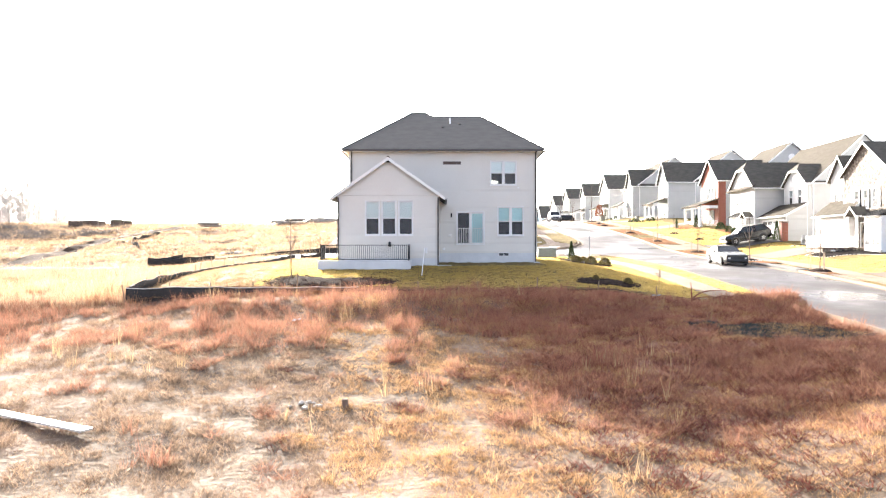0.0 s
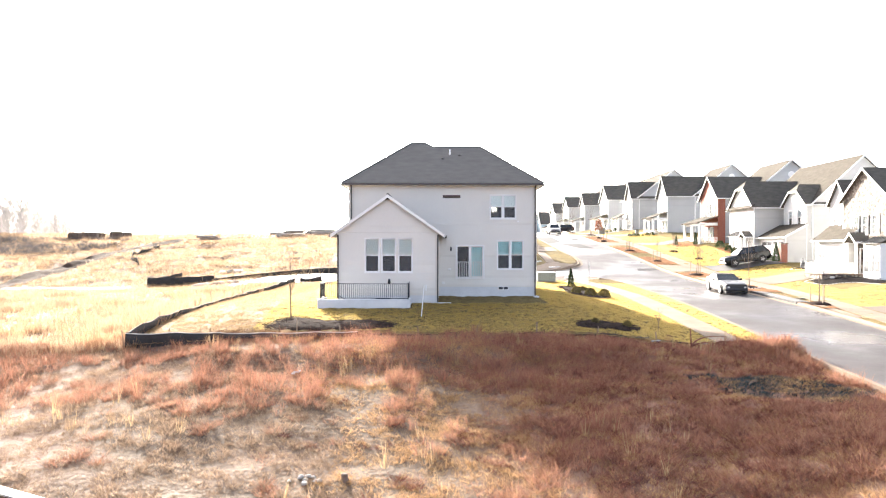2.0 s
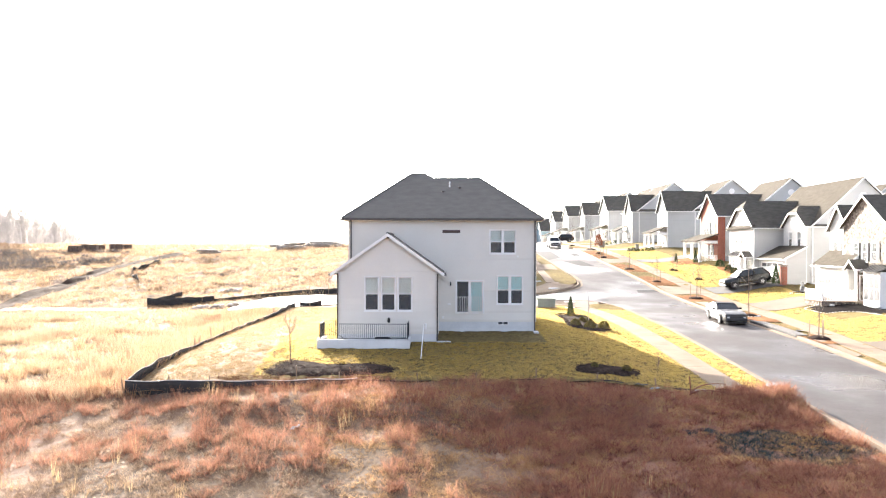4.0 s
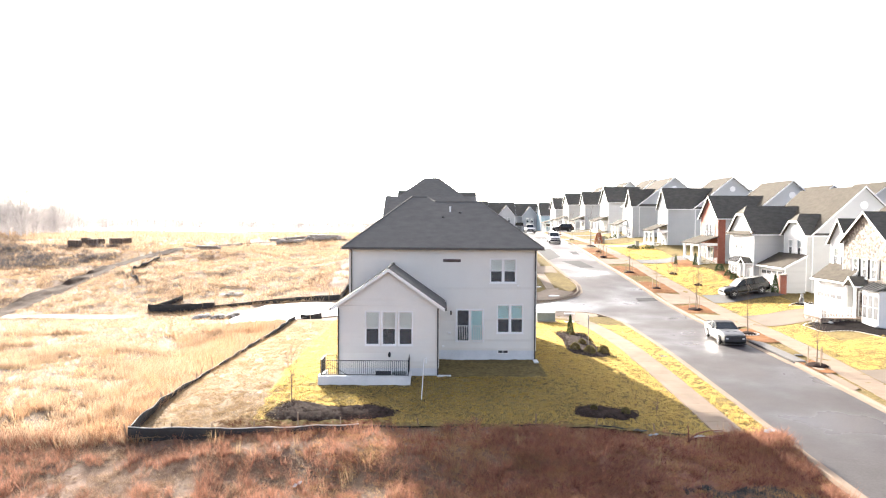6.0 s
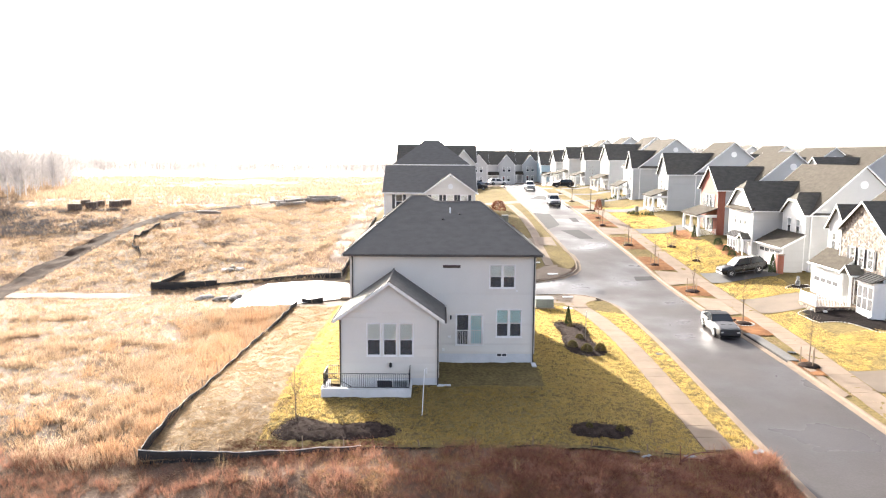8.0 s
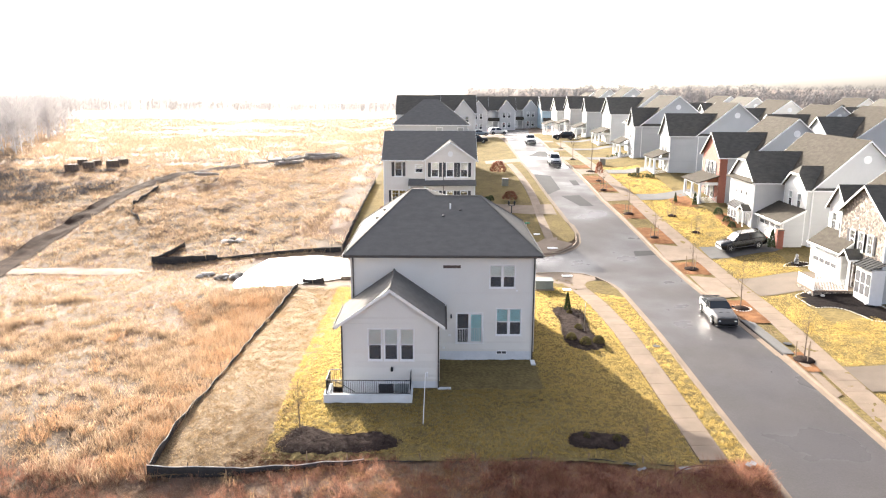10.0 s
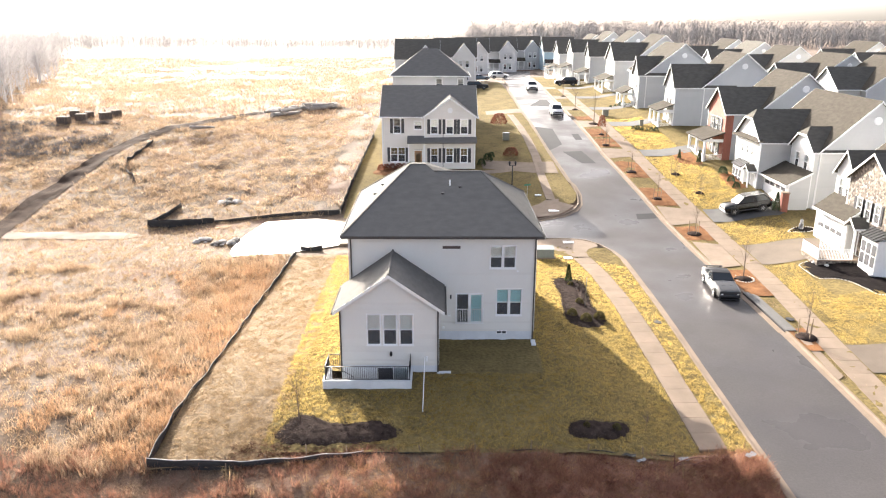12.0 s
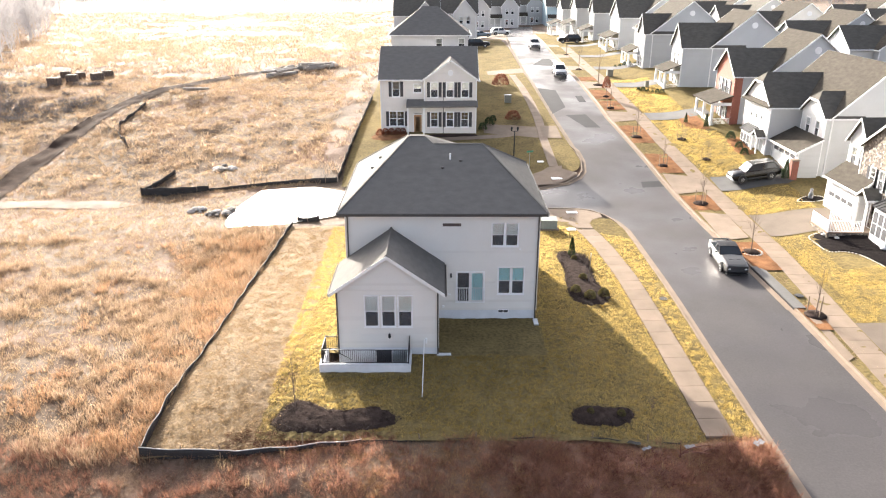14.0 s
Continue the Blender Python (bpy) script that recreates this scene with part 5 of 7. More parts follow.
M_DRIVE_TAN = material("worn tan driveway", (0.17, 0.135, 0.105), 0.9, (0.125, 0.10, 0.078), 0.6, 20, 0.15, world_space=True, spec=0.2)
for y0, y1, x1, mt in ((64.9, 69.9, 35.6, M_DRIVE_TAN), (76.2, 79.9, 35.8, M_DRIVE), (99.0, 102.2, 34.5, M_DRIVE), (116.4, 119.6, 34, M_DRIVE), (131, 134, 34, M_DRIVE), (145, 148, 34, M_DRIVE), (160, 163, 34, M_DRIVE), (46.0, 49.7, 36, M_DRIVE_TAN)):
    k = float(right_kerb(y0))
    wx = float(right_walk(y0)) - .92
    drive([(k + .1, y0 - .9, y1 + .9), (wx, y0 - .2, y1 + .2)], M_CONCRETE, "pale concrete driveway apron")
    drive([(wx + 1.85, y0, y1), (x1 - 1.2, y0 + .1, y1 - .1), (x1, y0 + 1.2, y1 + 3.5) if y0 == 76.2 else (x1, y0 + .1, y1 - .1)], mt, "driveway running up to a garage")
drive([(5.2, 95.6, 99.3), (8.8, 94.3, 98.3), (11.3, 92.5, 96.7), (14.3, 91.6, 96.5)], M_CONCRETE, "pale concrete driveway of the next lot")
drive([(-1.2, 92.3, 93.5), (6.6, 93.6, 94.9), (9.0, 94.2, 95.5)], M_CONCRETE, "pale concrete front path of the next lot")
drive([(7.5, 128, 131.5), (13.6, 127.5, 132)], M_CONCRETE, "pale concrete side street up the hill")


# mulch beds
def bed(outline, rise, mat, label, n=48, rings=7, edge=None):
    """A mounded bed inside a rounded closed outline of plan points."""
    P = [Vector((x, y, 0)) for x, y in outline]
    c = sum(P, Vector()) / len(P)
    loop = []
    k = len(P)
    for i in range(n):
        f = i * k / n
        j, u = int(f), f - int(f)
        p0, p1, p2, p3 = P[(j - 1) % k], P[j % k], P[(j + 1) % k], P[(j + 2) % k]
        loop.append(0.5 * (2 * p1 + (p2 - p0) * u + (2 * p0 - 5 * p1 + 4 * p2 - p3) * u * u + (3 * p1 - p0 - 3 * p2 + p3) * u**3))
    s = Shape()
    for r in range(rings + 1):
        f = 1 - r / (rings + 0.3)
        for i, p in enumerate(loop):
            q = c + (p - c) * f
            z = h(q.x, q.y) + LAWN + (-0.03 if r == 0 else rise * (1 - f**3)) + 0.03 * math.sin(q.x * 9 + q.y * 7) * (r > 0)
            s.v.append((q.x, q.y, z))
    for r in range(rings):
        s.f += [(r * n + i, r * n + (i + 1) % n, (r + 1) * n + (i + 1) % n, (r + 1) * n + i) for i in range(n)]
    s.f.append(tuple(rings * n + i for i in range(n)))
    ob = thing("mulch_bed", Matrix(), label, "planting bed")
    part("mulch", s, mat, ob, smooth=True)
    if edge:
        rnd = random.Random(len(outline))
        for i in range(n):
            a, b = loop[i], loop[(i + 1) % n]
            st = max(1, int((b - a).length / 0.17))
            for q in range(st):
                p = a.lerp(b, q / st)
                part("edging_stone", EDGE_STONE, None, ob, m=pose(p.x, p.y, h(p.x, p.y) + LAWN, 0, 0, rnd.uniform(0, 360)) @ Matrix.Diagonal((rnd.uniform(.8, 1.3), rnd.uniform(.7, 1), rnd.uniform(.7, 1.1), 1)))
    return ob


def pebble(r, seed, n=8, squash=0.6):
    rnd = random.Random(seed)
    s = Shape()
    rings = [(0.55, -0.5), (0.95, -0.15), (1.0, 0.2), (0.7, 0.7), (0.25, 0.95)]
    s.lathe([(r * a * rnd.uniform(.85, 1.12), r * z * squash) for a, z in rings], n)
    s.v = [(x * rnd.uniform(.85, 1.15), y * rnd.uniform(.85, 1.15), z) for x, y, z in s.v]
    return s


M_ROCK = material("pale grey rock", (0.42, 0.40, 0.37), 0.85, (0.24, 0.22, 0.2), 3, 20, 0.6)
M_ROCK_WHITE = material("white edging stone", (0.68, 0.66, 0.62), 0.8, (0.5, 0.48, 0.45), 6, 30, 0.3)
EDGE_STONE = pebble(0.085, 1, 6).mesh("edging_stone", M_ROCK_WHITE)

BED_TREE = [(-9.25, 38.0), (-9.0, 38.8), (-8.65, 39.6), (-8.0, 40.05), (-7.4, 39.9), (-6.6, 39.4), (-5.6, 39.2), (-4.6, 39.2), (-3.6, 39.5), (-2.75, 39.1), (-2.2, 38.45), (-2.7, 37.9), (-4.6, 37.6), (-6.2, 37.45), (-7.7, 37.4), (-8.8, 37.55)]
BED_SMALL = [(6.85, 38.7), (7.25, 39.4), (8.2, 39.65), (9.4, 39.7), (10.3, 39.95), (10.55, 39.4), (10.25, 38.7), (9.3, 38.2), (7.9, 38.05), (7.0, 38.2)]
BED_LONG = [(9.25, 61.2), (10.2, 61.7), (11.7, 60.9), (11.7, 58.5), (11.55, 55.8), (12.0, 54.3), (12.1, 53.0), (11.3, 51.9), (10.2, 51.5), (9.3, 51.8), (8.95, 53.2), (9.1, 55.3), (9.3, 57.8), (9.15, 59.9)]
bed(BED_TREE, 0.12, M_MULCH, "dark bark mulch bed with a young bare tree")
bed(BED_SMALL, 0.12, M_MULCH, "small dark mulch bed in the shaded lawn")
bed(BED_LONG, 0.14, M_MULCH, "dark mulch bed with a cone evergreen and low shrubs")
bed([(31.3, 64.2), (33.2, 64.6), (35.2, 64.3), (36.4, 62.0), (36.4, 57.0), (34.1, 56.6), (33.65, 58.0), (33.1, 59.7), (32.3, 60.5), (31.4, 60.9), (31.2, 62.4)], 0.08, M_MULCH_BLACK, "black mulch bed edged with white stones", edge=True)
bed([(33.6, 71.8), (34.8, 72.9), (36.2, 73.0), (36.4, 72.2), (35.0, 71.6)], 0.08, M_MULCH_BLACK, "black mulch bed edged with white stones under a statue", n=24, edge=True)
bed([(32.7, 84.5), (32.6, 87), (33.0, 90), (34.6, 90), (34.4, 86), (34.6, 84.3)], 0.08, M_MULCH_RED, "red mulch bed below the bay window", n=24)
bed([(30.3, 99.5), (32.2, 100.5), (32.6, 94.2), (31.6, 93.9), (30.0, 96)], 0.08, M_MULCH_RED, "red mulch bed in front of the porch", n=24)
bed([(-8.6, 93.4), (-7.9, 95.6), (-4.6, 95.7), (-4.4, 94.2), (-6.4, 92.7)], 0.1, M_MULCH_RED, "mulch bed below the front windows", n=24)
bed([(-2.0, 94.8), (1.0, 95.2), (4.3, 95.2), (4.5, 94.2), (1.2, 94.0), (-1.6, 94.0)], 0.1, M_MULCH, "dark mulch bed below the front windows", n=24)


# plants
def leaf_mesh(n, box, size, seed, lean=0.6):
    """Small leaf blades scattered on and under a rounded surface: box is (radius, height, taper)."""
    rnd = np.random.RandomState(seed)
    R, Hh, taper = box
    t = rnd.rand(n)
    z = Hh * (0.04 + 0.96 * t)
    r = R * (np.maximum(0, 1 - t) ** taper) * np.sqrt(0.55 + 0.45 * rnd.rand(n)) * (0.8 + 0.35 * rnd.rand(n))
    a = rnd.rand(n) * 6.28319
    c = np.stack([r * np.cos(a), r * np.sin(a), z], 1)
    d = np.stack([np.cos(a), np.sin(a), lean + rnd.rand(n)], 1) + rnd.randn(n, 3) * 0.35
    d /= np.linalg.norm(d, axis=1, keepdims=True)
    sd = np.cross(d, rnd.randn(n, 3))
    sd /= np.linalg.norm(sd, axis=1, keepdims=True)
    ln = size * (0.6 + 0.8 * rnd.rand(n))[:, None]
    v = np.stack([c - sd * ln * .3, c + sd * ln * .3, c + d * ln], 1).reshape(-1, 3)
    return v


def tri_mesh(name, v, mat):
    me = bpy.data.meshes.new(name)
    n = len(v)
    me.vertices.add(n)
    me.vertices.foreach_set("co", v.astype(np.float32).ravel())
    me.loops.add(n)
    me.loops.foreach_set("vertex_index", np.arange(n, dtype=np.int32))
    me.polygons.add(n // 3)
    me.polygons.foreach_set("loop_start", np.arange(0, n, 3, dtype=np.int32))
    me.update(calc_edges=True)
    me.materials.append(mat)
    return me


def blade_material(name, a, b, translucent=0.35):
    """Dry grass or leaves: each blade takes a colour of its own between a and b."""
    m = bpy.data.materials.new(name)
    m.use_nodes = True
    nt = m.node_tree
    bs = nt.nodes["Principled BSDF"]
    bs.inputs["Roughness"].default_value = 0.75
    bs.inputs["Specular IOR Level"].default_value = 0.25
    geo = nt.nodes.new("ShaderNodeNewGeometry")
    mix = nt.nodes.new("ShaderNodeMix")
    mix.data_type = "RGBA"
    mix.inputs["A"].default_value, mix.inputs["B"].default_value = (*a, 1), (*b, 1)
    nt.links.new(geo.outputs["Random Per Island"], mix.inputs["Factor"])
    nt.links.new(mix.outputs["Result"], bs.inputs["Base Color"])
    tr = nt.nodes.new("ShaderNodeBsdfTranslucent")
    nt.links.new(mix.outputs["Result"], tr.inputs["Color"])
    mx = nt.nodes.new("ShaderNodeMixShader")
    mx.inputs[0].default_value = translucent
    nt.links.new(bs.outputs[0], mx.inputs[1])
    nt.links.new(tr.outputs[0], mx.inputs[2])
    nt.links.new(mx.outputs[0], nt.nodes["Material Output"].inputs["Surface"])
    return m


M_EVERGREEN = blade_material("dark evergreen leaves", (0.025, 0.045, 0.018), (0.06, 0.085, 0.035), 0.2)
M_SHRUB = blade_material("olive shrub leaves", (0.09, 0.08, 0.03), (0.17, 0.14, 0.06), 0.25)
M_RUSSET = blade_material("russet winter leaves", (0.16, 0.06, 0.035), (0.26, 0.10, 0.06), 0.3)
CONE = tri_mesh("foliage", leaf_mesh(2600, (0.5, 2.7, 0.75), 0.12, 5), M_EVERGREEN)
SHRUB = tri_mesh("foliage", leaf_mesh(900, (0.5, 0.6, 0.35), 0.11, 6), M_SHRUB)
SHRUB_DARK = tri_mesh("foliage", leaf_mesh(900, (0.5, 0.75, 0.35), 0.1, 7), M_EVERGREEN)
SHRUB_RED = tri_mesh("foliage", leaf_mesh(700, (0.6, 0.9, 0.35), 0.12, 8), M_RUSSET)


def plant(name, x, y, mesh, label, category, sc=1.0, stem=0.4, group="", dz=LAWN + .05, tall=1.0):
    ob = thing(name, up(x, y, dz), label, category, group)
    part("stem", Shape().tube((0, 0, -.05), (0, 0, stem * sc), .04 * sc, .02 * sc, 6), M_BARK, ob)
    part("foliage", mesh, None, ob, m=Matrix.Diagonal((sc, sc, sc * tall, 1)))
    return ob


plant("evergreen", 10.45, 60.6, CONE, "narrow dark green cone evergreen in the mulch bed", "evergreen", .56, .95)
for x, y, sc in ((9.6, 53.6, .75), (10.5, 52.8, .85), (11.6, 53.4, .85), (10.5, 59.8, .5), (10.55, 56.0, .65)):
    plant("shrub", x, y, SHRUB, "low olive green shrub in dark mulch", "shrub", sc, group="shrubs in the bed")
for x, y, sc in ((8.0, 39.0, .4), (9.7, 39.1, .5)):
    plant("shrub", x, y, SHRUB, "small dry shrub in the shaded mulch bed", "shrub", sc)
for x, y, sc in ((33.2, 84.6, .9), (33.3, 86.6, .9), (33.4, 89.6, 1.1), (34.7, 78.7, .8)):
    plant("shrub", x, y, SHRUB_DARK, "dark green shrub beside a house front", "shrub", sc, group="shrubs by the houses")
plant("evergreen", 34.7, 77.4, CONE, "small dark evergreen beside the brick pier", "evergreen", .75, 1.0)
for x, y, sc in ((32.1, 94.4, .6), (30.5, 97.2, .45)):
    plant("evergreen", x, y, CONE, "small dark evergreen by the porch", "evergreen", sc, 1.0)
for i in range(12):
    x, y = (28.7 + i * .52, 114.3 - i * .6) if i < 6 else (29.4 + (i - 6) * .8, 133.4 + .2 * math.sin(i))
    plant("shrub", x, y, SHRUB_DARK, "dark green shrub in a row before a porch", "shrub", .6 + .2 * math.sin(i * 1.7), group="shrubs by the porches")
for i, (x, y) in enumerate(((-7.6, 94.7), (-6.9, 94.9), (-6.2, 95.0), (-5.4, 95.1), (-4.8, 95.0))):
    plant("shrub", x, y, SHRUB_RED, "russet shrub under the front windows", "shrub", .8, group="shrubs of the next house")
plant("shrub", 9.2, 100.6, SHRUB_RED, "large bare russet shrub on the lawn", "shrub", 1.7, .2, tall=.7)
plant("shrub", 9.0, 119.5, SHRUB_RED, "large bare russet shrub up the street", "shrub", 2.2, .2, tall=.8)
for x, y, sc in ((5.1, 96.8, 1.1), (6.0, 98.6, 1.3), (6.6, 100.4, .9)):
    plant("shrub", x, y, SHRUB_DARK, "dark green shrub at the house corner", "shrub", sc)


def limbs(s, p, d, L, r, depth, rnd, twigs):
    q = p + d * L
    (s if depth > 1 else twigs).tube(p, q, r, r * 0.62, 5 if depth > 1 else 3)
    if depth == 0:
        return
    n = 3 if depth > 1 else 4
    for i in range(n):
        k = rnd.uniform(0.45, 1.0)
        nd = (d + Vector((rnd.uniform(-1, 1), rnd.uniform(-1, 1), rnd.uniform(-.2, .6))) * 0.62).normalized()
        limbs(s, p + d * L * k, nd, L * rnd.uniform(.45, .7), r * .5 * (1.1 - .3 * k), depth - 1, rnd, twigs)


def bare_tree(x, y, height, seed, label, stakes=0, mulch=0.0, red=False, dz=LAWN):
    rnd = random.Random(seed)
    ob = thing("tree", up(x, y, dz), label, "tree", "street trees")
    tr, tw = Shape(), Shape()
    top = Vector((rnd.uniform(-.08, .08), rnd.uniform(-.08, .08), height * .45))
    tr.tube((0, 0, -.1), top, .035 * height / 3.5, .026 * height / 3.5, 8)
    for i in range(5):
        a = i * 2.4 + rnd.random()
        limbs(tr, Vector((top.x * .6, top.y * .6, height * rnd.uniform(.3, .46))), Vector((math.cos(a) * .4, math.sin(a) * .4, 1)).normalized(), height * .24, .011, 2, rnd, tw)
    limbs(tr, top, Vector((0, 0, 1)), height * .34, .02, 2, rnd, tw)
    part("trunk", tr, M_BARK, ob)
    part("crown", tw, M_BARK, ob, "bare winter twigs")
    for i in range(stakes):
        a = i * 6.283 / max(1, stakes) + .5
        part("stake", Shape().box(math.cos(a) * .55 - .025, math.sin(a) * .55 - .025, -.1, math.cos(a) * .55 + .025, math.sin(a) * .55 + .025, 1.3), M_STAKE, ob)
    if mulch:
        part("mulch_mound", Shape().lathe([(mulch, -.03), (mulch * .8, .1), (mulch * .4, .2), (.1, .22)], 20), M_MULCH, ob, "dark mulch mound", smooth=True)
    if red:
        part("foliage", SHRUB_RED, None, ob, m=pose(0, 0, height * .35) @ Matrix.Diagonal((1, 1, 1.8, 1)))
    return ob


for i, (x, y, ht, st, mu, rd) in enumerate(((25.75, 50.9, 4.2, 3, .8, False), (25.4, 61.6, 4.6, 0, .75, False), (24.9, 73.0, 3.4, 3, .8, False), (23.9, 83.0, 3.4, 2, .6, False), (23.2, 92.3, 4.4, 2, .7, False), (22.6, 104.5, 3.4, 2, .6, False), (23.2, 110.6, 3.2, 0, .5, True), (23.5, 118.0, 7.0, 0, .9, False), (28.4, 91.5, 2.6, 3, .6, False), (29.2, 84.8, 2.4, 3, .5, False), (22.8, 131, 5.0, 0, .6, False), (23.4, 148, 5.0, 0, .6, False))):
    bare_tree(x, y, ht, 20 + i, "young bare street tree" + (" with support stakes in a mulch ring" if st else " in a dark mulch ring"), st, mu, rd)
bare_tree(-8.0, 39.3, 3.9, 3, "slender bare sapling in the dark mulch bed")


# verge strips of red brown mulch between the aprons
for y0, y1 in ((48.8, 52.2), (57.9, 63.6), (71.2, 75.0), (81.0, 86.5), (90.2, 96.5), (103.6, 108), (109.2, 114.5), (121, 124)):
    patch("mulch_strip", [(y, float(right_kerb(y)) + .2, float(right_walk(y)) - .92) for y in np.linspace(y0, y1, 6)], LAWN + .05, M_MULCH_RED, "strip of red brown mulch along the kerb", "planting strip", 0.25, 0.22, wobble=0.07, grain=.9)

# ring of pale edging under the second street tree
RING = thing("tree_ring", up(25.4, 61.6), "ring of white edging stones round a street tree", "edging")
for i in range(22):
    a = i * 6.28319 / 22
    part("edging_stone", EDGE_STONE, None, RING, m=pose(math.cos(a) * .85, math.sin(a) * .85, .03, 0, 0, i * 40))

for i, (x, y) in enumerate(((32.3, 63.8), (33.6, 63.6), (35.4, 63.7), (35.6, 62.1), (35.3, 60.2), (32.9, 62.8))):
    tagged(part("white_stone", pebble(.22, 40 + i, 8), M_ROCK_WHITE, m=up(x, y, LAWN + .15), smooth=True), "rounded white stone on black mulch", "stone", "white stones in the bed")


# silt fences
def silt_fence(pts, height, label, gap=2.2, slump=0.0, seed=1, lean=0.1, smooth_base=False, hem_mat=None):
    rnd = random.Random(seed)
    ob = thing("silt_fence", Matrix(), label, "silt fence")
    acc = curve_points(pts, 0.4)
    s, hem = Shape(), Shape()
    P = [Vector((x, y, 0)) for x, y in acc]
    k = 5
    for i, p in enumerate(P):
        d = (P[min(i + 1, len(P) - 1)] - P[max(i - 1, 0)]).normalized()
        n = Vector((d.y, -d.x, 0))
        u = i / (len(P) - 1)
        tall = height[0] * (1 - u) + height[1] * u if isinstance(height, tuple) else height
        hh = tall * (1 - slump * (0.5 + 0.5 * math.sin(i * .7 + seed))) * (1 - .12 * abs(math.sin(i * .4 / gap * math.pi)))
        z = float(ground_height(p.x, p.y)) if not smooth_base else h(p.x, p.y) + .02
        for j in range(k):
            f = j / (k - 1)
            q = p + n * (lean * f * hh + .05 * math.sin(i * .9 + j) * f) + Vector((0, 0, z - .5 + (hh + .5) * f))
            s.v.append(tuple(q))
        top = Vector(s.v[-1])
        hem.v += [tuple(top + n * o + Vector((0, 0, dz))) for o, dz in ((-.014, -.035), (-.011, .008), (.013, .008), (.016, -.035))]
    hem.f = [(i * 4 + j, (i + 1) * 4 + j, (i + 1) * 4 + j + 1, i * 4 + j + 1) for i in range(len(P) - 1) for j in range(3)]
    part("hem", hem, hem_mat or M_HEM_SUNLIT, ob, "folded top hem", smooth=True)
    m = k
    for i in range(len(P) - 1):
        s.f += [(i * m + j, (i + 1) * m + j, (i + 1) * m + j + 1, i * m + j + 1) for j in range(m - 1)]
    fab = part("fabric", s, M_SILT, ob, "black woven fabric", smooth=True)
    mod = fab.modifiers.new("thickness", "SOLIDIFY")
    mod.thickness = 0.015
    st = int(gap / 0.4)
    for i in range(0, len(P), st):
        p = P[i]
        z = float(ground_height(p.x, p.y))
        part("stake", Shape().box(-.025, -.025, -.3, .025, .025, (height if not isinstance(height, tuple) else .5) + rnd.uniform(.1, .45)), M_STAKE, ob, m=pose(p.x - .05, p.y, z, rnd.uniform(-8, 8), rnd.uniform(-8, 8), rnd.uniform(0, 90)))
    return ob


silt_fence([(-13.5, 68.0), (-13.6, 66.6), (-13.75, 63.4), (-14.25, 56.2), (-14.55, 49.2), (-14.85, 45)], (.52, .32), "low slumped silt fence with a pale hem along the seed bed", seed=1, lean=-.12, smooth_base=True)
silt_fence([(-14.85, 45), (-15.35, 41.1), (-15.42, 37.5), (-15.45, 36.3)], (.32, .82), "black fabric silt fence at the corner of the seed bed", seed=9, lean=-.15, smooth_base=True)
silt_fence([(-15.45, 36.3), (-12.8, 36.05), (-10.4, 35.95), (-7.9, 36.3), (-5, 36.8), (-4.2, 36.95)], (.7, .26), "black fabric silt fence across the slope", seed=2, lean=.1, smooth_base=True)
silt_fence([(-4.2, 36.95), (-0.7, 37.1), (3, 37.2), (6.5, 37.15), (9.5, 37.2), (12.5, 37.5)], .16, "slumped black silt fence behind the shaded lawn", 3.0, .75, 3, .35, smooth_base=True, hem_mat=M_SILT)
silt_fence([(-31.8, 80.3), (-24.6, 80.35)], (.9, .65), "tall black silt fence beyond the side street", seed=4, smooth_base=True, hem_mat=M_SILT)
silt_fence([(-24.6, 80.35), (-18, 80.4), (-11, 80.5)], (.3, .5), "low black silt fence beyond the side street", seed=10, smooth_base=True, hem_mat=M_SILT)
silt_fence([(-31.8, 80.3), (-30.8, 83.5), (-30.2, 86.5)], (.75, .5), "return of the black silt fence up the slope", seed=5, smooth_base=True, hem_mat=M_SILT)
silt_fence([(-11, 80.5), (-10.8, 88.9), (-10.3, 100), (-9.9, 111)], .75, "black silt fence beside the next lots", seed=6, smooth_base=True, hem_mat=M_SILT)
silt_fence([(-13.2, 69.2), (-12.2, 69.0), (-11.2, 69.1)], .8, "short black silt fence at the pad", 1.0, .5, seed=7, hem_mat=M_SILT)
silt_fence([(-38.5, 94.5), (-41.5, 99), (-42.8, 103), (-42.5, 112)], .6, "old slumped silt fence on the hillside", 2.0, .4, seed=8, hem_mat=M_SILT)


# vehicles
M_TYRE = material("black tyre rubber", (0.02, 0.02, 0.021), 0.8, bump=0.1)
M_RIM = plain("alloy rim", (0.35, 0.35, 0.36), 0.3, 0.9)
M_CARGLASS = plain("tinted car glass", (0.02, 0.025, 0.03), 0.08)
M_LENS = plain("clear lamp lens", (0.7, 0.7, 0.68), 0.15)
M_REDLENS = plain("red tail lamp", (0.35, 0.02, 0.02), 0.2)
M_BLACKTRIM = plain("black plastic trim", (0.02, 0.02, 0.022), 0.5)


def paint(name, c, metal=0.4, rough=0.25):
    m = plain(name, c, rough, metal)
    m.node_tree.nodes["Principled BSDF"].inputs["Coat Weight"].default_value = 0.3
    return m


WHEEL = {}


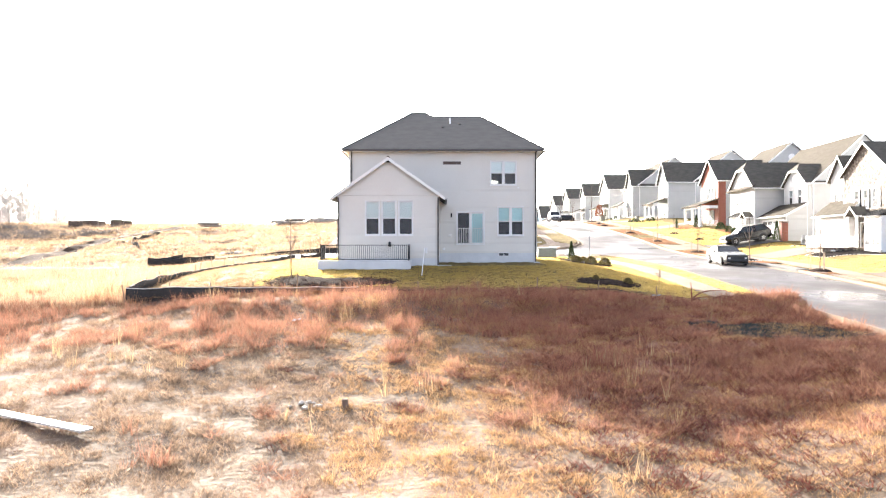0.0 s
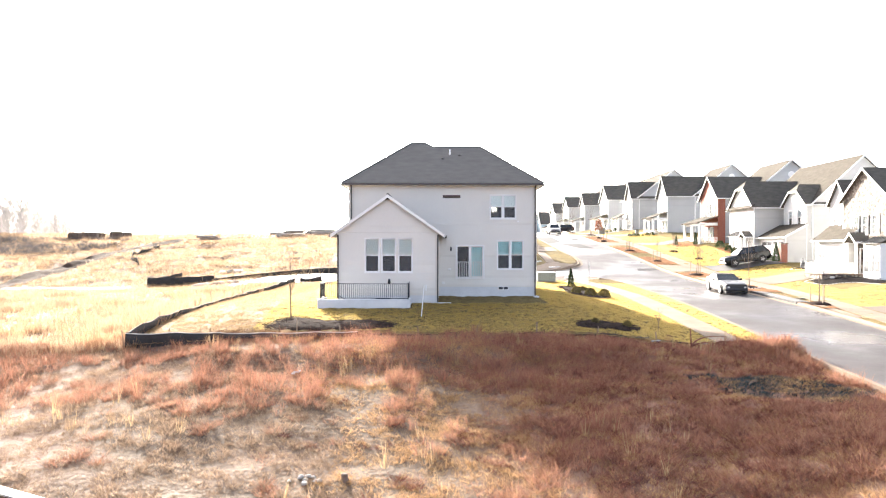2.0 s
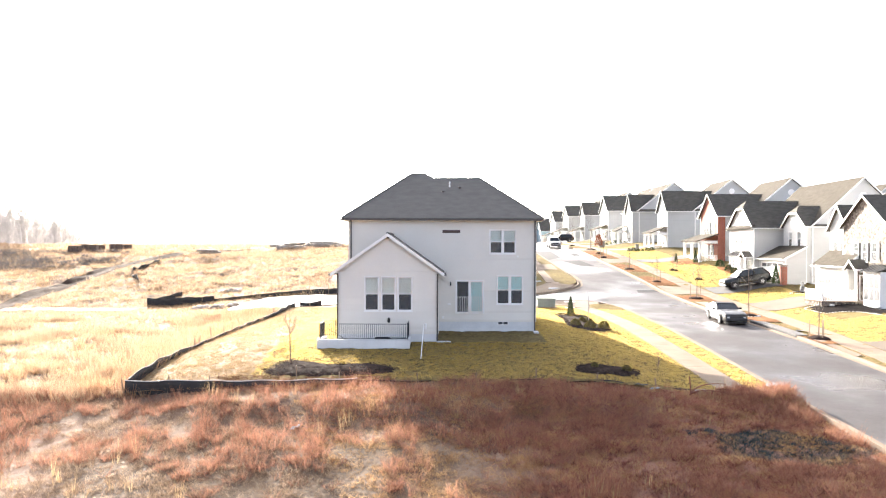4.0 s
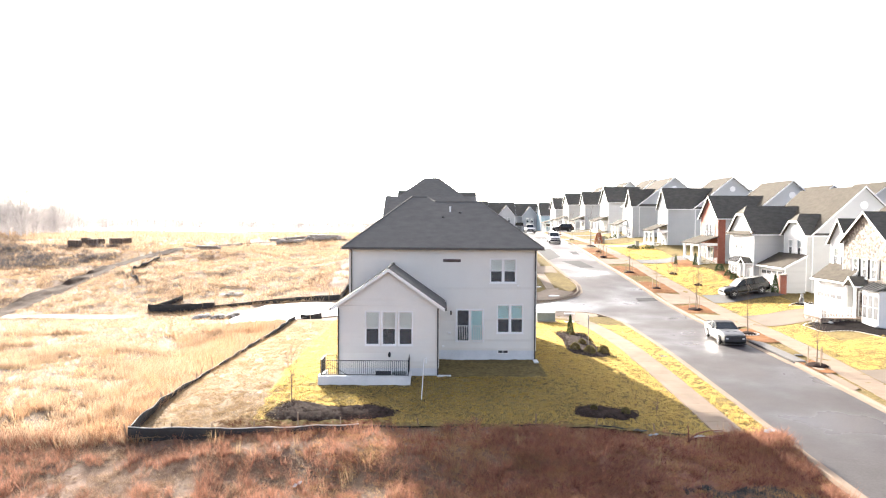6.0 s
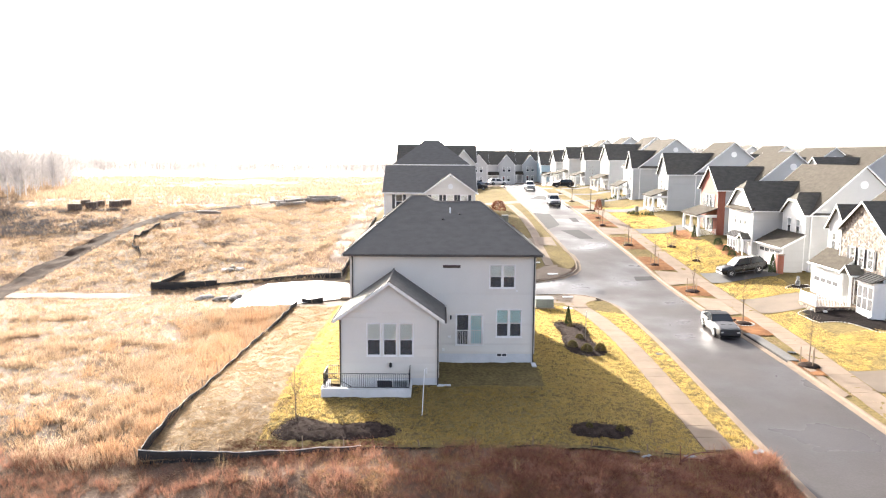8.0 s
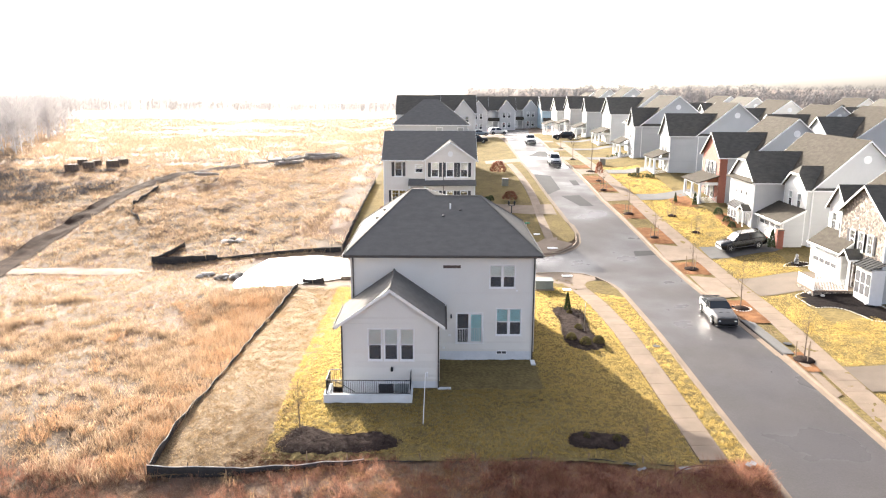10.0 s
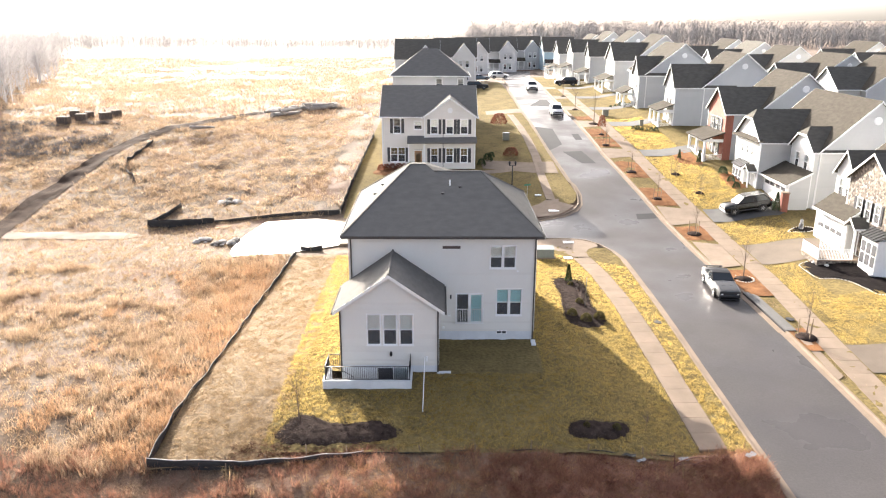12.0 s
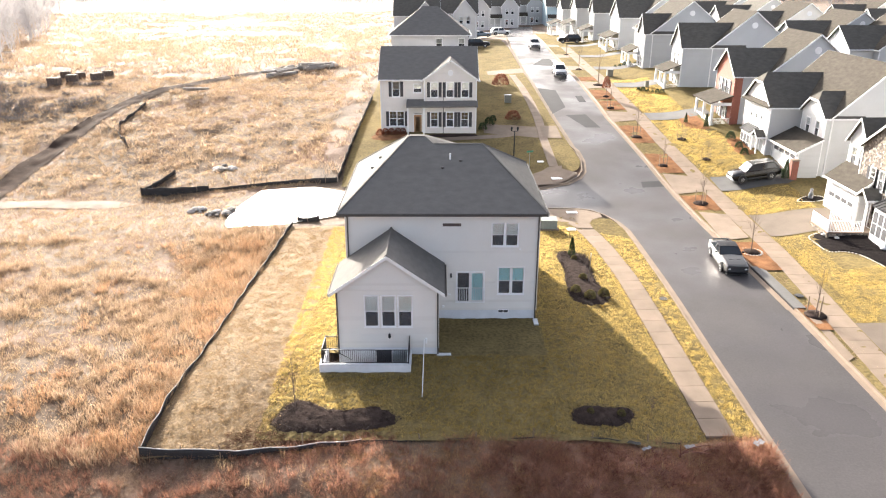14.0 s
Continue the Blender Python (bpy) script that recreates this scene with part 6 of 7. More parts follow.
def wheel_meshes(r):
    if r not in WHEEL:
        t = Shape().lathe([(r * .62, -.1), (r * .94, -.11), (r, -.07), (r, .07), (r * .94, .11), (r * .62, .1)], 24)
        rim = Shape().lathe([(r * .6, -.09), (r * .6, .085), (r * .5, .09), (.06, .07)], 20)
        for i in range(5):
            a = i * 6.28319 / 5
            c, s_ = math.cos(a), math.sin(a)
            rim.prism([(c * .05 - s_ * .04, s_ * .05 + c * .04, .08), (c * .05 + s_ * .04, s_ * .05 - c * .04, .08), (c * r * .56 + s_ * .03, s_ * r * .56 - c * .03, .1), (c * r * .56 - s_ * .03, s_ * r * .56 + c * .03, .1)], (0, 0, .02))
        WHEEL[r] = t.mesh("wheel", M_TYRE), rim.mesh("rim", M_RIM)
    return WHEEL[r]


def car(m, stations, cabin, width, wheels, r, body_mat, label, roof_mat=None, hood_mat=None, category="car", front_mat=None, name="car"):
    """stations: x from the nose, half width, underside, top. cabin: base front, roof front, roof rear, base rear, belt height, roof height."""
    ob = thing(name, m, label, category, "vehicles on the street")
    s = Shape()
    k = 14
    for x, w, zb, zt in stations:
        half = [(0, zb), (w * .86, zb), (w * .97, zb + .12), (w, zb + .3 * (zt - zb)), (w * .99, zb + .62 * (zt - zb)), (w * .95, zt - .07), (w * .84, zt - .01), (0, zt + .02)]
        ringp = half + [(-a, z) for a, z in half[-2:0:-1]]
        s.v += [(x, a, z) for a, z in ringp]
    for i in range(len(stations) - 1):
        s.f += [(i * k + j, i * k + (j + 1) % k, (i + 1) * k + (j + 1) % k, (i + 1) * k + j) for j in range(k)]
    s.f += [tuple(range(k - 1, -1, -1)), tuple((len(stations) - 1) * k + j for j in range(k))]
    body = part("body", s, body_mat, ob, smooth=True)
    e = body.modifiers.new("edges", "EDGE_SPLIT")
    e.split_angle = radians(38)
    a, b, c, d, zb, zt = cabin
    wb, wt = width * .455, width * .365
    base = [(a, -wb, zb), (d, -wb, zb), (d, wb, zb), (a, wb, zb)]
    top = [(b, -wt, zt), (c, -wt, zt), (c, wt, zt), (b, wt, zt)]
    cs = Shape()
    for i in range(4):
        cs.poly([base[i], base[(i + 1) % 4], top[(i + 1) % 4], top[i]])
    part("cabin", cs, roof_mat or body_mat, ob)
    rf = Shape()
    ns = 6
    for i in range(ns + 1):
        x = b - .06 + (c - b + .12) * i / ns
        cr = .035 * math.sin(math.pi * i / ns)
        rf.v += [(x, y, zt + .01 + cr * (1 - (y / wt) ** 2 * .6)) for y in (-wt - .02, -wt * .5, 0, wt * .5, wt + .02)]
    rf.f = [(i * 5 + j, i * 5 + j + 1, (i + 1) * 5 + j + 1, (i + 1) * 5 + j) for i in range(ns) for j in range(4)]
    part("roof", rf, roof_mat or body_mat, ob, smooth=True)

    def pane(nm, q, inset=.1):
        P = [Vector(p) for p in q]
        cen = sum(P, Vector()) / 4
        n = (P[1] - P[0]).cross(P[3] - P[0]).normalized()
        if n.dot(cen - Vector(((a + d) / 2, 0, (zb + zt) / 2))) < 0:
            n = -n
        part(nm, Shape().prism([p + (cen - p) * inset + n * .004 for p in P], n * .008), M_CARGLASS, ob)

    pane("windshield", [base[0], base[3], top[3], top[0]])
    pane("rear_window", [base[1], base[2], top[2], top[1]])
    for q in ([base[0], base[1], top[1], top[0]], [base[3], base[2], top[2], top[3]]):
        A, B, C, D2 = (Vector(p) for p in q)
        pane("side_window", [A.lerp(B, .04), A.lerp(B, .52), D2.lerp(C, .5), D2.lerp(C, .02)], .1)
        pane("side_window", [A.lerp(B, .55), A.lerp(B, .95), D2.lerp(C, .95), D2.lerp(C, .53)], .12)
    x0, w0, zb0, zt0 = stations[1]
    L = stations[-1][0]
    if hood_mat:
        hs = Shape()
        pts = [st for st in stations if stations[1][0] <= st[0] <= a + .3]
        for x, w, _, zt_ in pts:
            hs.v += [(x, y * w * .78, zt_ + .028) for y in (-1, -.4, 0, .4, 1)]
        hs.f = [(i * 5 + j, i * 5 + j + 1, (i + 1) * 5 + j + 1, (i + 1) * 5 + j) for i in range(len(pts) - 1) for j in range(4)]
        part("hood", hs, hood_mat, ob, "dark bonnet", smooth=True)
        part("fascia", Shape().box(-.012, -w0 * .91, zb0 + .06, .14, w0 * .91, zt0 - .02), hood_mat, ob, "dark front fascia", bevel=.03)
        for y in (-.3, .3):
            part("hood_scoop", Shape().box(.95, y - .14, stations[2][3] + .03, 1.25, y + .14, stations[2][3] + .075), M_BLACKTRIM, ob, bevel=.02)
    part("grille", Shape().box(-.02, -w0 * .88, zt0 - .34, .08, w0 * .88, zt0 - .14), M_BLACKTRIM, ob, bevel=.015)
    part("front_bumper", Shape().box(-.05, -w0 * .93, zb0 + .05, .3, w0 * .93, zb0 + .28), front_mat or M_BLACKTRIM, ob, bevel=.05)
    part("rear_bumper", Shape().box(L - .25, -w0 * .93, zb0 + .08, L + .05, w0 * .93, zb0 + .33), M_BLACKTRIM, ob, bevel=.05)
    for sg in (-1, 1):
        part("headlight", Shape().box(-.035, sg * w0 * .7 - .1, zt0 - .3, .1, sg * w0 * .7 + .1, zt0 - .18), M_LENS, ob, bevel=.03)
        part("tail_light", Shape().box(L - .08, sg * w0 * .76 - .14, zt0 - .12, L + .025, sg * w0 * .76 + .12, zt0 + .06), M_REDLENS, ob, bevel=.02)
        part("mirror", Shape().box(a + .35, sg * (width * .5 + .07) - .09, zb - .02, a + .52, sg * (width * .5 + .07) + .09, zb + .12), roof_mat or body_mat, ob, bevel=.03)
        part("sill_trim", Shape().box(wheels[0] + r, sg * width * .485 - .02, zb0 - .0, wheels[1] - r, sg * width * .485 + .02, zb0 + .12), M_BLACKTRIM, ob)
        for wx in wheels:
            arch = Shape().lathe([(r * 1.13, 0), (r * 1.13, .02), (r * 1.02, .03)], 24)
            part("wheel_arch", arch, M_BLACKTRIM, ob, m=Matrix.Translation((wx, sg * (width * .5 - .03), r + .02)) @ pose(0, 0, 0, -90 * sg, 0, 0))
            t, rim = wheel_meshes(r)
            wo = part("wheel", t, None, ob, "black tyre on an alloy rim", m=Matrix.Translation((wx, sg * (width * .5 - .07), r)) @ pose(0, 0, 0, -90 * sg, 0, 0))
            part("rim", rim, None, wo)
    return ob


COUPE = ((0.0, .80, .36, .74), (.12, .88, .27, .84), (.6, .93, .22, .93), (1.2, .95, .2, .97), (1.75, .96, .2, 1.0), (3.2, .96, .2, 1.03), (4.0, .97, .22, 1.07), (4.6, .95, .26, 1.1), (4.9, .9, .34, 1.08), (5.02, .84, .42, .98))
SUV = ((0.0, .82, .42, .9), (.12, .9, .34, 1.02), (.7, .95, .28, 1.1), (1.4, .96, .26, 1.14), (3.2, .96, .26, 1.16), (4.3, .95, .28, 1.18), (4.7, .92, .36, 1.16), (4.82, .86, .45, 1.05))
PICKUP = ((0.0, .85, .5, 1.0), (.12, .93, .42, 1.12), (.8, .98, .36, 1.2), (1.7, 1.0, .34, 1.22), (3.6, 1.0, .34, 1.22), (5.2, 1.0, .36, 1.2), (5.6, .98, .42, 1.18), (5.7, .94, .5, 1.1))


def along(x, y, yaw, dz):
    """A pose on the slope: the nose points to yaw degrees from +x."""
    d = Vector((math.cos(radians(yaw)), math.sin(radians(yaw)), 0))
    a, b = h(x - d.x * 2, y - d.y * 2), h(x + d.x * 2, y + d.y * 2)
    return pose(x, y, h(x, y) + dz, 0, 0, yaw + 180) @ pose(0, 0, 0, 0, math.degrees(math.atan2(b - a, 4)), 0) @ pose(-2.5, 0, 0)


M_SILVER = paint("silver car paint", (0.22, 0.213, 0.20), .5, .32)
M_BLACKPAINT = material("black car paint", (0.006, 0.006, 0.007), 0.22, bump=0, spec=0.4)
M_HOOD = paint("graphite bonnet paint", (0.045, 0.044, 0.043), .4, .4)
M_GUNMETAL = material("dark grey car paint", (0.018, 0.018, 0.02), 0.5, bump=0, spec=0.15)
M_WHITEPAINT = paint("white car paint", (0.6, 0.6, 0.6), .0, .3)
M_BLUEPAINT = paint("slate blue car paint", (0.08, 0.12, 0.17), .3, .3)
coupe = car(along(22.75, 59.7, -93, ROAD), COUPE, (1.85, 2.7, 3.6, 4.55, 1.0, 1.41), 1.98, (.95, 3.9), .37, M_SILVER, "silver two-door muscle car with grey bonnet and black roof", M_GUNMETAL, M_HOOD)
part("spoiler", Shape().box(4.7, -.74, 1.15, 4.96, .74, 1.18).box(4.76, -.6, 1.06, 4.88, -.5, 1.15).box(4.76, .5, 1.06, 4.88, .6, 1.15), M_GUNMETAL, coupe, "black rear spoiler", bevel=.01)
part("bumper_splitter", Shape().box(-.08, -.82, .17, .3, .82, .22), M_BLACKTRIM, coupe)
suv = car(along(32.0, 78.3, 180, LAWN + .03), SUV, (1.25, 2.05, 4.2, 4.75, 1.12, 1.74), 1.94, (.95, 3.85), .39, M_BLACKPAINT, "black sport utility vehicle parked on the driveway", category="suv", front_mat=M_LENS)
for y in (-.62, .62):
    part("roof_rail", Shape().box(2.3, y - .02, 1.8, 4.1, y + .02, 1.83).box(2.3, y - .02, 1.74, 2.36, y + .02, 1.8).box(4.04, y - .02, 1.74, 4.1, y + .02, 1.8), M_RIM, suv)
car(along(18.9, 126.5, -92, ROAD), SUV, (1.25, 2.0, 4.2, 4.75, 1.12, 1.74), 1.94, (.95, 3.85), .39, M_WHITEPAINT, "white sport utility vehicle on the street", category="suv")
car(along(18.6, 158.5, -92, ROAD), PICKUP, (1.6, 2.3, 3.5, 3.9, 1.2, 1.85), 2.0, (1.0, 4.6), .42, M_WHITEPAINT, "white pickup truck far up the street", category="pickup")
car(along(27.2, 168, 180, LAWN + .03), SUV, (1.25, 2.0, 4.2, 4.75, 1.12, 1.74), 1.94, (.95, 3.85), .39, M_GUNMETAL, "dark grey vehicle parked on a far driveway", category="suv")
car(along(7.4, 163, 0, LAWN + .03), SUV, (1.25, 2.0, 4.2, 4.75, 1.12, 1.74), 1.94, (.95, 3.85), .39, M_GUNMETAL, "dark grey vehicle parked beside a house", category="suv")
car(along(9.4, 190, 20, LAWN + .03), COUPE, (1.65, 2.45, 3.5, 4.45, 1.0, 1.43), 1.92, (.95, 3.9), .36, M_BLUEPAINT, "slate blue car at the end of the street")
car(along(14.5, 196, 10, LAWN + .03), SUV, (1.25, 2.0, 4.2, 4.75, 1.12, 1.74), 1.94, (.95, 3.85), .39, M_WHITEPAINT, "white vehicle at the end of the street", category="suv")


# street and garden fittings
def transformer():
    ob = thing("utility_box", up(9.3, 66.9), "low green utility transformer box on the verge", "utility box")
    g = material("faded green metal", (0.17, 0.195, 0.18), 0.5, bump=0.03)
    part("pad", Shape().box(-.95, -.65, -.1, .95, .65, .08), M_CONCRETE, ob, bevel=.02)
    part("cabinet", Shape().box(-.8, -.5, .08, .8, .5, .85), g, ob, bevel=.03)
    part("lid", Shape().slab([(-.84, -.54, .86), (.84, -.54, .86), (.84, .54, .95), (-.84, .54, .95)], .06), g, ob)


transformer()


def lamp_post(x, y):
    ob = thing("street_lamp", up(x, y), "black lantern street lamp post", "street lamp")
    part("post", Shape().lathe([(.13, 0), (.13, .35), (.07, .45), (.055, 3.5), (.07, 3.55)], 12), M_IRON, ob)
    part("crossbar", Shape().box(-.38, -.025, 3.5, .38, .025, 3.56), M_IRON, ob)
    for u in (-.33, .33):
        part("lantern", Shape().lathe([(.07, 3.56), (.13, 3.85), (.15, 3.87), (.03, 4.05)], 8, (u, 0, 0)), M_IRON, ob)


lamp_post(8.0, 85.7)


def sign_post(x, y, ht, w, hh, mat, label, yaw=0):
    ob = thing("sign_post", pose(x, y, h(x, y) + LAWN, 0, 0, yaw), label, "sign")
    part("post", Shape().tube((0, 0, -.1), (0, 0, ht), .03, .03, 8), M_RIM, ob)
    part("sign_plate", Shape().box(-w / 2, -.045, ht - hh, w / 2, -.031, ht), mat, ob, bevel=.004)


M_SIGN_GREEN = plain("green sign sheet", (0.05, 0.2, 0.12), .4)
sign_post(9.3, 81.8, 2.6, .75, .18, M_SIGN_GREEN, "green street name blade on a steel post", 20)
sign_post(10.9, 55.4, 2.4, .05, .3, M_TRIM, "thin leaning white marker stake in the bed")
for x, y, w, d in ((12.1, 70.7, 1.0, .55), (11.4, 66.5, .75, .6), (12.0, 79.8, 1.1, .6), (10.9, 84.9, .7, .5)):
    tagged(part("marker_plate", Shape().box(-w / 2, -d / 2, -.05, w / 2, d / 2, .05), M_TRIM, m=up(x, y, WALK), bevel=.01), "small white plate set flush in the ground", "plate", "white plates at the corners")


def leaning_pipe():
    s = Shape()
    s.tube((-1.14, 40.2, h(-1.14, 40.2) + LAWN + .04), (-1.10, 44.25, 1.15), .026, .026, 10)
    tagged(part("drain_pipe", s, M_TRIM), "white plastic pipe leaning against the rear wall", "pipe")


leaning_pipe()


def storm_inlet():
    ob = thing("storm_inlet", Matrix(), "concrete kerb storm inlet with a dark slot", "storm drain")
    top, dark, lip = Shape(), Shape(), Shape()
    ysr = np.linspace(51.8, 58.6, 12)
    for y0, y1 in zip(ysr, ysr[1:]):
        for sh, o0, o1, z0, z1 in ((top, -.02, .8, .21, .09), (dark, -.06, .0, .17, .03), (lip, -.5, -.06, .045, .0)):
            a0, a1 = float(right_kerb(y0)), float(right_kerb(y1))
            ha, hb = h(a0, y0), h(a1, y1)
            q = [(a0 + o0, y0, ha + z0), (a0 + o1, y0, ha + z0), (a1 + o1, y1, hb + z0), (a1 + o0, y1, hb + z0)]
            sh.slab(q, z0 - z1)
    part("cover_slab", top, material("grey inlet concrete", (0.11, 0.105, 0.10), .7, world_space=True), ob)
    # The opening's inner shade is a solid black strip, with no hollow behind.
    part("throat", dark, M_BLACKTRIM, ob)
    part("gutter_apron", lip, M_CONCRETE, ob)
    part("manhole_lid", Shape().lathe([(.32, 0), (.32, .03), (.27, .035)], 20, (26.0 - .2, 53.6, h(25.8, 53.6) + .2)), M_IRON, ob)


storm_inlet()
tagged(part("meter_lid", Shape().lathe([(.3, 0), (.3, .03), (.24, .04)], 20), M_BLACKTRIM, m=up(15.9, 53.2, LAWN)), "round dark utility lid set in the verge", "utility lid")
for x, y, w, hh in ((26.7, 125, .9, 1.0), (9.2, 108.9, .9, 1.0), (30.3, 116, .5, .8)):
    ob = thing("utility_box", up(x, y), "small grey green utility pedestal on the lawn", "utility box", "utility pedestals")
    part("cabinet", Shape().box(-w / 2, -w / 2, 0, w / 2, w / 2, hh), material("grey green metal", (0.2, 0.2, 0.16), .5), ob, bevel=.03)
    part("lid", Shape().box(-w / 2 - .03, -w / 2 - .03, hh, w / 2 + .03, w / 2 + .03, hh + .06), M_IRON, ob, bevel=.02)


def garden_statue(x, y):
    s = Shape().lathe([(.26, 0), (.3, .1), (.32, .4), (.25, .7), (.16, .85), (.19, 1.0), (.2, 1.12), (.12, 1.27), (.02, 1.3)], 18)
    for sg in (-1, 1):
        s.tube((0, sg * .28, .75), (-.12, sg * .36, .35), .08, .06, 8)
    tagged(part("garden_statue", s, material("weathered grey white plaster", (0.45, 0.45, 0.45), .8, (0.06, 0.06, 0.06), 2.2, 20, .2, spread=.3), m=up(x, y, LAWN + .08) @ Matrix.Diagonal((.75, .75, .75, 1)), smooth=True), "grey and white garden statue on black mulch", "statue")


garden_statue(35.0, 72.3)


def brick_pier(x, y):
    ob = thing("brick_pier", up(x, y, .05), "red brick pier at the garage corner", "pier")
    me = Shape().box(-.105, -.05, -.032, .105, .05, .032).mesh("brick", M_BRICK)
    part("core", Shape().box(-.3, -.3, 0, .3, .3, 2.0), M_MORTAR, ob)
    for r in range(26):
        z = .05 + r * .076
        for i in range(3):
            o = -.21 + .22 * i + (.05 if r % 2 else 0)
            part("brick", me, None, ob, m=pose(min(.2, o), -.31, z))
            part("brick", me, None, ob, m=pose(-.31, min(.2, o), z, 0, 0, 90))
    part("cap", Shape().box(-.38, -.38, 2.02, .38, .38, 2.12), M_CONCRETE, ob, bevel=.02)


brick_pier(35.5, 77.6)


# bare vehicle track over the hill
M_SOIL = material("bare tan soil", (0.30, 0.22, 0.165), 1.0, (0.17, 0.12, 0.09), 0.8, 12, 0.6, world_space=True)
M_RUT = material("dark churned soil", (0.075, 0.052, 0.04), 1.0, (0.035, 0.025, 0.02), 0.9, 10, 0.8, world_space=True, spec=0.03)
TRACK = ((70, -46.0), (80, -47.5), (90, -47.8), (101, -47.2), (110, -46.4), (116, -44.2), (124, -38), (132, -31))
for o, w in ((-1.05, .95), (.75, .8)):
    patch("dirt_track", [(y, x + o - w / 2, x + o + w / 2) for y, x in TRACK], .10, M_RUT, "dark rutted wheel track across the hillside", "track", .5, .25, base=ground_height)
patch("dirt_track", [(y, x - .58, x + .35) for y, x in TRACK], .09, M_RUT, "trodden soil between the wheel ruts", "track", .5, .25, base=ground_height)
patch("dirt_track", [(76.6, -46, -33), (77.6, -47, -31), (78.8, -46, -34)], .06, M_SOIL, "bare tan washed soil below the slope", "track", .3, .6, base=ground_height)


# debris on the field
def rock_heap(x, y, n, spread_, size, seed, label, mat=None):
    rnd = random.Random(seed)
    z = lambda a, b: float(ground_height(a, b))
    for i in range(n):
        a, r = rnd.uniform(0, 6.28), spread_ * math.sqrt(rnd.random())
        px, py = x + r * math.cos(a) * 1.6, y + r * math.sin(a)
        sz = size * rnd.uniform(.5, 1.3)
        tagged(part("rock", pebble(sz, seed * 50 + i, 8, .7), mat if mat and i % 3 else M_ROCK, m=pose(px, py, z(px, py) + sz * .2, 0, 0, rnd.uniform(0, 360)), smooth=False), label, "rock", "rocks on the field")


M_ROCK_DARK = material("dark grey brown rock", (0.17, 0.15, 0.13), 0.9, (0.09, 0.08, 0.07), 3, 20, 0.6)
rock_heap(-24.5, 87.0, 16, 1.0, .42, 61, "dark grey rock in a heap on the slope", M_ROCK_DARK)
rock_heap(-21.2, 72.6, 14, .9, .4, 62, "grey rock in a heap by the pad", M_ROCK_DARK)
rock_heap(-24.2, 74.2, 6, .6, .35, 63, "pale rock in the dead grass")
rock_heap(-4.2, 22.3, 12, .32, .09, 64, "small grey stone on bare soil")


M_LOG = material("sun bleached log", (0.36, 0.33, 0.30), 0.85, (0.17, 0.15, 0.135), 2.5, 18, 0.5)


def timber_pile(x, y, n, L, yaw, seed, label):
    rnd = random.Random(seed)
    ob = thing("timber_pile", pose(x, y, float(ground_height(x, y)), 0, 0, yaw), label, "log pile")
    for i in range(n):
        r = rnd.uniform(.18, .34)
        p = Vector((rnd.uniform(-.8, .8), rnd.uniform(-2.0, 2.0), .25 + rnd.uniform(0, .9)))
        d = Vector((1, rnd.uniform(-.25, .25), rnd.uniform(-.06, .06))) * L * rnd.uniform(.35, .6)
        part("log", Shape().tube(p - d, p + d, r, r * .8, 9), M_LOG, ob)


timber_pile(-26.6, 129.8, 10, 4.6, 38, 71, "pile of grey felled logs on the hillside")
timber_pile(-21.8, 134.6, 8, 4.2, 30, 72, "pile of bleached felled logs near the track")
timber_pile(-36.5, 117.2, 2, 3.4, 25, 73, "fallen grey trunk in the dead grass")
rock_heap(-27.0, 132.5, 22, 2.6, .7, 66, "grey and pale rubble heaped behind the logs", M_ROCK_DARK)
rock_heap(-22.0, 137.0, 16, 2.2, .7, 67, "grey and pale rubble heaped on the hill", M_ROCK_DARK)
for i, (x, y, w) in enumerate(((-60.4, 122.4, 1.5), (-58.6, 124.6, 1.4), (-61.2, 128, 1.3), (-58.6, 127.6, 1.2), (-55.1, 125.7, 1.5), (-54.7, 129.0, 1.2))):
    z = float(ground_height(x, y))
    ob = thing("straw_bale", pose(x, y, z, 0, 0, 10 * i), "large dark weathered straw bale on the hill", "bale", "bales on the hill")
    part("bale_body", Shape().box(-w * .6, -w * .45, 0, w * .6, w * .45, w * .8), material("weathered straw bale", (0.16, 0.12, 0.09), .95, (0.08, .06, .05), 4, 30, .8), ob, bevel=.12)
    for u in (-.3, .3):
        part("twine", Shape().box(u * w - .015, -w * .46, .0, u * w + .015, w * .46, w * .81), M_STAKE, ob)


def plank(x, y, x2, y2):
    s = Shape()
    za, zb = float(ground_height(x, y)) + .16, float(ground_height(x2, y2)) + .16
    a, b = Vector((x, y, za)), Vector((x2, y2, zb))
    d = (b - a).normalized()
    n = d.cross(Vector((0, 0, 1))).normalized() * .2
    s.prism([a - n, a + n, a + n + Vector((0, 0, .06)), a - n + Vector((0, 0, .06))], b - a)
    tagged(part("plank", s, material("pale weathered board", (0.62, 0.60, 0.57), .5, (0.5, .48, .45), 2, 20, .1), bevel=.01), "long pale board lying in the dead grass", "board")


plank(-15.0, 22.5, -9.45, 19.75)


M_CANE = material("reddish dead cane", (0.20, 0.075, 0.05), 0.8, (0.11, 0.045, 0.03), 6, 40, 0.3)


